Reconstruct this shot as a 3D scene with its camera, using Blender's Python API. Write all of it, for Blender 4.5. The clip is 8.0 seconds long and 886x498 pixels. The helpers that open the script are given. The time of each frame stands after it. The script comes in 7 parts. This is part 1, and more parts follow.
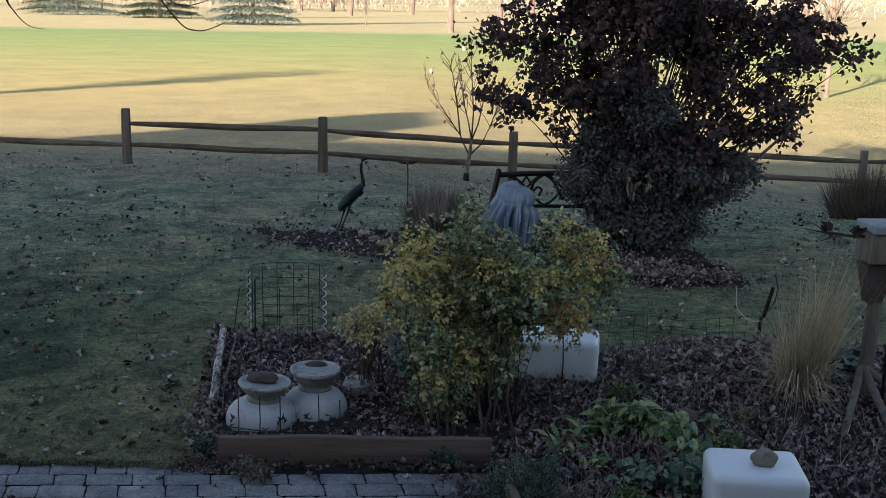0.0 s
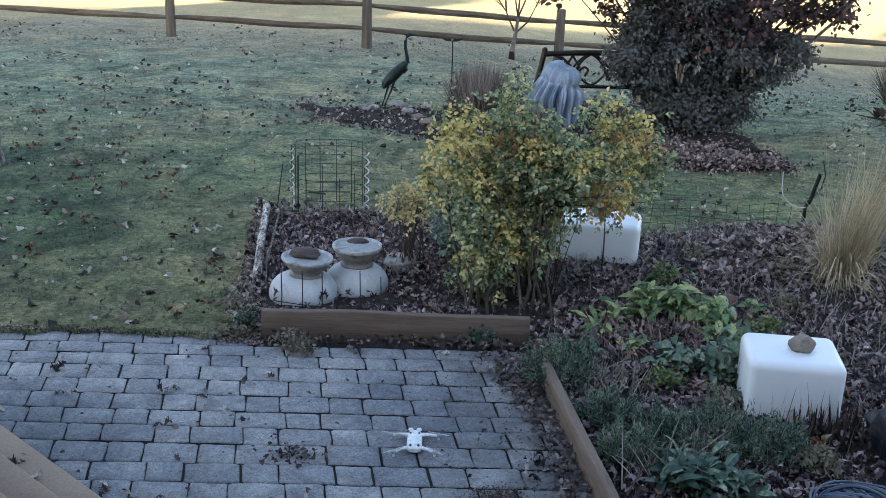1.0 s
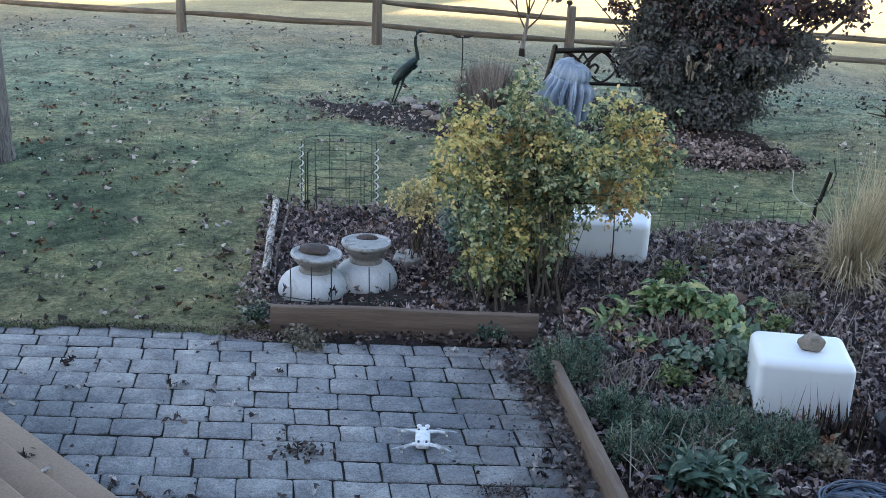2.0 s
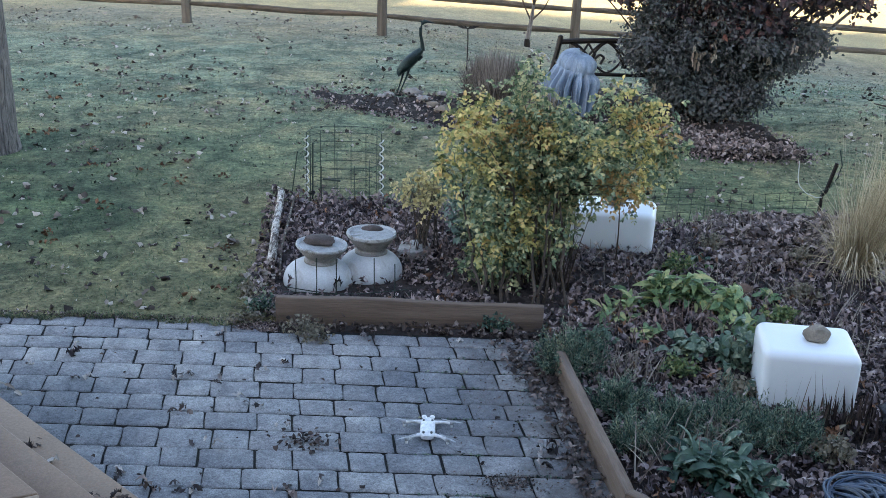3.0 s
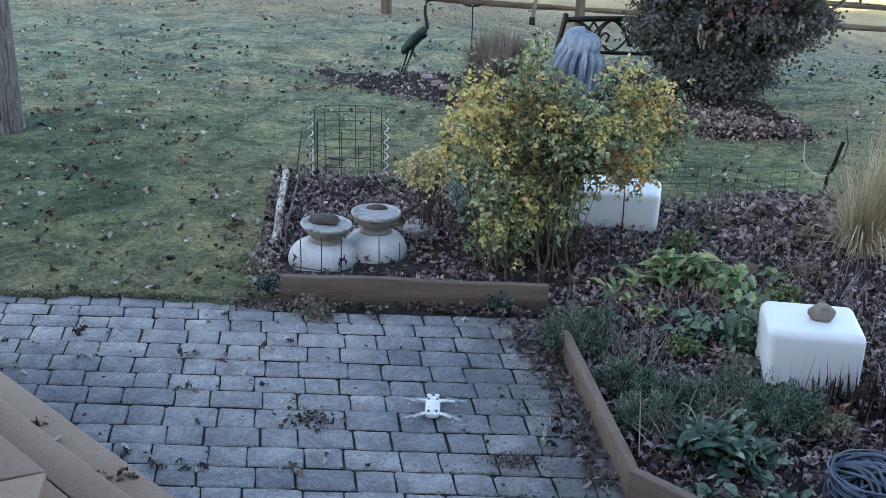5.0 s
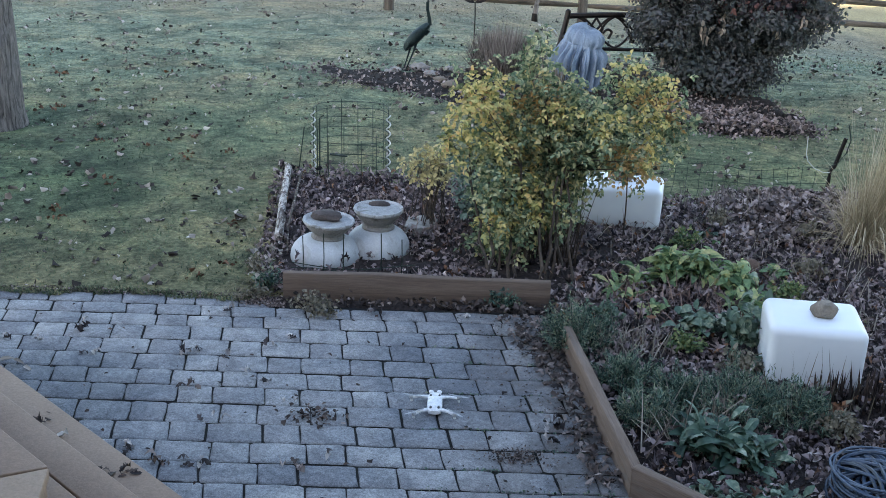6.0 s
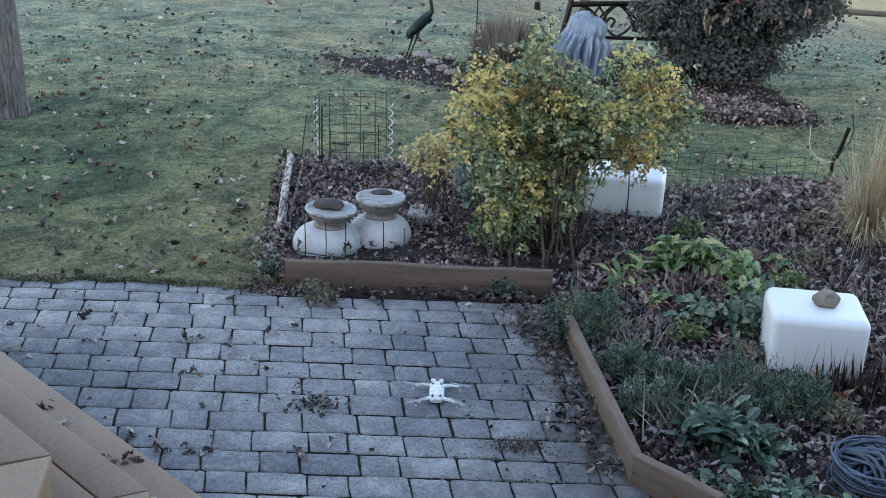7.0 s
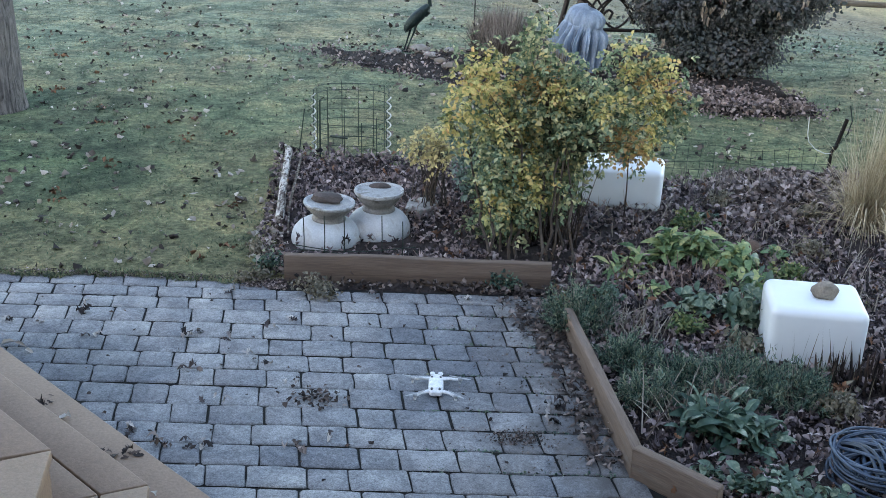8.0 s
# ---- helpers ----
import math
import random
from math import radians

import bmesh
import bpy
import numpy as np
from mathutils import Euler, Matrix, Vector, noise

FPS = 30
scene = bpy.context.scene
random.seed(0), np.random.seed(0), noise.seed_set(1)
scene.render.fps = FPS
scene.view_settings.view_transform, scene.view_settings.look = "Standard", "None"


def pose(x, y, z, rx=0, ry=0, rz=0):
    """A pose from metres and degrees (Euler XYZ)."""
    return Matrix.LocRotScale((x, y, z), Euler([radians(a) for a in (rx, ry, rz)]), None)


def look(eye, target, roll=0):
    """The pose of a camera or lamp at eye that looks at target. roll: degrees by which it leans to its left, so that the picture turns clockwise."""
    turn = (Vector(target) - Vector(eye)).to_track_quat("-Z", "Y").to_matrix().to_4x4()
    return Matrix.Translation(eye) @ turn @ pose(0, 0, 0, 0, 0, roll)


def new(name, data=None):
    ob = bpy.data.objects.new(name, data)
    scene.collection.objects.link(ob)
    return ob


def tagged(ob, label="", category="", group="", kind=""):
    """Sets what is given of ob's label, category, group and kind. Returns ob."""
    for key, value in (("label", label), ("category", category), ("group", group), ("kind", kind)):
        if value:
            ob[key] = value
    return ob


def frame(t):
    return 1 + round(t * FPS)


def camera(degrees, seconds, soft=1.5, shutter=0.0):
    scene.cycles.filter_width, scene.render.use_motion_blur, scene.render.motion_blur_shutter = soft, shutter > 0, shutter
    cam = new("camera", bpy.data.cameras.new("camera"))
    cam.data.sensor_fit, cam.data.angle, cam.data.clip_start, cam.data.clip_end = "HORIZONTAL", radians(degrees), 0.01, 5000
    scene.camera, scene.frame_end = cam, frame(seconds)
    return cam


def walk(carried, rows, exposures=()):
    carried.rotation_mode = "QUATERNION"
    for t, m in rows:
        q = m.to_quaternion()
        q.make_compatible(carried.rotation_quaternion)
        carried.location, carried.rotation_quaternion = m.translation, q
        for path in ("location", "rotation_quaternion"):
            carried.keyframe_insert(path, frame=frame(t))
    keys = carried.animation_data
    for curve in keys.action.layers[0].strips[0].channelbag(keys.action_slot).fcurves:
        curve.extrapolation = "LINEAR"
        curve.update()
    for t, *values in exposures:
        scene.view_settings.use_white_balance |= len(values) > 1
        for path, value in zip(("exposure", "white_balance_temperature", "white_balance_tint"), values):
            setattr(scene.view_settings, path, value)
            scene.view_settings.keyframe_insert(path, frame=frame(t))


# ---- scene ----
# ---- camera: held in the hand on a deck, turning down and settling ----
EYE = 2.25
cam = camera(43.8, 8.0, soft=0.8)
PATH = [
    (0.0, 77.486, -0.965, -2.435), (0.1, 76.25, -0.97, -2.47), (0.2, 75.02, -0.98, -2.45),
    (0.3, 73.98, -1.0, -2.24), (0.4, 72.95, -1.02, -1.9), (0.5, 72.207, -1.043, -1.428),
    (0.6, 71.68, -1.13, -0.97), (0.8, 71.3, -1.35, -0.37), (1.0, 71.175, -1.512, -0.014),
    (1.2, 71.205, -1.55, 0.127), (2.3, 70.9, -1.66, 0.715),
    (2.5, 70.853, -1.665, 0.82), (3.0, 70.515, -1.568, 0.784), (3.5, 69.994, -1.531, 0.884),
    (4.0, 69.74, -1.458, 1.016), (4.5, 69.515, -1.44, 1.059), (4.7, 69.485, -1.44, 0.98), (5.8, 69.245, -1.444, 1.12), (6.0, 69.232, -1.444, 1.13),
    (6.5, 68.977, -1.445, 1.15), (7.0, 68.647, -1.502, 1.272), (7.5, 68.419, -1.346, 1.215),
    (8.0, 68.294, -1.301, 1.118),
]
EXPOSE = [(0.0, -1.36, 6580), (0.5, -0.57, 6500), (1.0, 0.07, 6800), (2.5, 0.29, 6840), (6.5, 0.31, 6960), (7.0, 0.34, 7050), (7.5, 0.48, 7200), (8.0, 0.52, 7200)]
BASE_EXPOSURE = 3.08
walk(cam, [(t, pose(0, 0, EYE, rx, ry, rz)) for t, rx, ry, rz in PATH],
     [(t, BASE_EXPOSURE + e, k, 15) for t, e, k in EXPOSE])

# ---- light: low sun behind the house, open sky over the garden ----
SUN_EL = 14.0
SUN_DIR = Vector((0.545, 0.838, -math.tan(radians(SUN_EL)))).normalized()
world = bpy.data.worlds.new("sky")
scene.world = world
world.use_nodes = True
wn = world.node_tree.nodes
sky = wn.new("ShaderNodeTexSky")
sky.sky_type = "NISHITA"
sky.sun_disc = False
sky.sun_elevation = radians(SUN_EL)
sky.sun_rotation = math.atan2(-SUN_DIR.x, -SUN_DIR.y)
wn["Background"].inputs["Strength"].default_value = 0.075
world.node_tree.links.new(sky.outputs["Color"], wn["Background"].inputs["Color"])
lamp = bpy.data.lights.new("sun", "SUN")
lamp.energy, lamp.angle, lamp.color = 5.0, radians(0.5), (1.0, 0.87, 0.69)
sun = new("sun", lamp)
sun.matrix_world = look((0, 0, 40), Vector((0, 0, 40)) + SUN_DIR)

# ---- materials ----


def nodes_of(name):
    m = bpy.data.materials.new(name)
    m.use_nodes = True
    return m, m.node_tree.nodes, m.node_tree.links, m.node_tree.nodes["Principled BSDF"]


def ramp(n, l, fac, stops):
    r = n.new("ShaderNodeValToRGB")
    els = r.color_ramp.elements
    while len(els) < len(stops):
        els.new(0.5)
    for e, (p, c) in zip(els, stops):
        e.position, e.color = p, (*c, 1)
    l.new(fac, r.inputs["Fac"])
    return r.outputs["Color"]


def noise_tex(n, l, co, scale, detail=4.0, rough=0.6, dist=0.0):
    t = n.new("ShaderNodeTexNoise")
    t.inputs["Scale"].default_value = scale
    t.inputs["Detail"].default_value = detail
    t.inputs["Roughness"].default_value = rough
    t.inputs["Distortion"].default_value = dist
    l.new(co, t.inputs["Vector"])
    return t.outputs["Fac"]


def blend(n, l, mode, fac, a, b):
    m = n.new("ShaderNodeMix")
    m.data_type, m.blend_type = "RGBA", mode
    for val, sock in ((fac, m.inputs[0]), (a, m.inputs[6]), (b, m.inputs[7])):
        if isinstance(val, bpy.types.NodeSocket):
            l.new(val, sock)
        elif isinstance(val, tuple):
            sock.default_value = (*val, 1)
        else:
            sock.default_value = val
    return m.outputs[2]


def bumped(n, l, bsdf, height, strength, dist=0.01):
    b = n.new("ShaderNodeBump")
    b.inputs["Strength"].default_value = strength
    b.inputs["Distance"].default_value = dist
    l.new(height, b.inputs["Height"])
    l.new(b.outputs["Normal"], bsdf.inputs["Normal"])


def coords(n, l, space="Object", stretch=None):
    c = n.new("ShaderNodeTexCoord").outputs[space]
    if stretch:
        mp = n.new("ShaderNodeMapping")
        mp.inputs["Scale"].default_value = stretch
        l.new(c, mp.inputs["Vector"])
        c = mp.outputs["Vector"]
    return c


def surface(name, dark, light, scale=6.0, fine=60.0, rough=0.8, bump=0.3, stretch=None, metal=0.0,
            stain=None, per="", spread=0.25, spec=0.3, dist=0.004, grain=0.25, stain_at=0.52):
    """Two-scale colour with grain, optional stains, and a shade of its own per object or per island."""
    m, n, l, b = nodes_of(name)
    co = coords(n, l, "Object", stretch)
    big = noise_tex(n, l, co, scale, 5, 0.6, 0.4)
    small = noise_tex(n, l, co, fine, 3, 0.7)
    col = ramp(n, l, big, [(0.3, dark), (0.7, light)])
    grain = ramp(n, l, small, [(0.3, (1 - grain,) * 3), (0.7, (1 + grain * 0.7,) * 3)])
    col = blend(n, l, "MULTIPLY", 1.0, col, grain)
    if stain:
        mask = ramp(n, l, noise_tex(n, l, co, scale * 0.6, 6, 0.75, 1.0), [(stain_at, (0, 0, 0)), (stain_at + 0.12, (1, 1, 1))])
        col = blend(n, l, "MIX", mask, col, stain)
    if per:
        src = n.new("ShaderNodeObjectInfo").outputs["Random"] if per == "object" else n.new("ShaderNodeNewGeometry").outputs["Random Per Island"]
        tone = ramp(n, l, src, [(0.0, (1 - spread,) * 3), (1.0, (1 + spread,) * 3)])
        col = blend(n, l, "MULTIPLY", 1.0, col, tone)
    l.new(col, b.inputs["Base Color"])
    b.inputs["Roughness"].default_value = rough
    b.inputs["Metallic"].default_value = metal
    b.inputs["Specular IOR Level"].default_value = spec
    if bump:
        bumped(n, l, b, small, bump, dist)
    return m


def tree_foot_tone(n, l, co):
    """1 far off, falling to a darker, bluer green round the foot of the lawn tree."""
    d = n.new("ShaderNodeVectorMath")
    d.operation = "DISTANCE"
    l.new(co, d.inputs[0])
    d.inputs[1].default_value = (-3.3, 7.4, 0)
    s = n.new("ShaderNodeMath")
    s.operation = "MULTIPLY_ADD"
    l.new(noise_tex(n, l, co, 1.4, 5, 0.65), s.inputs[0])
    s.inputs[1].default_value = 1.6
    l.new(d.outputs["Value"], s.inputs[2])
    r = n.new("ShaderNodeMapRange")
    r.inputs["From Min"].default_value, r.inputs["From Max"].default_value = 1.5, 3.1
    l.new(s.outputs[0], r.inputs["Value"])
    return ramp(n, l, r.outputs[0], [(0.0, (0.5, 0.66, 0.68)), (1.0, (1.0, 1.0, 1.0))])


def mottle(n, l, co):
    """Hand-wide patches of thin, worn and thick turf."""
    thick = ramp(n, l, noise_tex(n, l, co, 1.9, 7, 0.74, 0.8), [(0.36, (0.38, 0.46, 0.47)), (0.5, (0.97, 1.0, 1.0)), (0.64, (1.6, 1.45, 1.32))])
    tuft = ramp(n, l, noise_tex(n, l, co, 13, 4, 0.75, 0.3), [(0.34, (0.55, 0.58, 0.58)), (0.66, (1.42, 1.38, 1.36))])
    return blend(n, l, "MULTIPLY", 1.0, thick, tuft)


def leafy(name, stops, rough=0.6, trans=0.25, scale=2.0, per="island", detail=2, turf=False, own=0.75):
    """Leaves: each leaf takes its own colour from the stops, shifted by place."""
    m, n, l, b = nodes_of(name)
    isl = n.new("ShaderNodeNewGeometry").outputs["Random Per Island"] if per == "island" else n.new("ShaderNodeObjectInfo").outputs["Random"]
    big = noise_tex(n, l, coords(n, l), scale, detail, 0.5 if detail < 3 else 0.68)
    mx = n.new("ShaderNodeMath")
    mx.operation = "MULTIPLY_ADD"
    l.new(big, mx.inputs[0])
    mx.inputs[1].default_value = 0.9
    ad = n.new("ShaderNodeMath")
    ad.operation = "MULTIPLY_ADD"
    l.new(isl, ad.inputs[0])
    ad.inputs[1].default_value = own
    ad.inputs[2].default_value = 0.045 - own / 2
    l.new(ad.outputs[0], mx.inputs[2])
    col = ramp(n, l, mx.outputs[0], stops)
    if turf:
        col = blend(n, l, "MULTIPLY", 1.0, col, tree_foot_tone(n, l, coords(n, l)))
        col = blend(n, l, "MULTIPLY", 1.0, col, mottle(n, l, coords(n, l)))
    l.new(col, b.inputs["Base Color"])
    b.inputs["Roughness"].default_value = rough
    b.inputs["Specular IOR Level"].default_value = 0.25
    if trans:
        t = n.new("ShaderNodeBsdfTranslucent")
        l.new(col, t.inputs["Color"])
        mix = n.new("ShaderNodeMixShader")
        mix.inputs[0].default_value = trans
        l.new(b.outputs[0], mix.inputs[1])
        l.new(t.outputs[0], mix.inputs[2])
        l.new(mix.outputs[0], n["Material Output"].inputs["Surface"])
    return m


def lawn_material():
    """Autumn turf: green with worn tan patches, leaf-strewn strip by the rails, dormant rough and a mown fairway beyond."""
    m, n, l, b = nodes_of("lawn")
    co = coords(n, l)
    sep = n.new("ShaderNodeSeparateXYZ")
    l.new(co, sep.inputs[0])
    wob = noise_tex(n, l, co, 0.12, 3, 0.5)
    yy = n.new("ShaderNodeMath")
    yy.operation = "MULTIPLY_ADD"
    l.new(wob, yy.inputs[0])
    yy.inputs[1].default_value = 5.0
    l.new(sep.outputs["Y"], yy.inputs[2])
    band = n.new("ShaderNodeMapRange")
    band.inputs["From Min"].default_value, band.inputs["From Max"].default_value = 0.0, 200.0
    l.new(yy.outputs[0], band.inputs["Value"])
    zone = ramp(n, l, band.outputs[0], [
        (0.0, (0.15, 0.14, 0.08)), (0.038, (0.165, 0.16, 0.088)), (0.048, (0.155, 0.182, 0.10)), (0.06, (0.153, 0.186, 0.12)), (0.072, (0.18, 0.23, 0.17)), (0.080, (0.19, 0.238, 0.18)), (0.087, (0.225, 0.24, 0.185)), (0.093, (0.29, 0.26, 0.195)),
        (0.1, (0.42, 0.345, 0.20)), (0.16, (0.54, 0.445, 0.21)), (0.205, (0.48, 0.44, 0.19)), (0.26, (0.40, 0.435, 0.17)),
        (0.335, (0.34, 0.42, 0.16)), (0.43, (0.27, 0.385, 0.15)), (0.47, (0.58, 0.50, 0.28)), (1.0, (0.60, 0.51, 0.30))])
    patch = ramp(n, l, noise_tex(n, l, co, 0.8, 6, 0.65, 0.8), [(0.42, (0, 0, 0)), (0.6, (1, 1, 1))])
    patch = blend(n, l, "MULTIPLY", 1.0, patch, ramp(n, l, band.outputs[0], [(0.075, (1, 1, 1)), (0.12, (0.55, 0.55, 0.55))]))
    col = blend(n, l, "MIX", patch, zone, blend(n, l, "MIX", 0.45, zone, (0.27, 0.21, 0.125)))
    near = ramp(n, l, band.outputs[0], [(0.075, (1, 1, 1)), (0.11, (0.08, 0.08, 0.08))])
    col = blend(n, l, "MULTIPLY", near, col, mottle(n, l, co))
    far = coords(n, l, "Object", (0.22, 0.4, 0.3))
    streak = ramp(n, l, noise_tex(n, l, far, 1.0, 6, 0.7), [(0.3, (0.86, 0.88, 0.88)), (0.7, (1.12, 1.1, 1.07))])
    col = blend(n, l, "MULTIPLY", 1.0, col, streak)
    col = blend(n, l, "MULTIPLY", 1.0, col, tree_foot_tone(n, l, co))
    fine = noise_tex(n, l, co, 38, 4, 0.8)
    near2 = ramp(n, l, band.outputs[0], [(0.08, (1, 1, 1)), (0.13, (0.42, 0.42, 0.42))])
    col = blend(n, l, "MULTIPLY", near2, col, ramp(n, l, fine, [(0.3, (0.38, 0.4, 0.4)), (0.7, (1.55, 1.52, 1.5))]))
    l.new(col, b.inputs["Base Color"])
    b.inputs["Roughness"].default_value = 0.9
    b.inputs["Specular IOR Level"].default_value = 0.15
    bumped(n, l, b, fine, 0.8, 0.03)
    return m


def bark_material(name, dark, light):
    m, n, l, b = nodes_of(name)
    co = coords(n, l, "Object", (1, 1, 0.16))
    f = noise_tex(n, l, co, 26, 6, 0.7, 1.2)
    col = ramp(n, l, f, [(0.35, dark), (0.62, light)])
    col = blend(n, l, "MULTIPLY", 1.0, col, ramp(n, l, noise_tex(n, l, coords(n, l), 3, 4), [(0.3, (0.75, 0.75, 0.78)), (0.7, (1.2, 1.2, 1.15))]))
    l.new(col, b.inputs["Base Color"])
    b.inputs["Roughness"].default_value = 0.95
    bumped(n, l, b, f, 1.0, 0.03)
    return m


def paver_material():
    """Tumbled grey concrete: speckled grain, damp dark blotches, brown leaf stain towards the planted corner."""
    m, n, l, b = nodes_of("concrete_paver")
    co = n.new("ShaderNodeNewGeometry").outputs["Position"]
    col = ramp(n, l, n.new("ShaderNodeObjectInfo").outputs["Random"], [(0.0, (0.25, 0.253, 0.262)), (0.5, (0.29, 0.293, 0.298)), (1.0, (0.33, 0.33, 0.328))])
    damp = ramp(n, l, noise_tex(n, l, co, 1.3, 5, 0.65, 0.6), [(0.36, (0.62, 0.65, 0.7)), (0.62, (1.12, 1.1, 1.08))])
    col = blend(n, l, "MULTIPLY", 1.0, col, damp)
    wet = n.new("ShaderNodeVectorMath")
    wet.operation = "DISTANCE"
    l.new(co, wet.inputs[0])
    wet.inputs[1].default_value = (-1.75, 4.1, 0)
    edge = n.new("ShaderNodeMath")
    edge.operation = "MULTIPLY_ADD"
    l.new(noise_tex(n, l, co, 2.6, 5, 0.65), edge.inputs[0])
    edge.inputs[1].default_value = 0.9
    l.new(wet.outputs["Value"], edge.inputs[2])
    col = blend(n, l, "MULTIPLY", 1.0, col, ramp(n, l, edge.outputs[0], [(0.75, (0.72, 0.75, 0.77)), (1.0, (1.0, 1.0, 1.0))]))
    blot = ramp(n, l, noise_tex(n, l, co, 9, 6, 0.7, 0.8), [(0.35, (0.7, 0.7, 0.72)), (0.65, (1.16, 1.16, 1.15))])
    col = blend(n, l, "MULTIPLY", 1.0, col, blot)
    grit = noise_tex(n, l, co, 170, 3, 0.8)
    col = blend(n, l, "MULTIPLY", 1.0, col, ramp(n, l, grit, [(0.3, (0.5, 0.5, 0.5)), (0.5, (1.0, 1.0, 1.0)), (0.72, (1.5, 1.5, 1.5))]))
    pit = noise_tex(n, l, co, 55, 4, 0.8)
    col = blend(n, l, "MULTIPLY", 1.0, col, ramp(n, l, pit, [(0.32, (0.62, 0.62, 0.63)), (0.5, (1.0, 1.0, 1.0)), (0.7, (1.2, 1.2, 1.2))]))
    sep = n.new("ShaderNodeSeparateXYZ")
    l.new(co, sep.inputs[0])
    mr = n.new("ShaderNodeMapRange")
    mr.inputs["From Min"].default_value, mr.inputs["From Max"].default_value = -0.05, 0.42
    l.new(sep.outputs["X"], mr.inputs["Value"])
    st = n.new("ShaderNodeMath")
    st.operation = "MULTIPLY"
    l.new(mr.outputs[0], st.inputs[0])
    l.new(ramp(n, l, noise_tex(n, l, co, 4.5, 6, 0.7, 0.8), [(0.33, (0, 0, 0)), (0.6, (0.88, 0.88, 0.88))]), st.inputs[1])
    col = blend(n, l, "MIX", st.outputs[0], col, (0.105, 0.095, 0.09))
    l.new(col, b.inputs["Base Color"])
    b.inputs["Roughness"].default_value = 0.88
    b.inputs["Specular IOR Level"].default_value = 0.2
    bumped(n, l, b, grit, 0.8, 0.004)
    return m


LAWN = lawn_material()
GRASS = leafy("grass_blades", [(0.12, (0.05, 0.085, 0.055)), (0.34, (0.105, 0.155, 0.092)), (0.5, (0.165, 0.21, 0.125)), (0.66, (0.25, 0.25, 0.15)), (0.85, (0.36, 0.315, 0.20)), (1.0, (0.46, 0.40, 0.28))], 0.75, 0.2, 1.1, detail=6, turf=True)
DEADLEAF = leafy("dead_leaves", [(0.08, (0.019, 0.016, 0.019)), (0.29, (0.08, 0.06, 0.066)), (0.46, (0.175, 0.138, 0.141)), (0.64, (0.305, 0.238, 0.234)), (0.86, (0.43, 0.347, 0.33)), (1.0, (0.6, 0.52, 0.49))], 0.7, 0.1, 11)
DRIFTLEAF = leafy("damp_dead_leaves", [(0.1, (0.02, 0.016, 0.015)), (0.42, (0.075, 0.056, 0.05)), (0.7, (0.17, 0.13, 0.115)), (1.0, (0.38, 0.31, 0.28))], 0.75, 0.1, 8)
HEAPLEAF = leafy("heaped_dead_leaves", [(0.1, (0.025, 0.02, 0.02)), (0.38, (0.14, 0.108, 0.1)), (0.66, (0.34, 0.27, 0.25)), (1.0, (0.55, 0.46, 0.43))], 0.75, 0.1, 8)
DARKLEAF = leafy("dark_dead_leaves", [(0.1, (0.018, 0.014, 0.014)), (0.6, (0.05, 0.035, 0.03)), (0.9, (0.12, 0.08, 0.065)), (1.0, (0.3, 0.22, 0.18))], 0.75, 0.1, 5)
PALELEAF = leafy("pale_dead_leaves", [(0.1, (0.12, 0.095, 0.08)), (0.4, (0.34, 0.30, 0.26)), (1.0, (0.62, 0.58, 0.53))], 0.75, 0.1, 5)
LAWNLEAF = leafy("dead_leaves_lawn", [(0.2, (0.022, 0.018, 0.016)), (0.44, (0.06, 0.047, 0.04)), (0.58, (0.15, 0.12, 0.098)), (0.7, (0.36, 0.31, 0.265)), (1.0, (0.68, 0.63, 0.56))], 0.75, 0.1, 5)
RUSTLITTER = leafy("rusty_litter", [(0.1, (0.05, 0.028, 0.02)), (0.45, (0.15, 0.075, 0.045)), (0.8, (0.26, 0.13, 0.075)), (1.0, (0.36, 0.21, 0.13))], 0.75, 0.1, 5)
PATIOLEAF = leafy("brittle_dark_leaves", [(0.2, (0.014, 0.012, 0.013)), (0.5, (0.04, 0.033, 0.034)), (0.68, (0.12, 0.10, 0.1)), (1.0, (0.62, 0.57, 0.53))], 0.75, 0.1, 9)
MULCH = surface("mulch", (0.018, 0.014, 0.014), (0.07, 0.053, 0.05), 9, 55, 0.95, 1.0, dist=0.03)
SOIL = surface("dark_mulch", (0.010, 0.008, 0.008), (0.04, 0.03, 0.026), 9, 55, 0.95, 1.0, dist=0.03)
SAND = surface("joint_sand", (0.007, 0.0075, 0.009), (0.022, 0.021, 0.021), 5, 80, 0.95, 0.6, stain=(0.016, 0.02, 0.013))
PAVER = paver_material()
DECK = surface("deck_stain", (0.2, 0.132, 0.092), (0.26, 0.178, 0.127), 2.4, 90, 0.6, 0.25, (1, 1, 1), per="object", spread=0.07, spec=0.35, grain=0.18)
TIMBER = surface("stained_timber", (0.11, 0.076, 0.06), (0.215, 0.158, 0.126), 3, 30, 0.8, 0.7, (0.35, 6, 9), stain=(0.14, 0.105, 0.085))
TIMBER_SIDE = surface("weathered_timber", (0.125, 0.083, 0.06), (0.225, 0.165, 0.13), 3, 30, 0.8, 0.7, (0.5, 6, 6), stain=(0.17, 0.14, 0.12))
RAILWOOD = surface("grey_fence_wood", (0.055, 0.045, 0.035), (0.16, 0.13, 0.10), 2.5, 26, 0.9, 0.9, (0.5, 6, 6), per="object", spread=0.15, dist=0.01)
POSTWOOD = surface("grey_post_wood", (0.11, 0.097, 0.082), (0.25, 0.225, 0.19), 2.5, 26, 0.9, 0.9, (6, 6, 0.5), per="object", spread=0.15, dist=0.01)
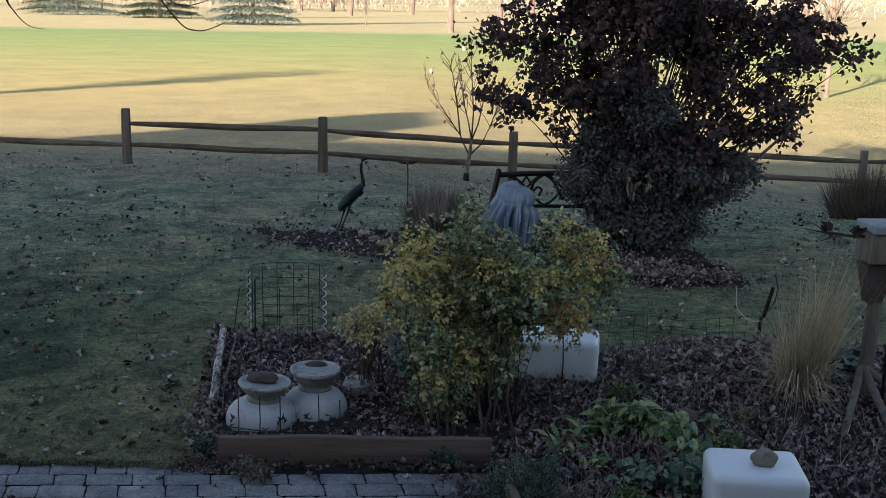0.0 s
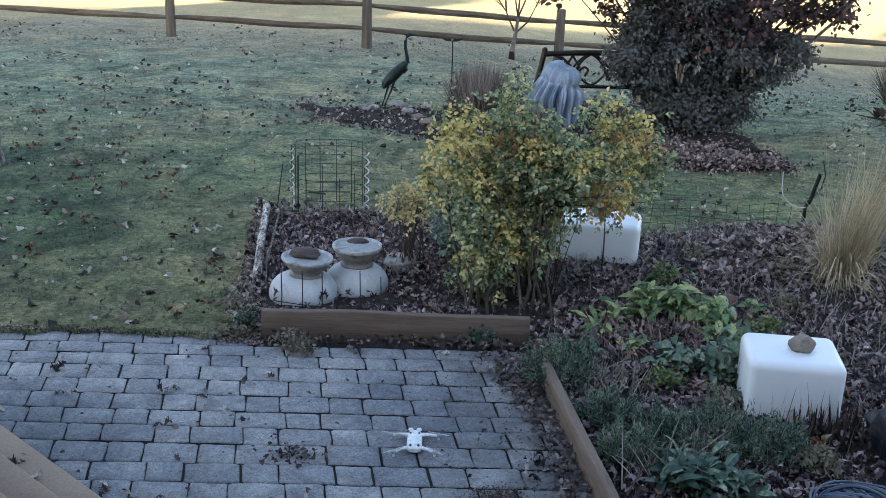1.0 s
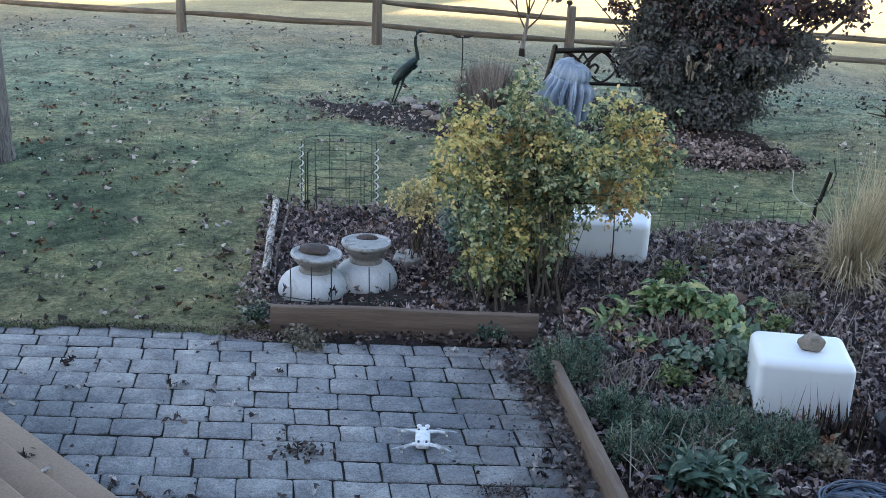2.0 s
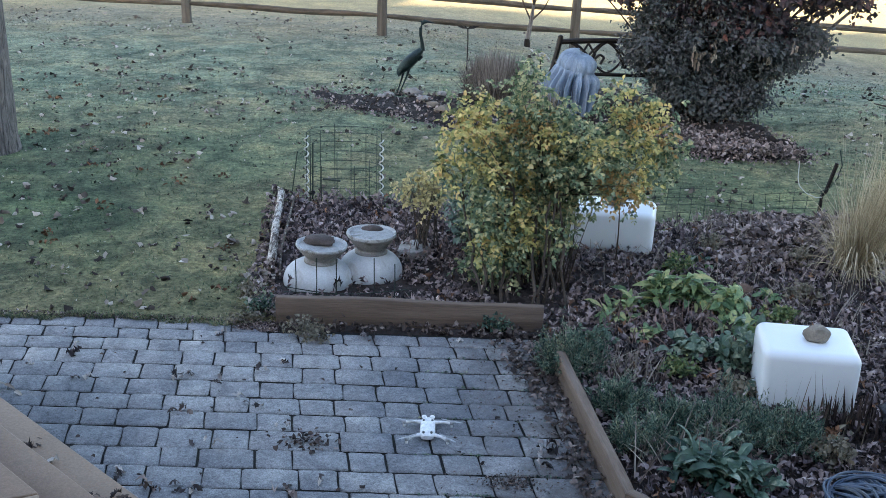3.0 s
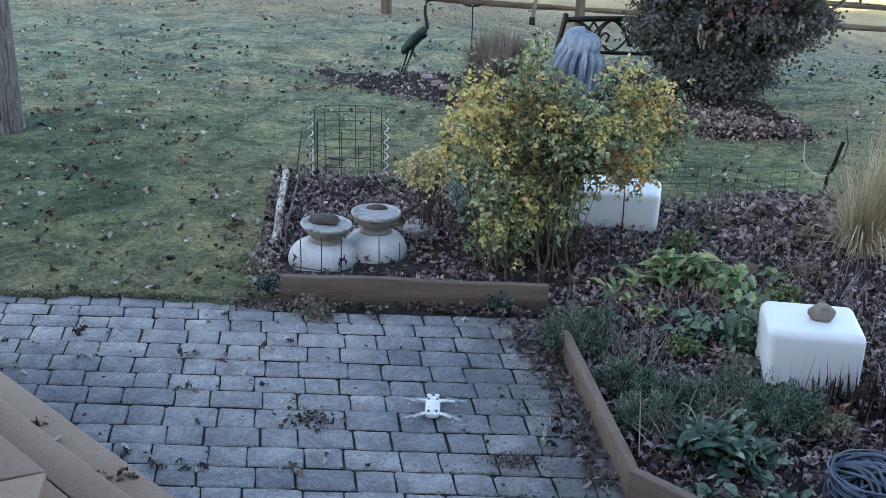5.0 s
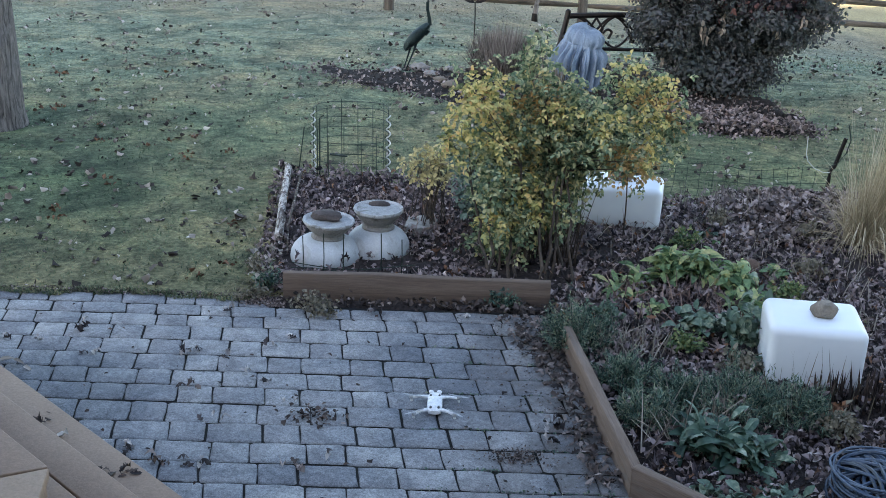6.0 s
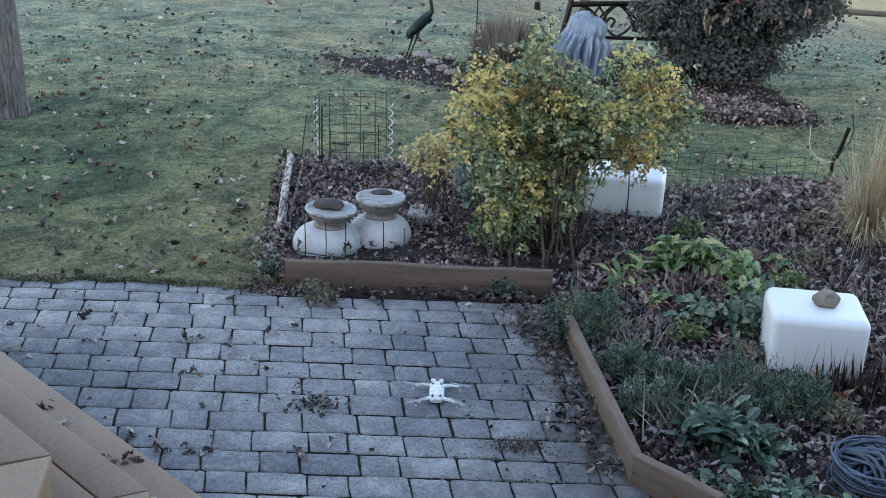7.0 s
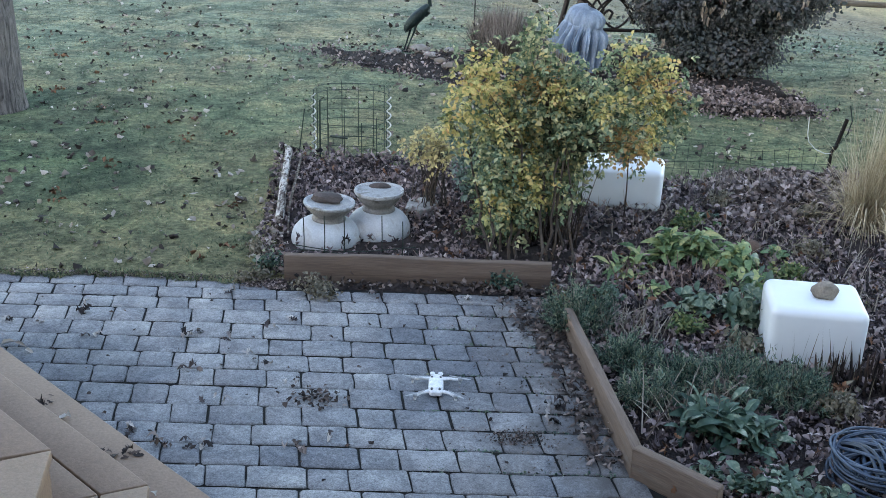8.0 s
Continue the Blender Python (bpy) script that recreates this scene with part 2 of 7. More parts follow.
FENCEPOST = surface("dark_post_wood", (0.075, 0.066, 0.057), (0.175, 0.155, 0.135), 2.5, 26, 0.9, 0.9, (6, 6, 0.5), per="object", spread=0.15, dist=0.01)
BARK = bark_material("grey_bark", (0.045, 0.041, 0.042), (0.24, 0.218, 0.212))
BUSHSTEM = surface("bush_stems", (0.032, 0.026, 0.022), (0.115, 0.09, 0.074), 8, 60, 0.85, 0.4)
SILVERLEAF = leafy("grey_green_leaves", [(0.1, (0.05, 0.085, 0.075)), (0.45, (0.12, 0.185, 0.155)), (0.8, (0.21, 0.29, 0.245)), (1.0, (0.36, 0.42, 0.36))], 0.45, 0.2, 5)
TWIG = surface("twigs", (0.035, 0.024, 0.02), (0.10, 0.07, 0.055), 8, 60, 0.85, 0.4)
FARBARK = surface("far_bark", (0.12, 0.09, 0.075), (0.27, 0.21, 0.175), 0.6, 6, 0.9, 0.2)
BIRCH = surface("birch_bark", (0.42, 0.37, 0.32), (0.74, 0.70, 0.66), 9, 60, 0.75, 0.8, (6, 1.5, 6), stain=(0.06, 0.04, 0.032), stain_at=0.43)
BIRCHSTICK = surface("peeling_stick", (0.03, 0.022, 0.018), (0.09, 0.07, 0.055), 20, 60, 0.85, 0.6, stain=(0.5, 0.46, 0.42), stain_at=0.54)
CONCRETE = surface("cast_stone", (0.44, 0.46, 0.48), (0.59, 0.605, 0.62), 7, 120, 0.85, 0.3, stain=(0.37, 0.365, 0.36), grain=0.14)
CONCRETE_RIM = surface("mossy_cast_stone", (0.36, 0.365, 0.37), (0.56, 0.57, 0.575), 16, 120, 0.88, 0.4, stain=(0.23, 0.215, 0.19), stain_at=0.5)
CONCRETE_DARK = surface("stained_cast_stone", (0.21, 0.195, 0.18), (0.36, 0.345, 0.325), 9, 120, 0.9, 0.5, stain=(0.12, 0.11, 0.09))
CONCRETE_WORN = surface("worn_cast_stone", (0.27, 0.275, 0.275), (0.44, 0.445, 0.44), 12, 120, 0.9, 0.4, stain=(0.20, 0.195, 0.18))
SLATE = surface("pale_slate", (0.19, 0.22, 0.25), (0.34, 0.37, 0.41), 7, 90, 0.7, 0.4)
DARKSTONE = surface("dark_stone", (0.045, 0.038, 0.036), (0.115, 0.092, 0.085), 9, 90, 0.8, 0.4)
TANSTONE = surface("tan_stone", (0.15, 0.125, 0.1), (0.29, 0.245, 0.2), 10, 90, 0.8, 0.4, stain=(0.16, 0.14, 0.12))
PALESTONE = surface("pale_stone", (0.2, 0.195, 0.185), (0.40, 0.38, 0.355), 8, 90, 0.85, 0.5)
PLASTIC = surface("white_plastic", (0.765, 0.80, 0.84), (0.82, 0.845, 0.87), 2.2, 5, 0.4, 0.0, spec=0.5, grain=0.03)
DRONE_WHITE = surface("drone_shell", (0.70, 0.71, 0.72), (0.78, 0.78, 0.79), 8, 60, 0.4, 0.02, spec=0.5)
DRONE_DARK = surface("drone_dark", (0.02, 0.02, 0.022), (0.04, 0.04, 0.045), 8, 60, 0.4, 0.02, spec=0.5)
DRONE_GREY = surface("drone_grey", (0.30, 0.31, 0.32), (0.38, 0.39, 0.40), 8, 60, 0.45, 0.02, spec=0.5)
BENCHSLAT = surface("dark_bench_slats", (0.022, 0.017, 0.014), (0.05, 0.038, 0.03), 6, 60, 0.9, 0.4, spec=0.1)
BRONZE = surface("dark_verdigris_metal", (0.007, 0.014, 0.016), (0.03, 0.052, 0.055), 12, 60, 0.5, 0.4, metal=0.6)
IRON = surface("black_iron", (0.010, 0.009, 0.009), (0.026, 0.022, 0.02), 10, 60, 0.5, 0.3, metal=0.5)
GREENWIRE = surface("green_wire", (0.012, 0.022, 0.018), (0.03, 0.05, 0.04), 20, 90, 0.5, 0.1)
PALEWIRE = surface("pale_spiral_wire", (0.45, 0.46, 0.44), (0.68, 0.68, 0.65), 20, 90, 0.5, 0.1)
FABRIC = surface("grey_cover_cloth", (0.105, 0.155, 0.23), (0.33, 0.42, 0.53), 5, 120, 0.7, 0.25, (1, 1, 0.35), stain=(0.13, 0.155, 0.19), stain_at=0.56)
HOSE = surface("blue_grey_hose", (0.018, 0.034, 0.062), (0.045, 0.075, 0.125), 8, 60, 0.45, 0.1, per="object", spread=0.35, spec=0.5)
BAG = surface("black_plastic_bag", (0.008, 0.009, 0.014), (0.018, 0.02, 0.028), 6, 30, 0.35, 0.5, spec=0.5, dist=0.01)
STRAW = leafy("straw_blades", [(0.1, (0.24, 0.19, 0.125)), (0.45, (0.48, 0.40, 0.27)), (0.75, (0.66, 0.57, 0.41)), (1.0, (0.80, 0.73, 0.60))], 0.7, 0.3, 6)
DRYTWIG = leafy("dry_twigs", [(0.1, (0.088, 0.056, 0.048)), (0.5, (0.224, 0.144, 0.120)), (1.0, (0.416, 0.304, 0.256))], 0.8, 0.05, 3)
BROWNTWIG = leafy("brown_grey_twigs", [(0.1, (0.07, 0.056, 0.053)), (0.5, (0.19, 0.166, 0.15)), (1.0, (0.41, 0.37, 0.335))], 0.8, 0.05, 3)
DARKTWIG = leafy("dark_olive_twigs", [(0.1, (0.04, 0.038, 0.028)), (0.5, (0.10, 0.088, 0.066)), (1.0, (0.22, 0.185, 0.14))], 0.8, 0.05, 3)
GREYTWIG = leafy("grey_dry_stems", [(0.1, (0.088, 0.075, 0.062)), (0.5, (0.250, 0.213, 0.175)), (1.0, (0.500, 0.450, 0.388))], 0.8, 0.05, 3)
YELLOWLEAF = leafy("yellowing_leaves", [(0.1, (0.10, 0.13, 0.06)), (0.28, (0.30, 0.31, 0.13)), (0.5, (0.58, 0.53, 0.21)), (0.84, (0.8, 0.61, 0.26)), (1.0, (0.66, 0.41, 0.2))], 0.55, 0.28, 12, detail=3)
RUSTLEAF = leafy("rusty_leaves", [(0.1, (0.20, 0.15, 0.08)), (0.45, (0.46, 0.30, 0.13)), (0.8, (0.64, 0.40, 0.17)), (1.0, (0.56, 0.46, 0.22))], 0.6, 0.4, 9, detail=3)
BUSHGREEN = leafy("bush_green_leaves", [(0.14, (0.06, 0.10, 0.06)), (0.42, (0.21, 0.29, 0.175)), (0.62, (0.4, 0.435, 0.255)), (0.79, (0.56, 0.52, 0.3)), (0.93, (0.76, 0.62, 0.3)), (1.0, (0.60, 0.45, 0.29))], 0.5, 0.28, 8, detail=5, own=0.7)
PALEYELLOW = leafy("pale_yellow_leaves", [(0.1, (0.27, 0.23, 0.14)), (0.4, (0.56, 0.48, 0.24)), (0.75, (0.77, 0.65, 0.34)), (1.0, (0.7, 0.52, 0.35))], 0.6, 0.35, 4)
PURPLELEAF = leafy("dark_purple_leaves", [(0.1, (0.027, 0.026, 0.033)), (0.4, (0.052, 0.045, 0.055)), (0.65, (0.083, 0.06, 0.065)), (0.9, (0.13, 0.066, 0.06)), (1.0, (0.2, 0.087, 0.067))], 0.7, 0.2, 1.4)
GREYLEAF = leafy("dark_grey_green_leaves", [(0.1, (0.036, 0.046, 0.044)), (0.45, (0.08, 0.094, 0.091)), (0.75, (0.13, 0.13, 0.138)), (1.0, (0.24, 0.21, 0.215))], 0.65, 0.15, 2.6, detail=4, own=0.4)
GREENLEAF = leafy("fresh_green_leaves", [(0.1, (0.055, 0.10, 0.05)), (0.4, (0.13, 0.195, 0.085)), (0.7, (0.26, 0.29, 0.125)), (1.0, (0.46, 0.39, 0.18))], 0.5, 0.25, 7)
EACH_GREENLEAF = leafy("single_fresh_green_leaves", [(0.1, (0.065, 0.125, 0.065)), (0.4, (0.165, 0.26, 0.125)), (0.75, (0.33, 0.39, 0.18)), (1.0, (0.56, 0.50, 0.24))], 0.5, 0.25, 7, per="object")
DEEPLEAF = leafy("deep_green_leaves", [(0.1, (0.038, 0.072, 0.055)), (0.45, (0.085, 0.14, 0.1)), (0.8, (0.165, 0.225, 0.16)), (1.0, (0.36, 0.38, 0.27))], 0.36, 0.2, 5)
EACH_DEEPLEAF = leafy("single_deep_green_leaves", [(0.1, (0.038, 0.072, 0.055)), (0.45, (0.085, 0.14, 0.1)), (0.8, (0.165, 0.225, 0.16)), (1.0, (0.36, 0.38, 0.27))], 0.36, 0.2, 5, per="object")
EACH_HOSTA = leafy("single_hosta_leaves", [(0.1, (0.026, 0.055, 0.044)), (0.45, (0.052, 0.1, 0.07)), (0.8, (0.12, 0.185, 0.132)), (1.0, (0.34, 0.38, 0.28))], 0.36, 0.2, 5, per="object")
FEATHER = leafy("feathery_green", [(0.16, (0.018, 0.04, 0.032)), (0.42, (0.06, 0.115, 0.09)), (0.66, (0.15, 0.215, 0.155)), (1.0, (0.38, 0.38, 0.25))], 0.6, 0.2, 9)
GREYWEED = leafy("weed_leaves", [(0.1, (0.1, 0.092, 0.07)), (0.5, (0.21, 0.185, 0.135)), (1.0, (0.36, 0.31, 0.24))], 0.6, 0.2, 9)
SPRUCE = leafy("spruce_needles", [(0.1, (0.012, 0.022, 0.018)), (0.5, (0.03, 0.05, 0.035)), (1.0, (0.07, 0.10, 0.06))], 0.6, 0.1, 0.5)
BLUESPRUCE = leafy("blue_spruce_needles", [(0.1, (0.04, 0.06, 0.055)), (0.5, (0.10, 0.14, 0.125)), (1.0, (0.22, 0.27, 0.24))], 0.6, 0.1, 0.5)
EACH_BLUESPRUCE = leafy("single_blue_spruce_needles", [(0.1, (0.04, 0.06, 0.055)), (0.5, (0.10, 0.14, 0.125)), (1.0, (0.22, 0.27, 0.24))], 0.6, 0.1, 0.5, per="object")
WOODS = leafy("far_bare_woods", [(0.1, (0.26, 0.20, 0.17)), (0.5, (0.42, 0.34, 0.29)), (1.0, (0.58, 0.49, 0.42))], 0.9, 0.0, 0.05)
SIDING = surface("house_siding", (0.34, 0.32, 0.29), (0.42, 0.40, 0.37), 1.5, 20, 0.7, 0.1, (0.2, 1, 6))
ROOF = surface("roof_shingles", (0.05, 0.045, 0.042), (0.10, 0.09, 0.085), 2, 14, 0.9, 0.6)

# ---- mesh helpers ----
rng = np.random.default_rng(11)


def sstep(a, b, x):
    t = np.clip((np.asarray(x, float) - a) / (b - a), 0, 1)
    return t * t * (3 - 2 * t)


def ground_z(x, y):
    """Level by the house, falling gently to the east near the rails."""
    x, y = np.asarray(x, float), np.asarray(y, float)
    fall = -0.30 * sstep(-0.5, 2.6, x * 15 / np.maximum(y, 8)) * sstep(11.0, 15.5, y)
    more = -0.30 * sstep(2.6, 7.5, x * 15 / np.maximum(y, 8)) * sstep(11.0, 16, y)
    return -0.02 + (fall + more) * (1 - sstep(30, 90, y)) + 0.008 * np.sin(x * 2.1 + 1) * np.sin(y * 1.7)


def np_mesh(name, verts, faces, smooth=False):
    """A mesh from an (n, 3) array and an (m, k) array of equal faces."""
    verts, faces = np.asarray(verts, np.float32), np.asarray(faces, np.int32)
    me = bpy.data.meshes.new(name)
    me.vertices.add(len(verts))
    me.vertices.foreach_set("co", verts.ravel())
    k = faces.shape[1]
    me.loops.add(faces.size)
    me.loops.foreach_set("vertex_index", faces.ravel())
    me.polygons.add(len(faces))
    me.polygons.foreach_set("loop_start", np.arange(0, faces.size, k, dtype=np.int32))
    me.polygons.foreach_set("use_smooth", np.full(len(faces), smooth))
    me.update(calc_edges=True)
    me.validate()
    return me


class Shape:
    """Collects tubes, lathes, boxes and blobs of one part."""

    def __init__(self):
        self.v, self.f = [], []

    def add(self, verts, faces):
        o = len(self.v)
        self.v += [tuple(map(float, p)) for p in verts]
        self.f += [tuple(o + i for i in f) for f in faces]
        return self

    def tube(self, pts, radii, sides=6, closed=False):
        pts = [Vector(p) for p in pts]
        if not hasattr(radii, "__len__"):
            radii = [radii] * len(pts)
        o = len(self.v)
        n = len(pts)
        for i, p in enumerate(pts):
            a = pts[i - 1] if (i or closed) else p
            c = pts[(i + 1) % n] if (i < n - 1 or closed) else p
            d = (c - a).normalized() if (c - a).length > 1e-9 else Vector((0, 0, 1))
            ref = Vector((0, 0, 1)) if abs(d.z) < 0.9 else Vector((1, 0, 0))
            u = d.cross(ref).normalized()
            w = d.cross(u)
            for k in range(sides):
                t = 2 * math.pi * k / sides
                self.v.append(tuple(p + (u * math.cos(t) + w * math.sin(t)) * radii[i]))
        for i in range(n if closed else n - 1):
            for k in range(sides):
                a, b2 = o + i * sides + k, o + i * sides + (k + 1) % sides
                j = ((i + 1) % n) * sides
                self.f.append((a, b2, o + j + (k + 1) % sides, o + j + k))
        if not closed:
            self.f.append(tuple(o + k for k in range(sides))[::-1])
            self.f.append(tuple(o + (n - 1) * sides + k for k in range(sides)))
        return self

    def lathe(self, profile, centre=(0, 0, 0), sides=28, wob=0.0):
        o = len(self.v)
        cx, cy, cz = centre
        for r, z in profile:
            for k in range(sides):
                t = 2 * math.pi * k / sides
                rr = max(r, 0.0005) * (1 + wob * math.sin(3 * t + z * 20))
                self.v.append((cx + rr * math.cos(t), cy + rr * math.sin(t), cz + z))
        for i in range(len(profile) - 1):
            for k in range(sides):
                k2 = (k + 1) % sides
                self.f.append((o + i * sides + k, o + i * sides + k2, o + (i + 1) * sides + k2, o + (i + 1) * sides + k))
        self.f.append(tuple(o + k for k in range(sides))[::-1])
        self.f.append(tuple(o + (len(profile) - 1) * sides + k for k in range(sides)))
        return self

    def prism(self, poly, z0, z1):
        n = len(poly)
        return self.add([(x, y, z0) for x, y in poly] + [(x, y, z1) for x, y in poly],
                        [tuple(range(n))[::-1], tuple(range(n, 2 * n))] + [(i, (i + 1) % n, n + (i + 1) % n, n + i) for i in range(n)])

    def box(self, c, s, m=None):
        vs = [Vector((c[0] + s[0] * i / 2, c[1] + s[1] * j / 2, c[2] + s[2] * k / 2)) for k in (-1, 1) for j in (-1, 1) for i in (-1, 1)]
        if m is not None:
            vs = [m @ v for v in vs]
        return self.add(vs, [(0, 2, 3, 1), (4, 5, 7, 6), (0, 1, 5, 4), (2, 6, 7, 3), (0, 4, 6, 2), (1, 3, 7, 5)])

    def blob(self, c, s, seed=0, rough=0.15, rings=9, sides=14, turn=0.0):
        """A water-worn stone: a ball pressed flat and dented by noise."""
        o = len(self.v)
        off = Vector((seed * 3.1, seed * 1.7, seed * 0.7))
        ct, st = math.cos(turn), math.sin(turn)
        for i in range(rings + 1):
            ph = math.pi * i / rings
            for k in range(sides):
                th = 2 * math.pi * k / sides
                d = Vector((math.sin(ph) * math.cos(th), math.sin(ph) * math.sin(th), math.cos(ph)))
                r = 1 + rough * noise.noise(d * 1.6 + off) + rough * 0.4 * noise.noise(d * 4 + off)
                x, y, z = d.x * s[0] * r, d.y * s[1] * r, d.z * s[2] * r
                self.v.append((c[0] + x * ct - y * st, c[1] + x * st + y * ct, c[2] + z))
        for i in range(rings):
            for k in range(sides):
                k2 = (k + 1) % sides
                self.f.append((o + i * sides + k, o + (i + 1) * sides + k, o + (i + 1) * sides + k2, o + i * sides + k2))
        return self

    def mesh(self, name, mat, smooth=True):
        me = bpy.data.meshes.new(name)
        me.from_pydata(self.v, [], self.f)
        me.validate()
        me.materials.append(mat)
        me.polygons.foreach_set("use_smooth", [smooth] * len(me.polygons))
        me.update()
        return me


def flat_sharp(me, angle=35):
    """Smooth shading with sharp edges kept."""
    bm = bmesh.new()
    bm.from_mesh(me)
    bmesh.ops.remove_doubles(bm, verts=bm.verts, dist=0.0002)
    bmesh.ops.recalc_face_normals(bm, faces=bm.faces)
    for e in bm.edges:
        if len(e.link_faces) == 2 and e.calc_face_angle(0) > radians(angle):
            e.smooth = False
    bm.to_mesh(me)
    bm.free()
    return me


def part(name, shape, mat, parent, label="", smooth=True):
    me = flat_sharp(shape.mesh(name, mat, smooth)) if isinstance(shape, Shape) else shape
    if not me.materials:
        me.materials.append(mat)
    ob = new(name, me)
    ob.parent = parent
    if label:
        tagged(ob, label)
    return ob


def group_at(name, label, category, place=(0, 0, 0), group="", kind=""):
    """An Empty at a thing's base; its parts are given in world metres less the place."""
    ob = new(name)
    ob.location = place
    ob.empty_display_size = 0.05
    return tagged(ob, label, category, group, kind)


def whole(name, shape, mat, label, category, group="", kind="", smooth=True):
    me = flat_sharp(shape.mesh(name, mat, smooth)) if isinstance(shape, Shape) else shape
    if not me.materials:
        me.materials.append(mat)
    return tagged(new(name, me), label, category, group, kind)


def bevelled(name, shape, mat, width, segments=3):
    me = shape.mesh(name, mat, True)
    bm = bmesh.new()
    bm.from_mesh(me)
    bmesh.ops.recalc_face_normals(bm, faces=bm.faces)
    bmesh.ops.bevel(bm, geom=bm.edges[:], offset=width, segments=segments, profile=0.5, affect="EDGES")
    for f in bm.faces:
        f.smooth = True
    bm.to_mesh(me)
    bm.free()
    return me


def unit(v):
    return v / np.maximum(np.linalg.norm(v, axis=1, keepdims=True), 1e-9)


def leaf_mesh(name, pos, way, up, length, width, fold=0.25, droop=0.15, rag=0.0):
    """Six-cornered leaves at pos, pointing along way, their faces turned to up."""
    n = len(pos)
    way = unit(np.asarray(way, float))
    side = unit(np.cross(way, up))
    nrm = np.cross(side, way)
    L, W = np.asarray(length).reshape(-1, 1) * np.ones((n, 1)), np.asarray(width).reshape(-1, 1) * np.ones((n, 1))
    fold, droop = np.asarray(fold, float).reshape(-1, 1), np.asarray(droop, float).reshape(-1, 1)
    vs = np.stack([
        pos,
        pos + way * L * 0.28 + side * W * 0.46 + nrm * W * fold,
        pos + way * L * 0.66 + side * W * 0.40 + nrm * (W * fold - L * droop * 0.4),
        pos + way * L - nrm * L * droop,
        pos + way * L * 0.66 - side * W * 0.40 + nrm * (W * fold - L * droop * 0.4),
        pos + way * L * 0.28 - side * W * 0.46 + nrm * W * fold,
        pos + way * L * 0.5 - nrm * L * droop * 0.2], 1)
    if rag:
        vs = vs + rng.normal(0, 1, vs.shape) * (L * rag)[:, None, :]
    vs = vs.reshape(-1, 3)
    tri = np.array([[0, 6, 1], [1, 6, 2], [2, 6, 3], [3, 6, 4], [4, 6, 5], [5, 6, 0]])
    faces = (np.arange(n)[:, None, None] * 7 + tri[None]).reshape(-1, 3)
    return np_mesh(name, vs, faces, True)


def oak_mesh(name, pos, way, up, length, width, cup=0.3, arch=0.2):
    """Dead oak leaves: a lobed outline about a midrib, cupped across and arched along."""
    n = len(pos)
    way = unit(np.asarray(way, float))
    side = unit(np.cross(way, up))
    nrm = np.cross(side, way)
    L, W = np.asarray(length).reshape(-1, 1) * np.ones((n, 1)), np.asarray(width).reshape(-1, 1) * np.ones((n, 1))
    cup, arch = np.asarray(cup, float).reshape(-1, 1), np.asarray(arch, float).reshape(-1, 1)
    rows = []
    for s, h in ((0.0, 0.03), (0.2, 0.3), (0.32, 0.17), (0.48, 0.5), (0.6, 0.24), (0.76, 0.4), (0.88, 0.2), (1.0, 0.05)):
        mid = pos + way * L * s + nrm * L * arch * math.sin(math.pi * s)
        hl, hr = h * rng.uniform(0.7, 1.2, (n, 1)), h * rng.uniform(0.7, 1.2, (n, 1))
        rows += [mid + side * W * hl + nrm * W * cup * hl * 2 * hl * 2, mid, mid - side * W * hr + nrm * W * cup * hr * 2 * hr * 2]
    vs = np.stack(rows, 1).reshape(-1, 3)
    quad = np.array([[3 * i + a, 3 * i + a + 1, 3 * i + a + 4, 3 * i + a + 3] for i in range(7) for a in (0, 1)])
    return np_mesh(name, vs, (np.arange(n)[:, None, None] * 24 + quad[None]).reshape(-1, 4), True)


def blade_mesh(name, base, tip, width, sag=0.0, steps=4):
    """Narrow ribbons from base to tip that arch over; sag lifts the middle."""
    n = len(base)
    base, tip = np.asarray(base, float), np.asarray(tip, float)
    d = tip - base
    side = unit(np.cross(d, np.array([0, 0, 1.0]) + rng.normal(0, 0.5, (n, 3))))
    ws = np.asarray(width).reshape(-1, 1) * np.ones((n, 1))
    sg = np.asarray(sag).reshape(-1, 1) * np.ones((n, 1))
    rows = []
    for i in range(steps + 1):
        t = i / steps
        c = base + d * t + np.array([0, 0, 1.0]) * sg * (4 * t * (1 - t))
        w = ws * (1 - t) ** 0.6 * 0.5 + 0.0002
        rows += [c - side * w, c + side * w]
    k = 2 * (steps + 1)
    vs = np.stack(rows, 1).reshape(-1, 3)
    quad = np.array([[2 * i, 2 * i + 1, 2 * i + 3, 2 * i + 2] for i in range(steps)])
    faces = (np.arange(n)[:, None, None] * k + quad[None]).reshape(-1, 4)
    return np_mesh(name, vs, faces, True)


def inside(poly, x, y):
    x, y = np.asarray(x, float), np.asarray(y, float)
    res = np.zeros(x.shape, bool)
    for (x0, y0), (x1, y1) in zip(poly, poly[1:] + poly[:1]):
        if y0 != y1:
            res ^= ((y0 > y) != (y1 > y)) & (x < (x1 - x0) * (y - y0) / (y1 - y0) + x0)
    return res


def edge_distance(poly, x, y):
    best = np.full(np.shape(x), 1e9)
    for (x0, y0), (x1, y1) in zip(poly, poly[1:] + poly[:1]):
        dx, dy = x1 - x0, y1 - y0
        t = np.clip(((x - x0) * dx + (y - y0) * dy) / (dx * dx + dy * dy), 0, 1)
        best = np.minimum(best, np.hypot(x - x0 - t * dx, y - y0 - t * dy))
    return best


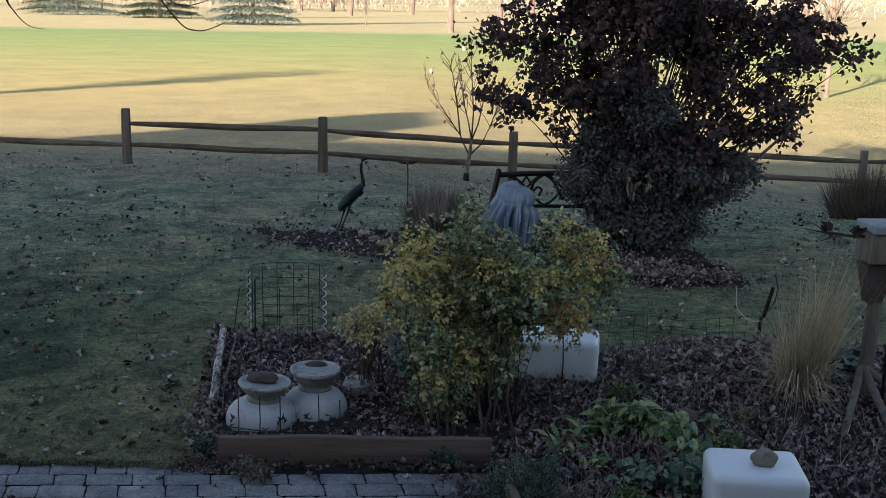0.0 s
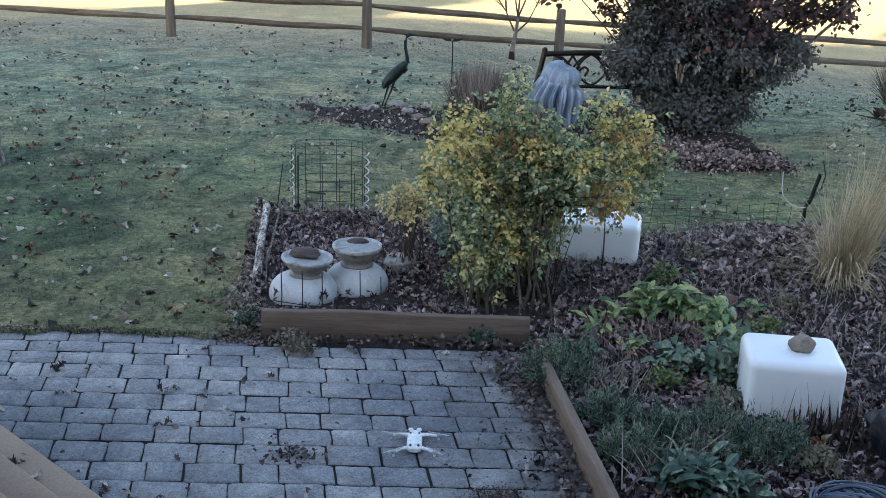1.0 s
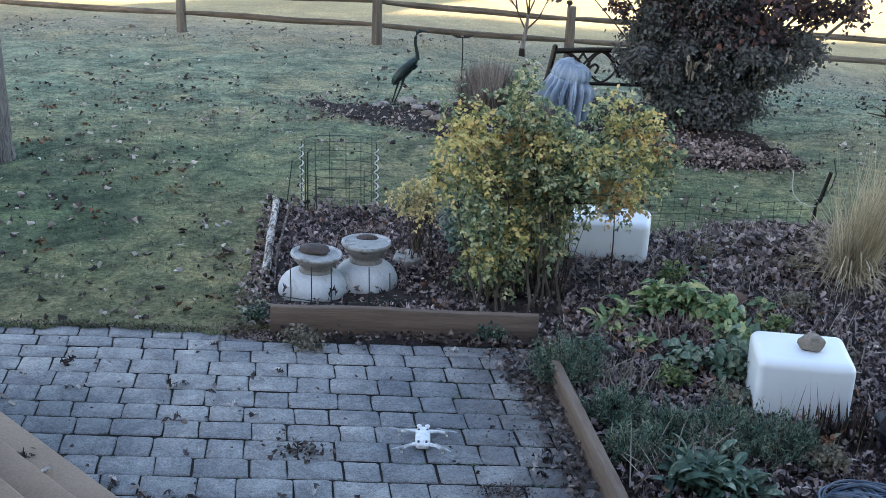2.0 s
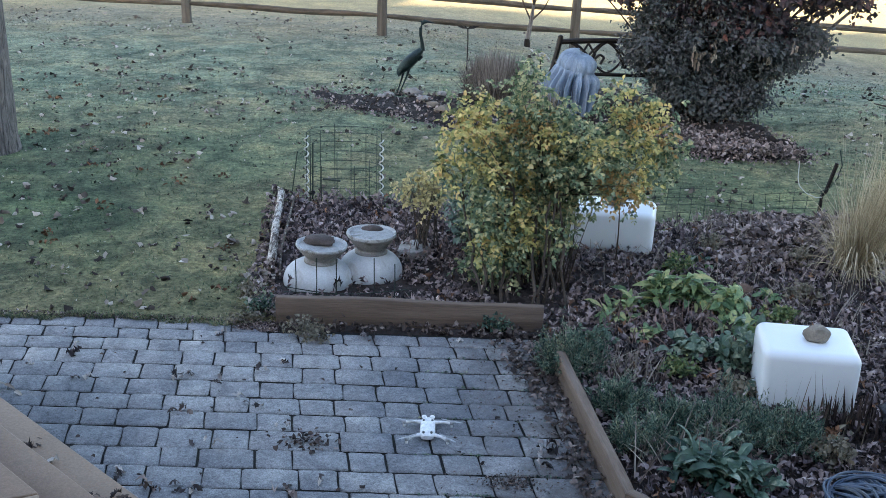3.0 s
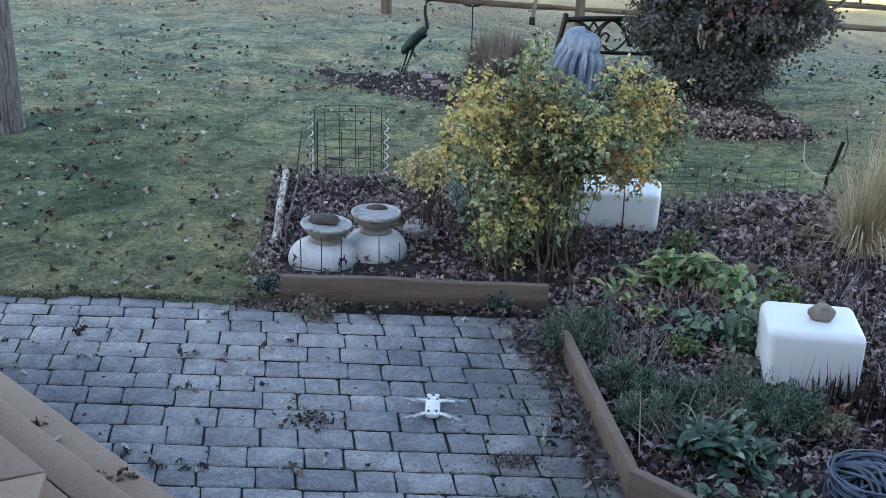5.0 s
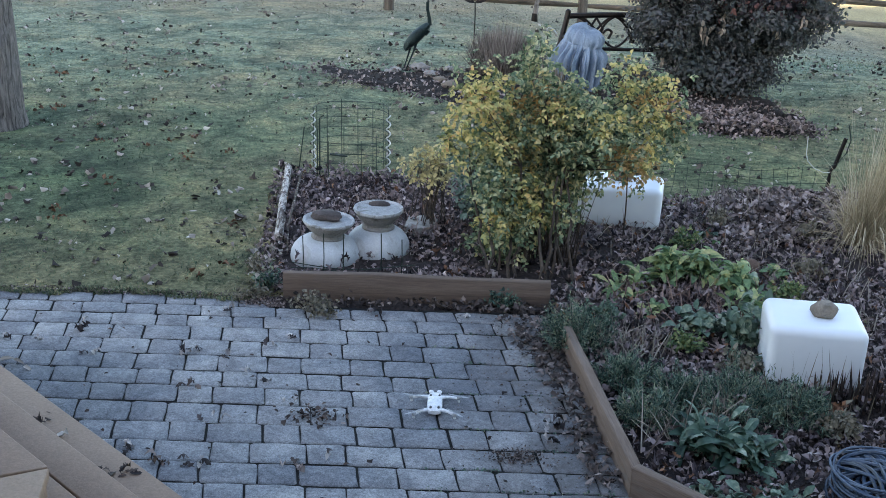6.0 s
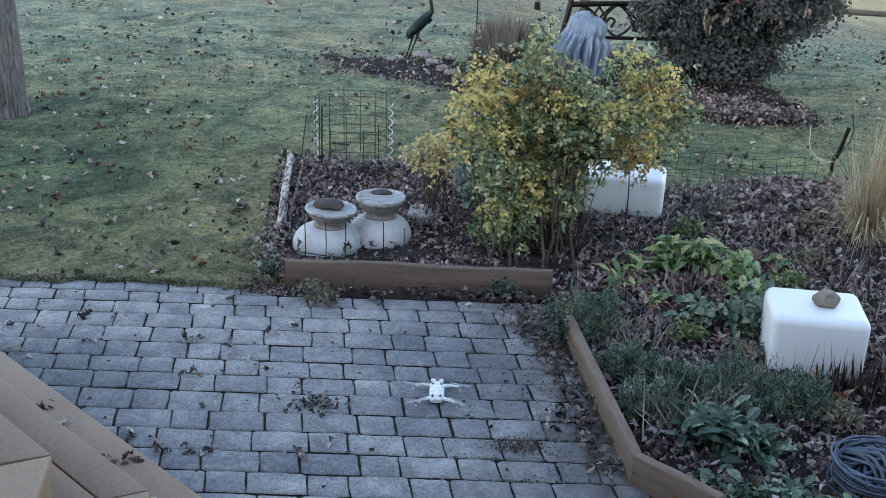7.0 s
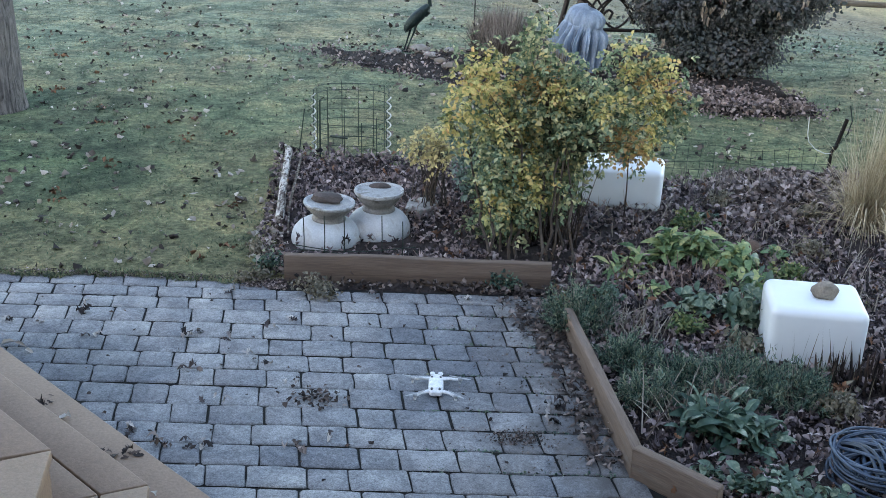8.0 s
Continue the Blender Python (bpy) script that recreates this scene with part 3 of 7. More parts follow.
def scatter(poly, count):
    xs, ys = [p[0] for p in poly], [p[1] for p in poly]
    x, y = rng.uniform(min(xs), max(xs), count * 4), rng.uniform(min(ys), max(ys), count * 4)
    k = inside(poly, x, y)
    return x[k][:count], y[k][:count]


def lying_leaves(name, x, y, z, size, mat, label, tilt=0.35, curl=1.0, oak=False):
    n = len(x)
    a = rng.uniform(0, 2 * math.pi, n)
    way = np.stack([np.cos(a), np.sin(a), rng.normal(0, tilt, n)], 1)
    up = np.stack([rng.normal(0, tilt, n), rng.normal(0, tilt, n), np.ones(n)], 1)
    ln = rng.uniform(0.6, 1.3, n) * size
    if oak:
        return whole(name, oak_mesh(name, np.stack([x, y, z], 1), way, up, ln * 1.15, ln * rng.uniform(0.6, 0.95, n), rng.uniform(-0.3, 0.6, n) * curl, rng.uniform(-0.15, 0.3, n) * curl), mat, label, "leaf litter", kind="stuff")
    return whole(name, leaf_mesh(name, np.stack([x, y, z], 1), way, up, ln, ln * rng.uniform(0.5, 0.85, n), rng.uniform(0.1, 0.75, n) * curl, rng.uniform(-0.45, 0.45, n) * curl, 0.09), mat, label, "leaf litter", kind="stuff")


def heap_mesh(name, poly, height, step=0.05, rough=0.02, rim=0.15, waver=0.0):
    """A bed of loose mulch: a sheet that swells from its rim."""
    xs = np.arange(min(p[0] for p in poly), max(p[0] for p in poly) + step, step)
    ys = np.arange(min(p[1] for p in poly), max(p[1] for p in poly) + step, step)
    X, Y = np.meshgrid(xs, ys)
    WX = X + waver * np.sin(Y * 7.3 + 1.1 * np.sin(X * 5)) + waver * 0.6 * np.sin(X * 17 + Y * 9)
    WY = Y + waver * np.sin(X * 6.1 + 0.9 * np.sin(Y * 4)) + waver * 0.6 * np.sin(Y * 15 - X * 11)
    ins = inside(poly, WX, WY)
    D = np.where(ins, edge_distance(poly, WX, WY), 0)
    bump = np.array([[noise.noise((x * 5, y * 5, 1.3)) + 0.6 * noise.noise((x * 13, y * 13, 4.0)) for x in xs] for y in ys])
    Z = ground_z(X, Y) - 0.03 + (height + 0.03) * np.clip(D / rim, 0, 1) + bump * rough * np.clip(D / rim, 0.2, 1)
    idx = np.arange(X.size).reshape(X.shape)
    q = np.stack([idx[:-1, :-1], idx[:-1, 1:], idx[1:, 1:], idx[1:, :-1]], -1).reshape(-1, 4)
    q = q[ins.ravel()[q].any(1)]
    return np_mesh(name, np.stack([X, Y, Z], -1).reshape(-1, 3), q, True)

# ---- ground ----


def axis(fine0, fine1, step, reach):
    a = list(np.arange(fine0, fine1 + step, step))
    d = step
    while a[-1] < reach:
        d *= 1.25
        a.append(a[-1] + d)
    d = step
    while a[0] > -reach:
        d *= 1.25
        a.insert(0, a[0] - d)
    return np.array(a)


gx, gy = axis(-6, 8, 0.25, 2500), axis(2, 20, 0.25, 2500)
GX, GY = np.meshgrid(gx, gy)
gid = np.arange(GX.size).reshape(GX.shape)
whole("ground", np_mesh("ground", np.stack([GX, GY, ground_z(GX, GY)], -1).reshape(-1, 3),
      np.stack([gid[:-1, :-1], gid[:-1, 1:], gid[1:, 1:], gid[1:, :-1]], -1).reshape(-1, 4), True), LAWN,
      "lawn of patchy autumn turf running out to an open fairway", "lawn", kind="structure")

BED = [(-1.24, 7.42), (-0.8, 7.36), (-0.42, 7.31), (0.5, 7.1), (1.38, 6.95), (1.84, 6.99), (2.51, 7.15), (4.2, 6.9), (4.6, 4.5), (3.2, 2.5),
       (1.6, 2.55), (0.93, 3.21), (0.69, 3.46), (0.56, 4.58), (0.5, 5.2), (-1.0, 5.24), (-1.11, 5.95)]
BED2 = [(-1.62, 11.0), (-1.15, 10.45), (-0.58, 10.03), (0.04, 9.6), (0.8, 9.25), (1.9, 8.96), (2.25, 8.75), (2.88, 8.79), (3.0, 9.12),
        (2.93, 9.76), (2.75, 10.6), (2.4, 11.6), (1.2, 12.0), (0.4, 11.75), (-0.07, 11.1), (-0.42, 11.08), (-1.0, 11.1), (-1.45, 11.18)]
whole("planting_bed", heap_mesh("planting_bed", BED, 0.03), MULCH, "planting bed of brown mulch and leaf litter", "garden bed", kind="structure")
whole("island_bed", heap_mesh("island_bed", BED2, 0.02, 0.05, waver=0.05), SOIL, "island bed of dark mulch in the lawn", "garden bed", kind="structure")

RIDGE_LINE = [(2.15, 10.1), (2.5, 10.5), (2.85, 10.1), (3.02, 9.4), (3.06, 8.98), (2.88, 8.92), (2.68, 9.35), (2.4, 9.75)]
whole("mulch_ridge", heap_mesh("mulch_ridge", RIDGE_LINE, 0.05, 0.03, 0.04, 0.13, 0.05), SOIL, "low ridge of dark mulch along the island bed", "mulch", kind="structure")

PATIO = [(-3.5, 5.2), (-1.2, 5.2), (-0.86, 5.15), (0.5, 5.16), (0.57, 4.6), (0.68, 3.5), (0.95, 3.2), (1.4, 2.7), (1.4, 0.5), (-3.5, 0.5)]
base = Shape().prism(PATIO, -0.12, -0.009)
whole("soil_strip", heap_mesh("soil_strip", [(-1.04, 5.2), (0.5, 5.16), (0.52, 5.05), (-0.88, 5.055), (-1.04, 5.15)], 0.022, 0.02, 0.008, 0.03), MULCH, "strip of bare brown soil along the foot of the board", "soil", kind="structure")
patio = whole("patio", base, SAND, "patio base of dark jointing sand", "patio", kind="structure")

# ---- house and deck behind the viewer ----
house = group_at("house", "plain sided house with a gabled roof", "house", (-8, -6, 0))
part("wall", Shape().box((0, 0, 2.6), (32, 9, 5.3)), SIDING, house)
RIDGE = 7.28
roof = Shape()
roof.add([(-16.5, 5, 4.6), (16.5, 5, 4.6), (16.5, 0, RIDGE), (-16.5, 0, RIDGE), (-16.5, -5, 4.6), (16.5, -5, 4.6)], [(0, 1, 2, 3), (3, 2, 5, 4), (0, 3, 4), (1, 5, 2), (0, 4, 5, 1)])
part("roof", roof, ROOF, house, "dark shingled roof")
# Unseen gable, added and shaped to throw the pointed shadow beyond the rails
gs = -3.7 - 15.6 + 8
part("gable", Shape().add([(gs - 3.2, -0.3, RIDGE - 0.6), (gs + 1.6, -0.3, RIDGE - 0.6), (gs, -0.3, RIDGE + 1.85), (gs - 3.2, -3, RIDGE - 1.4), (gs + 1.6, -3, RIDGE - 1.4), (gs, -3, RIDGE + 1.85)],
     [(0, 1, 2), (3, 5, 4), (0, 2, 5, 3), (1, 4, 5, 2), (0, 3, 4, 1)]), ROOF, house, "unseen cross gable added to cast a pointed shadow")

AV, BV = Vector((-0.73, 0.683)), Vector((0.17, -0.985))
C1, MI = Vector((-0.667, 2.883)), Vector((-1.0, -0.455))


def corner(o):
    return C1 + MI * o


deck = group_at("deck_steps", "tan stained wooden deck with steps wrapping round its corner", "deck", (0, 0, 0), kind="structure")
for lvl in range(3):
    z = 0.18 * (lvl + 1)
    WB = (0.2325, 0.118, 0.14)[lvl]
    for j in range((2, 3, 4)[lvl]):
        o1 = 0.235 * lvl + (-0.012 if j == 0 else WB * j + 0.003)
        o2 = 0.235 * lvl + WB * (j + 1) - 0.003
        for d, ln in ((AV, 2.4), (BV, 1.25)):
            p = [corner(o1) + d * 0.003, corner(o1) + d * ln, corner(o2) + d * ln, corner(o2) + d * (0.003 if lvl < 2 else 0.009)]
            part("board", bevelled("board", Shape().prism([tuple(q) for q in p], z - 0.032, z), DECK, 0.004, 2), DECK, deck)
    o = 0.235 * lvl
    for d, ln in ((AV, 2.39), (BV, 1.24)):
        p = [corner(o), corner(o) + d * ln, corner(o + 0.02) + d * ln, corner(o + 0.02)]
        part("riser", Shape().prism([tuple(q) for q in p], z - 0.18, z - 0.034), DECK, deck, smooth=False)
P1 = corner(0.235 * 2 + 0.56)
P2 = P1 + AV * 2.4


def deck_left(y):
    return -3.6 if y < 3.4 else -3.6 + (P2.x + 3.6) * (y - 3.4) / (P2.y - 3.4)


def deck_right(y):
    if y <= 1.5:
        return 3.4
    return -0.95 + (P1.x + 0.95) * (y - 1.5) / (P1.y - 1.5) if y <= P1.y else P1.x + (P2.x - P1.x) * (y - P1.y) / (P2.y - P1.y)


y = -1.45
while y < 3.9:
    y2 = y + 0.136 if not (y < 1.5 < y + 0.136) else 1.499
    part("floor_board", Shape().prism([(deck_left(y), y), (deck_right(y), y), (deck_right(y2), y2), (deck_left(y2), y2)], 0.508, 0.538), DECK, deck, smooth=False)
    y = y2 + 0.005
part("joist", Shape().prism([(-3.55, -1.4), (3.35, -1.4), (3.35, 1.4), (-1.1, 1.4), tuple(P1 + Vector((-0.06, -0.06))), (-3.55, 3.9)], 0.3, 0.5), TIMBER, deck, "dark timber framing under the boards", smooth=False)

# ---- boards and log that edge the bed ----


def plank(name, a, b2, h, th, mat, label, z0=-0.03, twist=0.0):
    a, b2 = Vector(a), Vector(b2)
    d = (b2 - a)
    ln = d.length
    s = Shape().box((ln / 2, th / 2, (h - z0) / 2), (ln, th, h - z0))
    me = bevelled(name, s, mat, 0.006, 2)
    bm = bmesh.new()
    bm.from_mesh(me)
    bmesh.ops.subdivide_edges(bm, edges=[e for e in bm.edges if abs(e.verts[0].co.x - e.verts[1].co.x) > ln * 0.8], cuts=14)
    for v in bm.verts:
        v.co.y += 0.006 * noise.noise((v.co.x * 2, 0, ln)) + twist * v.co.x
        v.co.z += 0.005 * noise.noise((v.co.x * 2.5, 5, ln)) + 0.002 * noise.noise((v.co.x * 30, v.co.y * 30, v.co.z * 30))
    bm.to_mesh(me)
    bm.free()
    ob = whole(name, me, mat, label, "landscape board")
    ob.matrix_world = Matrix.Translation((a.x, a.y, z0)) @ Matrix.Rotation(math.atan2(d.y, d.x), 4, "Z")
    return ob


plank("edging_board", (-0.868, 5.195), (0.5, 5.165), 0.128, 0.042, TIMBER, "brown stained board edging the front of the bed")
plank("edging_board", (0.668, 3.45), (0.515, 4.66), 0.12, -0.042, TIMBER_SIDE, "weathered tan board edging the patio and herb bed")
plank("edging_board", (0.668, 3.455), (0.925, 3.205), 0.12, 0.042, TIMBER_SIDE, "weathered tan board set at an angle beside the patio")

log = Shape()
lp = [(-1.155 + 0.15 * t + 0.003 * math.sin(9 * t), 7.28 - 1.38 * t, 0.058 + 0.002 * math.sin(7 * t)) for t in np.linspace(0, 1, 22)]
log.tube(lp, [0.026 + 0.002 * noise.noise((i * 0.4, 2.0, 0)) - 0.002 * (1 - i / 21) for i in range(22)], 10)
whole("edging_log", log, BIRCH, "pale birch log with flaking bark edging the bed", "log")
stick = Shape().tube([(-1.05, 7.2, 0.06), (-1.0, 6.6, 0.1), (-0.97, 6.05, 0.07), (-0.93, 5.75, 0.03)], [0.006, 0.008, 0.007, 0.005], 7)
whole("fallen_stick", stick, BIRCHSTICK, "thin dark peeling stick leaning along the log", "stick")

# ---- urn pedestals ----


def urn(x, y, z, k, tall, wide, lean, tilt, label):
    """A bell-shaped body under a moulded neck and dish; the dish stands off centre by lean and tips by tilt degrees."""
    ob = group_at("urn", label, "garden urn", (x, y, z), "stone urns")
    def turned(pts, q=k):
        return Shape().lathe([(r * q, h * tall) for r, h in pts], sides=48, wob=0.006)
    part("body", turned([(0.196, 0), (0.204, 0.012), (0.206, 0.032), (0.201, 0.056), (0.189, 0.08), (0.168, 0.101), (0.138, 0.117), (0.112, 0.125), (0.096, 0.128)], wide), CONCRETE, ob)
    for piece in (
            part("neck", turned([(0.1, 0.12), (0.112, 0.126), (0.113, 0.133), (0.101, 0.138), (0.097, 0.145), (0.104, 0.151), (0.104, 0.156), (0.119, 0.163), (0.14, 0.18), (0.154, 0.196), (0.16, 0.205)]), CONCRETE_DARK, ob, "stained moulded neck and cup"),
            part("dish_rim", turned([(0.159, 0.203), (0.168, 0.207), (0.172, 0.215), (0.169, 0.222), (0.162, 0.223), (0.154, 0.219), (0.148, 0.213)]), CONCRETE_RIM, ob, "pale rounded rim"),
            part("dish_bowl", turned([(0.149, 0.214), (0.132, 0.206), (0.1, 0.2), (0.05, 0.197), (0.0, 0.196)]), CONCRETE_WORN, ob, "dirty shallow dish")):
        piece.matrix_basis = pose(lean - 0.2 * tall * math.sin(radians(tilt)), 0, 0, 0, tilt, 0)
    return ob


urn(-0.715, 5.73, -0.005, 0.84, 1.08, 0.94, 0.022, 3.0, "short cast stone urn with a flared dish top")
urn(-0.434, 5.87, -0.012, 0.825, 1.24, 0.89, 0.006, 1.0, "taller cast stone urn with a flared dish top")
whole("dark_stone", Shape().blob((-0.705, 5.75, 0.248), (0.088, 0.055, 0.03), 3, 0.25, turn=-0.25), DARKSTONE, "dark rounded stone lying in the dish of an urn", "stone")
whole("flat_stone", Shape().blob((-0.43, 5.945, 0.253), (0.066, 0.03, 0.024), 5, 0.12), DARKSTONE, "small flat dark stone lying in the dish of an urn", "stone")

# ---- low wire edging in front of the urns, cage and spiral stakes ----
wf = group_at("wire_edging", "low dark green wire edging fence bent in front of the urns", "wire fence", (0, 0, 0))
WX = [-0.8, -0.69, -0.585, -0.385, -0.275, -0.2]
for i, wx in enumerate(WX):
    h = [0.235, 0.25, 0.25, 0.26, 0.23, 0.07][i]
    part("wire", Shape().tube([(wx, 5.44, 0.0), (wx + 0.004, 5.445, h * 0.5), (wx + 0.002, 5.45, h)], 0.003, 5), GREENWIRE, wf)
for hh in (0.035, 0.075):
    part("wire", Shape().tube([(x, 5.445 + 0.01 * math.sin(x * 9), hh + 0.025 * math.sin(x * 7 + hh * 30)) for x in np.linspace(-0.86, -0.2, 16)], 0.003, 5), GREENWIRE, wf)

cage = group_at("wire_cage", "round dark green wire plant cage standing in the bed", "plant cage", (-0.735, 7.43, 0.0))
CR, CN = 0.262, 14
for k in range(CN):
    t = 2 * math.pi * (k + 0.3) / CN
    top = 0.44 + 0.02 * math.sin(k * 2.1) if math.sin(t) > -0.2 else 0.40 - 0.13 * abs(math.sin(k * 1.9))
    part("upright", Shape().tube([(CR * math.cos(t), CR * math.sin(t), -0.02), (CR * math.cos(t) * 0.99, CR * math.sin(t) * 0.99, top)], 0.0028, 5), GREENWIRE, cage)
for hz, a0, a1 in ((0.05, 0, 6.3), (0.12, 0, 6.3), (0.19, 0, 6.3), (0.26, 0, 6.3), (0.33, -0.3, 3.5), (0.395, -0.3, 3.5), (0.44, 0.0, 3.2)):
    part("ring", Shape().tube([(CR * math.cos(t), CR * math.sin(t), hz + 0.006 * math.sin(3 * t)) for t in np.linspace(a0, a1, 30)], 0.0022, 5), GREENWIRE, cage)
part("crossbar", Shape().tube([(-0.12, -0.24, 0.185), (0.0, -0.26, 0.18)], 0.007, 6), GREENWIRE, cage, "thick dark crossbar")


def spiral(x, y, h, seed):
    s = Shape().tube([(x + 0.014 * math.cos(t), y + 0.014 * math.sin(t), -0.02 + (h + 0.02) * t / 44) for t in np.linspace(0, 44, 150)], 0.0052, 5)
    return whole("spiral_stake", s, PALEWIRE, "pale spiral wire plant stake by the cage", "plant stake", "spiral stakes")


spiral(-0.995, 7.4, 0.43, 0)
spiral(-0.468, 7.3, 0.44, 1)
whole("thin_stake", Shape().tube([(-1.105, 7.42, -0.02), (-1.06, 7.43, 0.31)], 0.004, 6), GREENWIRE, "thin dark stake leaning beside the cage", "plant stake")
whole("thin_stake", Shape().tube([(-0.945, 7.33, -0.02), (-0.94, 7.33, 0.40), (-0.91, 7.33, 0.42)], 0.006, 6), GREENWIRE, "thin dark stake with a bent top in the cage", "plant stake")
whole("pale_slab", bevelled("pale_slab", Shape().prism([(-0.3, 6.15), (-0.21, 6.12), (-0.13, 6.17), (-0.1, 6.3), (-0.17, 6.37), (-0.28, 6.33)], 0.0, 0.058), PALESTONE, 0.008, 2), PALESTONE, "pale flat angular stone lying among leaves in the bed", "stone")

# ---- white blocks ----


def cube(x, y, z, yaw, w, d, h, label):
    s = Shape().add([(sx * w / 2 * k, sy * d / 2 * k, zz) for zz, k in ((0, 0.985), (h, 1.0)) for sy in (-1, 1) for sx in (-1, 1)],
                    [(0, 2, 3, 1), (4, 5, 7, 6), (0, 1, 5, 4), (2, 6, 7, 3), (0, 4, 6, 2), (1, 3, 7, 5)])
    ob = whole("white_block", bevelled("white_block", s, PLASTIC, 0.042, 6), PLASTIC, label, "plastic block", "white plastic blocks")
    ob.matrix_world = pose(x, y, z, 0, 0, yaw)
    return ob


cube(1.603, 4.475, 0.01, -8, 0.415, 0.36, 0.292, "white rounded plastic block with a tan stone on top")
cube(0.97, 6.52, 0.005, -12, 0.62, 0.33, 0.27, "long white plastic block half hidden behind the yellowing bush")
whole("tan_stone", Shape().blob((1.632, 4.45, 0.334), (0.06, 0.044, 0.04), 11, 0.22, turn=-0.2), TANSTONE, "tan angular stone resting on a white block", "stone")
whole("brown_stone", Shape().blob((1.02, 6.5, 0.305), (0.07, 0.05, 0.035), 12, 0.3), TANSTONE, "brown stone resting on the half hidden white block", "stone")
whole("round_stone", Shape().blob((1.627, 5.64, 0.06), (0.055, 0.05, 0.05), 14, 0.2), surface("rust_stone", (0.10, 0.065, 0.05), (0.17, 0.11, 0.085), 9, 70, 0.9, 0.4), "rusty brown round stone among the leaves", "stone")

# ---- shrubs and trees ----


def envelope_points(centre, radii, n, low=-1.0, shell=0.55):
    d = unit(rng.normal(size=(n * 3, 3)))
    d = d[d[:, 2] > low][:n]
    r = rng.uniform(shell, 1.0, (len(d), 1)) ** 0.8
    return np.array(centre) + d * r * np.array(radii)


def twiggy(base_pts, targets, r0, bend=0.25, forks=3, fork_len=0.35, sides=5, apart=False):
    """Stems from the base to the targets, each with forks; returns the shape and the outer stretches as point pairs."""
    out, ends = [], []
    for i, t in enumerate(targets):
        s = Shape()
        out.append(s)
        b0 = np.array(base_pts[i % len(base_pts)], float)
        t = np.array(t, float)
        mid = b0 * 0.5 + t * 0.5
        mid[:2] = b0[:2] + (t[:2] - b0[:2]) * (0.5 - bend) + rng.normal(0, 0.04, 2) * np.linalg.norm(t - b0)
        mid[2] = b0[2] + (t[2] - b0[2]) * (0.5 + bend * 0.5)
        pts = [b0 * (1 - u) ** 2 + 2 * mid * u * (1 - u) + t * u * u for u in np.linspace(0, 1, 7)]
        ln = np.linalg.norm(t - b0)
        s.tube(pts, [r0 * (1 - 0.8 * u) for u in np.linspace(0, 1, 7)], sides)
        ends.append((pts[3], pts[5]))
        ends.append((pts[5], pts[6]))
        for k in range(forks):
            j = int(rng.integers(2, 6))
            p = pts[j]
            d = (pts[j + 1] - p)
            d = d / np.linalg.norm(d) + rng.normal(0, 0.55, 3)
            d[2] = abs(d[2]) * 0.6 + 0.15
            q = p + d / np.linalg.norm(d) * ln * fork_len * rng.uniform(0.6, 1.2)
            if apart:
                s = Shape()
                out.append(s)
            s.tube([p, (p + q) / 2 + rng.normal(0, 0.02, 3) * ln, q], [r0 * 0.4, r0 * 0.28, r0 * 0.12], 4)
            ends.append((p * 0.6 + q * 0.4, q))
    return out, ends


def stems_of(name, shapes, mat, parent):
    for s in shapes:
        part(name, s.mesh(name, mat), mat, parent)


def merged(shapes):
    s = Shape()
    for o in shapes:
        s.add(o.v, o.f)
    return s


def leaves_on(name, ends, n, size, spread, mat, aspect=0.6, hang=0.3):
    e = np.array(ends)
    w = np.linalg.norm(e[:, 1] - e[:, 0], axis=1)
    k = rng.choice(len(e), n, p=w / w.sum())
    u = rng.uniform(0, 1.1, (n, 1))
    pos = e[k, 0] + (e[k, 1] - e[k, 0]) * u + rng.normal(0, spread, (n, 3))
    way = unit(e[k, 1] - e[k, 0]) * 0.4 + rng.normal(0, 0.7, (n, 3))
    way[:, 2] -= hang
    up = rng.normal(0, 0.5, (n, 3)) + np.array([0, -0.35, 0.8])
    ln = size * rng.uniform(0.6, 1.3, n)
    me = leaf_mesh(name, pos, way, up, ln, ln * aspect)
    me.materials.append(mat)
    return me


def clumps(specs):
    """Centres of leaf clumps spread through several ellipsoids: (centre, radii, count)."""
    return np.vstack([envelope_points(c, r, n, -1.0, 0.25) for c, r, n in specs])


def leaf_clumps(name, centres, each, reach, size, mat, aspect=0.7, hang=0.25, toss=0.35):
    n = len(centres) * each
    k = np.repeat(np.arange(len(centres)), each)
    own = rng.uniform(0.6, 1.35, (len(centres), 1))
    off = rng.normal(0, 1, (n, 3)) * np.array([1, 1, 0.75]) * reach * own[k]
    pos = centres[k] + off
    way = unit(off) * 0.6 + rng.normal(0, 0.6, (n, 3))
    way[:, 2] -= hang
    up = rng.normal(0, toss, (n, 3)) + rng.normal(0, 0.5, (len(centres), 3))[k] + np.array([0, -0.35, 0.8])
    ln = size * rng.uniform(0.6, 1.35, n)
    me = leaf_mesh(name, pos, way, up, ln, ln * aspect, rag=0.09)
    me.materials.append(mat)
    return me


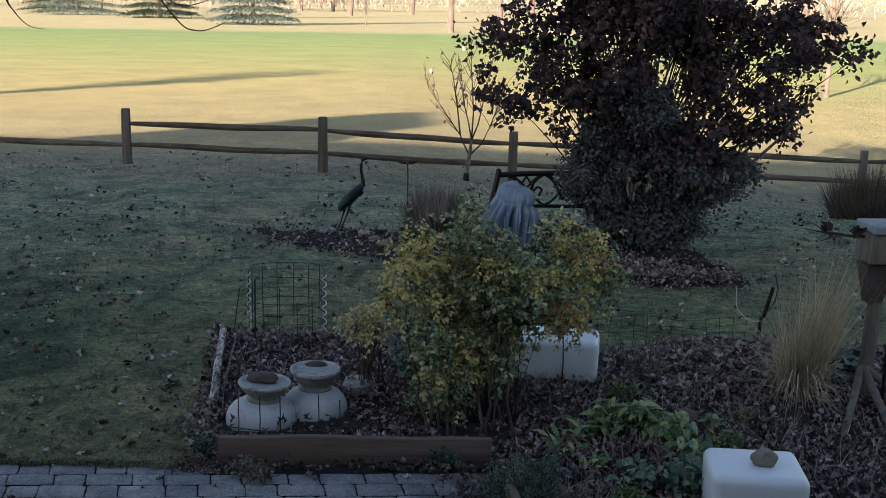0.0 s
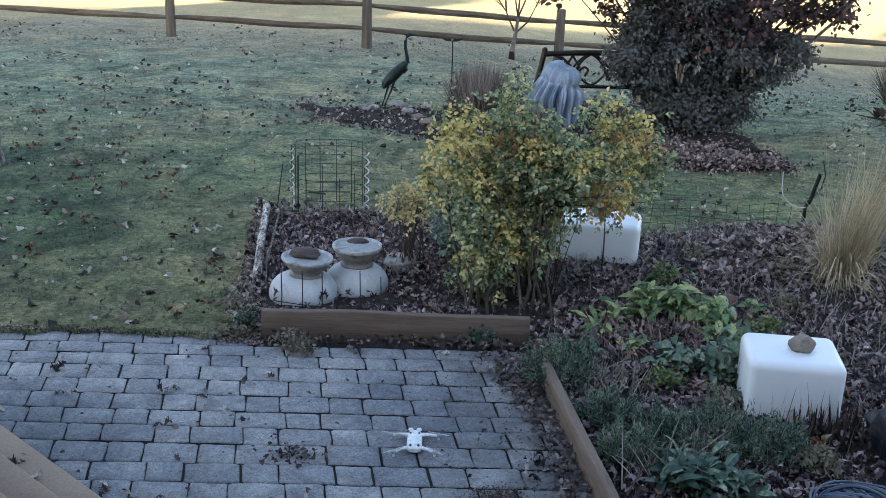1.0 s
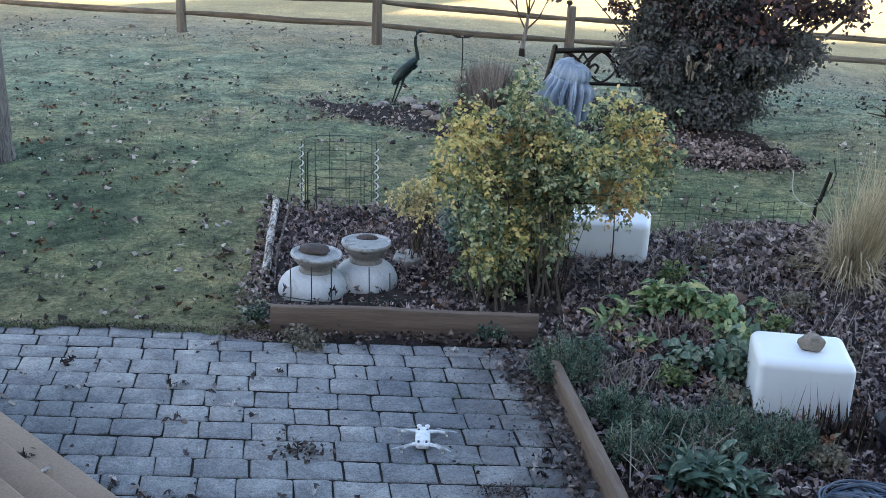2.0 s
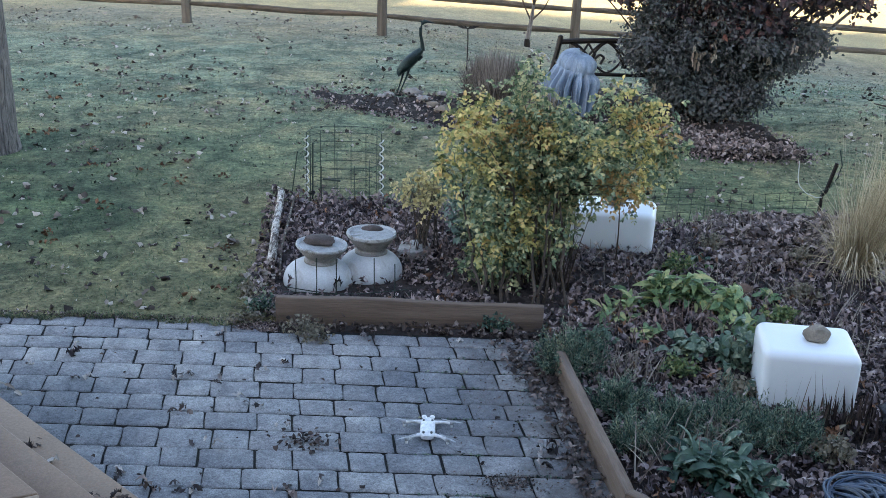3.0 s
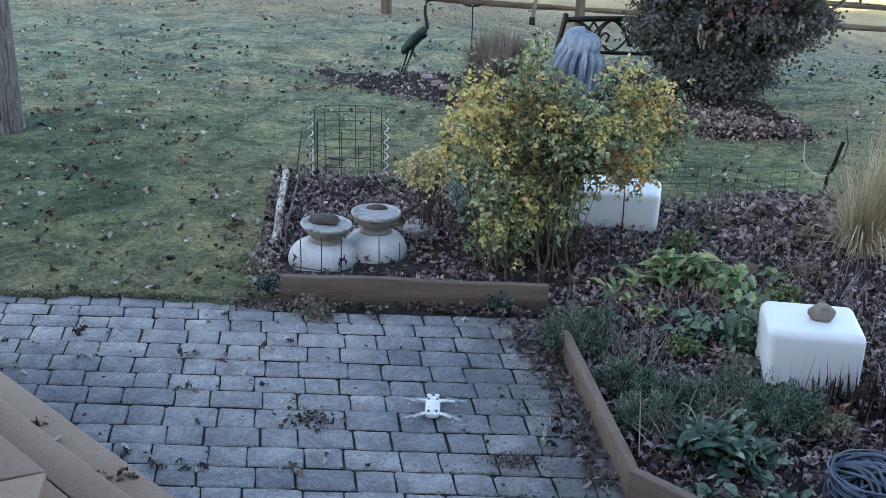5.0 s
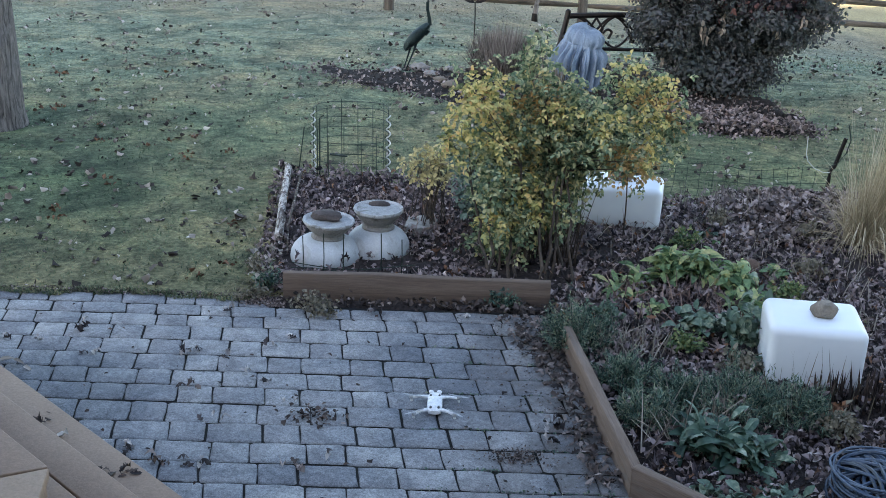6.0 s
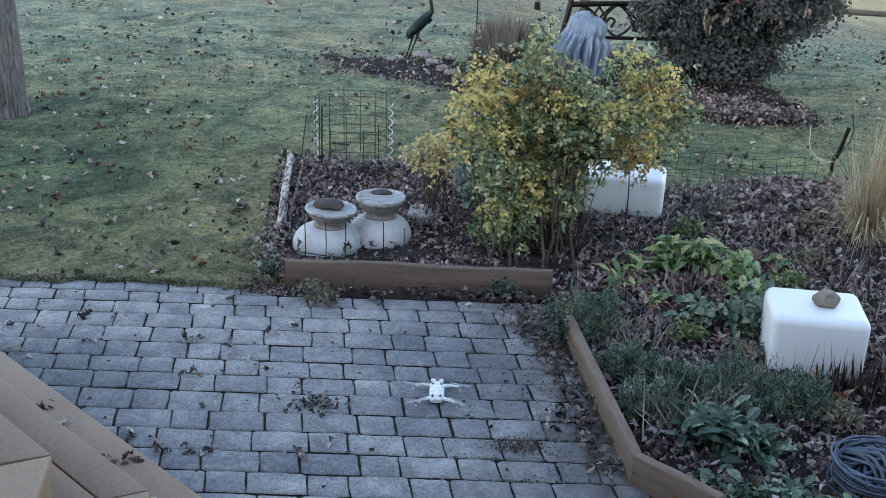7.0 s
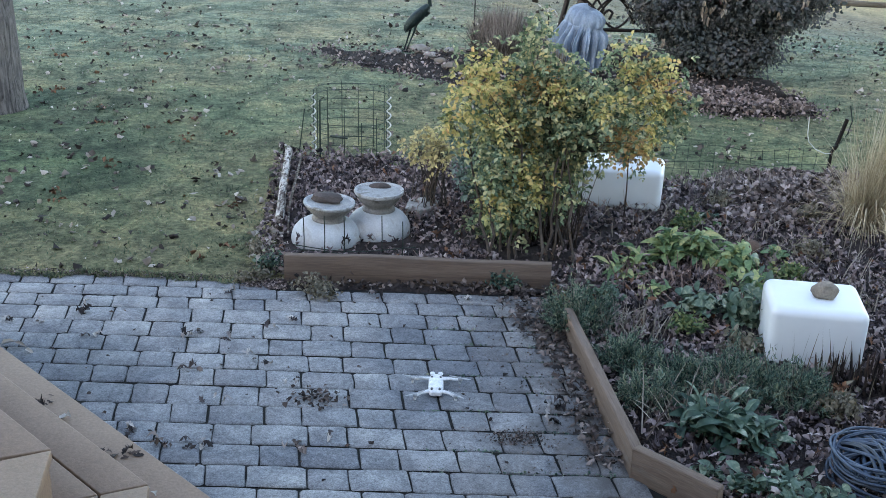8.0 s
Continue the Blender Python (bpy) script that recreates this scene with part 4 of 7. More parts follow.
def fronds(name, centres, each, reach, length, leaflet, mat, hang=0.35):
    """Feathered leaves: a thin rachis line of paired leaflets and one at the tip, drooping outward from each centre."""
    n = len(centres) * each
    k = np.repeat(np.arange(len(centres)), each)
    own = rng.uniform(0.6, 1.3, (len(centres), 1))
    off = rng.normal(0, 1, (n, 3)) * np.array([1, 1, 0.8]) * reach * own[k]
    ax = unit(unit(off) * 0.7 + rng.normal(0, 0.55, (n, 3)) + np.array([0, 0, 0.15]))
    side = unit(np.cross(ax, np.array([0, -0.3, 1.0]) + rng.normal(0, 0.35, (n, 3))))
    nrm = np.cross(side, ax)
    ln = length * rng.uniform(0.6, 1.25, n)[:, None]
    pos, way, up, size = [], [], [], []
    for u, s in ((0.3, -1), (0.34, 1), (0.55, -1), (0.59, 1), (0.8, -1), (0.84, 1), (0.95, 0)):
        pos.append(centres[k] + off + ax * ln * u - np.array([0, 0, 1.0]) * ln * hang * u * u)
        way.append(side * s * 0.95 + ax * (0.45 if s else 1.0) - np.array([0, 0, 0.35]) + rng.normal(0, 0.25, (n, 3)))
        up.append(nrm + rng.normal(0, 0.35, (n, 3)))
        size.append(leaflet * rng.uniform(0.65, 1.3, n))
    pos, way, up, size = np.vstack(pos), np.vstack(way), np.vstack(up), np.concatenate(size)
    keep = rng.uniform(0, 1, len(size)) > 0.12
    me = leaf_mesh(name, pos[keep], way[keep], up[keep], size[keep], size[keep] * 0.66, rag=0.06)
    me.materials.append(mat)
    return me


# yellowing bush in the bed: masses of yellow, orange and green sprays, (x, z, radius)
bush = group_at("yellowing_bush", "rounded shrub with yellow and green autumn leaves on thin stems", "shrub", (0, 0, 0))
FILL_MASSES = [(0.5, 0.7, 0.24), (0.82, 0.76, 0.18), (0.27, 0.68, 0.18), (0.46, 0.46, 0.15), (0.32, 0.4, 0.12)]
YELLOW_MASSES = [(0.1, 1.02, 0.1), (0.19, 0.93, 0.09), (0.05, 0.9, 0.07), (0.0, 0.75, 0.04), (0.4, 0.46, 0.085), (0.36, 0.57, 0.06), (0.45, 0.39, 0.05), (0.57, 0.9, 0.05), (0.9, 1.04, 0.07), (1.02, 0.84, 0.075), (1.08, 0.98, 0.06), (1.0, 0.7, 0.055), (0.22, 0.31, 0.05), (0.3, 0.77, 0.05), (0.78, 0.83, 0.045), (0.17, 0.75, 0.04)]
RUSTY_MASSES = [(0.12, 0.98, 0.05), (0.58, 0.76, 0.05), (0.98, 0.95, 0.045), (0.46, 0.94, 0.04), (0.26, 0.9, 0.05), (0.87, 0.66, 0.06), (0.95, 0.62, 0.04), (0.36, 0.68, 0.045), (1.13, 0.86, 0.045)]
GREEN_MASSES = [(0.4, 1.12, 0.03), (0.6, 0.39, 0.04), (0.15, 0.14, 0.06), (0.21, 0.06, 0.05), (0.25, 0.18, 0.06), (0.33, 0.2, 0.045), (0.55, 0.27, 0.04), (0.31, 0.09, 0.04), (0.3, 0.32, 0.1), (0.47, 0.36, 0.09), (0.2, 0.36, 0.07), (0.68, 0.55, 0.07), (0.6, 0.48, 0.08), (0.48, 0.85, 0.15), (0.73, 0.78, 0.14), (0.68, 0.6, 0.12), (0.7, 0.53, 0.05), (0.58, 0.4, 0.07), (0.42, 0.35, 0.06), (0.27, 0.25, 0.06), (1.2, 0.8, 0.07), (1.13, 0.7, 0.06), (0.94, 0.9, 0.09), (0.16, 0.66, 0.09), (0.22, 0.5, 0.09), (0.46, 1.02, 0.07), (0.68, 0.98, 0.07), (0.55, 0.62, 0.11), (0.33, 0.97, 0.07), (0.9, 0.73, 0.09)]
SPRIGS = [(0.41, 1.28), (0.385, 1.2), (0.36, 1.13), (0.84, 1.13), (0.98, 1.1), (0.03, 1.12), (-0.05, 0.745), (1.25, 0.83), (1.22, 0.68), (0.2, 1.08), (0.6, 1.06), (1.15, 1.05), (0.74, 1.06), (1.02, 0.5)]


def masses(spec, y0=5.76):
    return clumps([((x, y0 + 0.13 * math.sin(9 * x + 5 * z), z), (r * 1.12, r + 0.08, r), max(4, int((r / 0.045) ** 2 * 1.5))) for x, z, r in spec])


fc0 = clumps([((x, 5.82, z), (r, r * 0.8, r * 0.9), int((r / 0.045) ** 2 * 1.3)) for x, z, r in FILL_MASSES])
yc0, rc0, gc0 = masses(YELLOW_MASSES, 5.68), masses(RUSTY_MASSES, 5.68), masses(GREEN_MASSES)
tips = np.array([(x, 5.76 + 0.1 * math.sin(7 * x), z) for x, z in SPRIGS])
bc = np.vstack([yc0, rc0, gc0])
reach = bc[bc[:, 2] > 0.35]
goal = np.vstack([tips, reach[rng.permutation(len(reach))[:50]]])
goal = goal[np.argsort(goal[:, 0])]
nodes = []
for k in range(11):
    b0 = np.array([0.17 + 0.045 * k + rng.normal(0, 0.015), rng.uniform(5.36, 5.62), 0.0])
    top = np.array([0.42 + (b0[0] - 0.43) * 1.2 + rng.normal(0, 0.05), 5.72 + rng.normal(0, 0.08), rng.uniform(0.42, 0.66)])
    pts = [b0 + (top - b0) * np.array([u ** 1.5, u, u]) + (rng.normal(0, 0.011, 3) if 0 < u < 1 else 0) for u in np.linspace(0, 1, 8)]
    part("stem", Shape().tube(pts, [0.01 * (1 - 0.45 * u) for u in np.linspace(0, 1, 8)], 6), BUSHSTEM, bush)
    nodes += [pts[-1], pts[-3], pts[-2]]
bb = [nodes[int(np.argmin([np.linalg.norm(q - g) for q in nodes]))] for g in goal]
sh, ends = twiggy(bb, goal, 0.0045, 0.05, 3, 0.25, 4)
stems_of("branch", sh, BUSHSTEM, bush)
# dark dead shoots added behind the stems to stand in for the shaded hollow
dead = [(rng.uniform(0.27, 0.68), rng.uniform(5.68, 6.05), 0.0) for _ in range(110)]
sh, _ = twiggy(dead, [(p[0] + rng.normal(0.02, 0.06), p[1] + rng.normal(0, 0.06), rng.uniform(0.2, 0.5)) for p in dead], 0.0045, 0.05, 3, 0.4, 4)
stems_of("dead_shoot", sh, TWIG, bush)
part("yellow_leaves", fronds("yellow_leaves", yc0, 8, 0.03, 0.075, 0.0275, YELLOWLEAF), YELLOWLEAF, bush, "bright yellow leaf sprays")
part("rusty_leaves", fronds("rusty_leaves", rc0, 6, 0.03, 0.075, 0.024, RUSTLEAF), RUSTLEAF, bush, "orange brown leaf sprays")
part("green_leaves", fronds("green_leaves", np.vstack([gc0, fc0]), 10, 0.036, 0.078, 0.0275, BUSHGREEN), BUSHGREEN, bush, "dull green leaf sprays")
part("tip_sprays", fronds("tip_sprays", np.vstack([tips, tips - np.array([0, 0, 0.05])]), 5, 0.022, 0.07, 0.024, BUSHGREEN), BUSHGREEN, bush, "thin sprays at the stem tips")

sb = group_at("small_yellow_shrub", "small open shrub with pale yellow leaves on bare stems", "shrub", (0, 0, 0))
sh, ends = twiggy([(-0.15 + rng.normal(0, 0.05), 6.25 + rng.normal(0, 0.04), 0.0) for _ in range(16)], clumps([((-0.18, 6.3, 0.44), (0.15, 0.13, 0.07), 16), ((-0.05, 6.28, 0.41), (0.07, 0.1, 0.06), 7), ((-0.16, 6.28, 0.32), (0.15, 0.1, 0.07), 6)]), 0.0042, 0.12, 1, 0.2)
stems_of("stem", sh, BUSHSTEM, sb)
part("foliage", fronds("foliage", np.array([x[1] for x in ends if x[1][2] > 0.33]), 2, 0.028, 0.06, 0.027, PALEYELLOW), PALEYELLOW, sb)

sg = group_at("grey_green_shrub", "low grey green shrub between the yellow bushes", "shrub", (0, 0, 0))
sh, ends = twiggy([(0.16 + rng.normal(0, 0.04), 6.1, 0.0) for _ in range(10)], envelope_points((0.14, 6.1, 0.34), (0.1, 0.14, 0.19), 26, -0.6), 0.004, 0.15, 2, 0.3)
stems_of("stem", sh, TWIG, sg)
part("foliage", leaves_on("foliage", ends, 1000, 0.034, 0.024, SILVERLEAF, 0.6), SILVERLEAF, sg)

# large dark shrub-tree in the island bed
tree = group_at("dark_leaved_tree", "broad multi-stemmed tree with dark purple and grey green leaves", "tree", (0, 0, 0))
TB = [(2.35 + rng.normal(0, 0.13), 10.5 + rng.normal(0, 0.12), -0.02) for _ in range(14)]
cu = clumps([((2.1, 10.4, 1.7), (0.55, 0.6, 1.1), 96), ((2.82, 10.4, 1.7), (0.36, 0.4, 0.42), 15), ((3.5, 10.4, 1.72), (0.88, 0.6, 0.66), 50), ((1.3, 10.4, 1.85), (0.62, 0.6, 0.62), 34), ((2.6, 10.5, 2.75), (1.8, 1.0, 0.7), 84), ((2.75, 10.3, 1.2), (0.5, 0.5, 0.4), 12), ((1.45, 10.4, 1.3), (0.38, 0.4, 0.36), 9), ((3.35, 10.4, 1.25), (0.55, 0.4, 0.32), 14), ((2.95, 10.4, 2.2), (0.45, 0.5, 0.45), 24), ((2.9, 10.35, 0.8), (0.22, 0.3, 0.22), 20), ((3.95, 10.4, 1.95), (0.45, 0.4, 0.45), 14), ((2.2, 10.4, 2.2), (0.7, 0.6, 0.5), 30), ((2.3, 10.35, 1.05), (0.62, 0.5, 0.34), 40), ((2.75, 10.4, 0.8), (0.4, 0.4, 0.3), 14)])
cl = clumps([((2.25, 10.3, 0.72), (0.58, 0.5, 0.5), 66), ((2.72, 10.3, 0.6), (0.4, 0.42, 0.42), 36), ((1.9, 10.2, 0.75), (0.3, 0.3, 0.42), 20), ((2.35, 10.15, 0.26), (0.36, 0.28, 0.24), 26), ((2.7, 10.2, 0.28), (0.2, 0.2, 0.14), 10), ((3.05, 10.25, 0.66), (0.24, 0.25, 0.12), 9), ((3.2, 10.25, 0.78), (0.2, 0.2, 0.08), 6), ((2.2, 10.3, 1.35), (0.5, 0.5, 0.4), 30)])
sh, _ = twiggy(TB, cu[rng.permutation(len(cu))[:90]], 0.016, 0.1, 2, 0.16, 6)
stems_of("limb", sh, TWIG, tree)
part("upper_foliage", leaf_clumps("upper_foliage", cu, 58, 0.07, 0.056, PURPLELEAF, 0.8), PURPLELEAF, tree, "dark purple upper leaves")
sh, _ = twiggy(TB, cl[rng.permutation(len(cl))[:40]], 0.01, 0.15, 2, 0.2, 5)
stems_of("low_stem", sh, TWIG, tree)
part("lower_foliage", leaf_clumps("lower_foliage", cl, 210, 0.075, 0.036, GREYLEAF, 0.75, 0.4, 0.2), GREYLEAF, tree, "grey green lower leaves")
wilt = np.array([(2.11, 9.78, 0.72), (2.125, 9.78, 0.65), (2.295, 9.78, 0.79), (2.31, 9.78, 0.69), (2.185, 9.78, 0.7), (2.81, 9.9, 0.66), (1.81, 9.85, 0.42), (3.07, 10.0, 0.76)])
wk = np.repeat(np.arange(len(wilt)), 4)
part("withered_leaves", leaf_mesh("withered_leaves", wilt[wk] + rng.normal(0, 0.018, (len(wk), 3)), np.tile([0.0, -0.1, -1.0], (len(wk), 1)) + rng.normal(0, 0.25, (len(wk), 3)), np.tile([0.0, -1.0, 0.2], (len(wk), 1)), rng.uniform(0.05, 0.1, len(wk)), 0.024, 0.5, 0.3, 0.08), GREYTWIG, tree, "few pale withered hanging leaves")
limb = Shape()
limb.tube([(2.6, 10.4, 0.1), (2.95, 10.35, 0.42), (3.3, 10.3, 0.72), (3.65, 10.3, 1.05), (4.0, 10.3, 1.5)], [0.024, 0.022, 0.018, 0.014, 0.008], 7)
limb.tube([(2.55, 10.45, 0.1), (3.0, 10.45, 0.55), (3.4, 10.4, 0.95), (3.9, 10.4, 1.3)], [0.02, 0.018, 0.014, 0.006], 7)
part("side_limb", limb, BARK, tree, "bare leaning grey limb")

# bare sapling by the rails
sap = group_at("bare_sapling", "young bare sapling with a few last leaves", "tree", (0, 0, 0))
sz = float(ground_z(1.02, 15.3))
part("trunk", Shape().tube([(1.01, 15.3, sz - 0.03), (1.03, 15.3, 0.03), (1.056, 15.3, 0.19), (1.08, 15.3, 0.41)], [0.038, 0.031, 0.027, 0.018], 8), BARK, sap)
SAPLING = [
    [(1.056, 0.19), (0.97, 0.36), (0.92, 0.48), (0.75, 0.72), (0.63, 0.9), (0.48, 1.1), (0.42, 1.25)],
    [(1.06, 0.2), (1.227, 0.36), (1.35, 0.62), (1.45, 0.9), (1.57, 1.2)],
    [(1.08, 0.41), (1.03, 0.65), (0.95, 0.95), (0.9, 1.4)],
    [(1.08, 0.41), (1.1, 0.8), (1.07, 1.3), (1.05, 1.75)],
    [(1.08, 0.41), (1.167, 0.62), (1.237, 0.93), (1.33, 1.35), (1.38, 1.6)],
    [(0.92, 0.48), (0.87, 0.87), (0.8, 1.3), (0.74, 1.5)]]
ends = []
for k, limb in enumerate(SAPLING):
    depth = 0.22 * math.sin(2.1 * k + 0.4)
    m = len(limb) - 1
    pts = [np.array([x, 15.3 + depth * i / m, z]) for i, (x, z) in enumerate(limb)]
    part("limb", Shape().tube(pts, [0.014 * (1 - 0.8 * i / m) for i in range(m + 1)], 6), TWIG, sap)
    for _ in range(17):
        u = rng.uniform(0.3, 1.0) * m
        i = min(int(u), m - 1)
        p = pts[i] + (pts[i + 1] - pts[i]) * (u - i)
        d = (pts[i + 1] - pts[i]) / np.linalg.norm(pts[i + 1] - pts[i]) + np.array([rng.normal(0, 0.6), rng.normal(0, 0.4), rng.uniform(0.0, 0.5)])
        q = p + d / np.linalg.norm(d) * rng.uniform(0.14, 0.36)
        part("branch", Shape().tube([p, (p + q) / 2 + rng.normal(0, 0.012, 3), q], [0.005, 0.004, 0.002], 5), TWIG, sap)
        ends.append((p * 0.5 + q * 0.5, q))
part("last_leaves", leaves_on("last_leaves", ends, 70, 0.06, 0.02, DEADLEAF, 0.7), DEADLEAF, sap)
part("trunk_guard", Shape().lathe([(0.046, -0.03), (0.044, 0.04), (0.039, 0.09), (0.036, 0.11)], (1.016, 15.3, sz), 12), IRON, sap, "dark trunk guard")


def twig_mound(name, label, c, r, h, n, mat, width=0.006, lean=1.0, cat="shrub"):
    a, q = rng.uniform(0, 6.283, n), np.sqrt(rng.uniform(0, 1, n))
    b0 = np.stack([c[0] + 0.75 * r * q * np.cos(a), c[1] + 0.75 * r * q * np.sin(a), np.full(n, c[2])], 1)
    hh = h * rng.uniform(0.35, 1.05, n) * (1 - 0.4 * q ** 2)
    t0 = np.stack([c[0] + lean * r * q * np.cos(a) + rng.normal(0, 0.16 * r, n), c[1] + lean * r * q * np.sin(a) + rng.normal(0, 0.16 * r, n), c[2] + hh], 1)
    me = blade_mesh(name, b0, t0, width * rng.uniform(0.6, 1.3, n), 0.03 * h, 3)
    return whole(name, me, mat, label, cat)


twig_mound("dry_brown_shrub", "round mound of dry reddish brown twigs in the island bed", (0.43, 11.05, 0.0), 0.38, 0.52, 2600, BROWNTWIG, 0.008, 0.95)
twig_mound("dry_grey_shrub", "pale dry grass mound behind the yellow bush", (0.8, 9.9, 0.0), 0.26, 0.4, 700, GREYTWIG, 0.008)
twig_mound("fence_shrub", "dark dry shrub by the rail fence", (6.05, 13.5, float(ground_z(6.05, 13.5))), 0.64, 0.82, 2700, DARKTWIG, 0.008)

# ornamental grass
def straw_clump():
    ob = group_at("ornamental_grass", "tall leaning clump of straw coloured ornamental grass", "grass clump", (2.41, 6.14, 0.0))
    def tuft(name, n, foot, head, spread, width, arch, steps):
        a, q = rng.uniform(0, 6.283, n), np.sqrt(rng.uniform(0, 1, n))
        b0 = np.stack([foot * q * np.cos(a), foot * q * np.sin(a), np.zeros(n)], 1)
        u = rng.uniform(0.55, 1.08, n)[:, None]
        t0 = b0 * 0.4 + np.array(head) * u + rng.normal(0, 1, (n, 3)) * np.array(spread) * u
        t0[:, 2] = np.maximum(t0[:, 2], 0.01)
        part(name, blade_mesh(name, b0, t0, width, arch, steps), STRAW, ob)
    tuft("plumes", 340, 0.12, (0.27, 0.0, 0.86), (0.085, 0.1, 0.08), 0.0032, 0.0, 4)
    tuft("plumes", 150, 0.12, (0.06, 0.0, 0.8), (0.08, 0.1, 0.1), 0.003, 0.03, 4)
    tuft("stalks", 660, 0.13, (0.04, 0.0, 0.5), (0.18, 0.16, 0.13), 0.003, 0.04, 4)
    tuft("side_blades", 240, 0.1, (-0.12, -0.05, 0.32), (0.14, 0.14, 0.12), 0.004, 0.1, 5)
    n = 95
    a = rng.normal(-1.75, 0.75, n)
    r = rng.uniform(0.2, 0.46, n)
    b0 = np.stack([0.06 * np.cos(a), 0.06 * np.sin(a), np.full(n, 0.02)], 1)
    t0 = np.stack([r * np.cos(a), r * np.sin(a), rng.uniform(0.01, 0.06, n)], 1)
    part("drooping_blades", blade_mesh("drooping_blades", b0, t0, 0.007, rng.uniform(0.02, 0.22, n), 6), STRAW, ob)
    return ob


straw_clump()


LEAF_MESHES = {}


def rosette(name, label, c, n, ln, mat, width=0.3, rise=0.8, loose=0.42, lift=0.0, droop=0.28):
    """A clump of separate leaves that spring from one crown and arch over."""
    ob = group_at(name, label, "plant", c, "bed plants")
    key = (mat.name, round(width, 2), droop)
    if key not in LEAF_MESHES:
        made = []
        for k in range(4):
            s = Shape()
            wide, bow, fold = width * (0.85 + 0.1 * k), droop + 0.13 * k, 0.2 + 0.08 * k
            for u, h in ((0.0, 0.07), (0.16, 0.26), (0.4, 0.48), (0.64, 0.47), (0.85, 0.28), (1.0, 0.03)):
                x, z, w = u - 0.22 * bow * u ** 3, 0.25 * u - bow * u * u, wide * h
                s.v += [(x, -w + 0.04 * (k - 1.5) * u, z + fold * w), (x, 0.04 * (k - 1.5) * u, z), (x, w + 0.04 * (k - 1.5) * u, z + fold * w * 0.8)]
            s.f += [(3 * i + a, 3 * i + a + 1, 3 * i + a + 4, 3 * i + a + 3) for i in range(5) for a in (0, 1)]
            me = s.mesh("leaf", mat, True)
            made.append(me)
        LEAF_MESHES[key] = made
    for _ in range(n):
        a = rng.uniform(0, 360)
        leaf = new("leaf", LEAF_MESHES[key][int(rng.integers(4))])
        leaf.parent = ob
        k = ln * rng.uniform(0.55, 1.2)
        px, py = rng.normal(0, ln * loose, 2)
        leaf.matrix_basis = pose(px, py, max(0.0, rng.normal(0.012, 0.015)) + abs(rng.normal(0, 1)) * lift, rng.normal(0, 32), -math.degrees(math.atan(rng.uniform(0.05, 1.0) * rise)), a) @ Matrix.Diagonal((k, k, k, 1))
    return ob


rosette("hosta", "clump of long dark green leaves by the board", (1.02, 3.76, 0.02), 190, 0.1, EACH_HOSTA, 0.34, 2.4, 0.55, 0.03, 0.5)
rosette("hosta", "clump of long dark green leaves by the board", (1.15, 3.68, 0.02), 150, 0.1, EACH_HOSTA, 0.36, 2.0, 0.55, 0.02, 0.5)
rosette("leafy_clump", "bright yellow green clump of strappy leaves in the bed", (1.16, 5.5, 0.05), 150, 0.088, EACH_GREENLEAF, 0.4, 2.0, 0.45, 0.055, 0.75)
rosette("leafy_clump", "bright yellow green clump of strappy leaves in the bed", (1.34, 5.5, 0.04), 150, 0.085, EACH_GREENLEAF, 0.4, 1.8, 0.45, 0.05, 0.75)
rosette("leafy_clump", "bright yellow green clump of strappy leaves in the bed", (1.48, 5.36, 0.04), 130, 0.082, EACH_GREENLEAF, 0.44, 1.7, 0.45, 0.05, 0.75)
rosette("leafy_clump", "yellow green leafy plant among the litter", (1.5, 5.12, 0.04), 70, 0.1, EACH_GREENLEAF, 0.4, 1.6)
rosette("leafy_clump", "green leafy plant among the litter", (0.98, 5.42, 0.03), 40, 0.11, EACH_GREENLEAF, 0.28, 1.4)
rosette("leafy_clump", "green leafy clump among fallen leaves", (0.86, 5.25, 0.02), 32, 0.1, EACH_GREENLEAF, 0.3, 0.9)
rosette("leafy_clump", "green leafy clump among fallen leaves", (1.36, 4.68, 0.02), 120, 0.08, EACH_DEEPLEAF, 0.5, 2.2, 0.55, 0.09)
rosette("leafy_clump", "low dark green leafy plant in the bed", (1.18, 4.84, 0.055), 75, 0.07, EACH_DEEPLEAF, 0.6, 0.6, 0.6, 0.02)
rosette("leafy_clump", "low dark green leafy plant in the bed", (1.31, 4.8, 0.055), 75, 0.07, EACH_DEEPLEAF, 0.6, 0.6, 0.6, 0.02)
rosette("leafy_clump", "low green plant beside the coiled hose", (1.2, 3.22, 0.03), 120, 0.055, EACH_DEEPLEAF, 0.55, 1.2, 0.9, 0.02)
rosette("leafy_clump", "low green plant beside the coiled hose", (1.34, 3.2, 0.03), 110, 0.05, EACH_DEEPLEAF, 0.55, 1.2, 0.9, 0.02)
rosette("leafy_clump", "low green plant behind the angled board", (1.05, 3.35, 0.02), 70, 0.07, EACH_DEEPLEAF, 0.5, 1.4)
rosette("leafy_clump", "low green plant behind the angled board", (0.95, 3.42, 0.02), 50, 0.055, EACH_DEEPLEAF, 0.5, 1.4)
rosette("leafy_clump", "low green plant beside the coiled hose", (1.22, 3.38, 0.02), 70, 0.05, EACH_DEEPLEAF, 0.55, 1.2, 0.8)
rosette("leafy_clump", "dull green leafy plant in front of a white block", (1.36, 4.45, 0.02), 60, 0.07, EACH_DEEPLEAF, 0.5, 1.6)
rosette("leafy_clump", "dull green leafy plant in the leaf litter", (1.0, 5.05, 0.02), 36, 0.07, EACH_GREENLEAF, 0.4, 1.2)
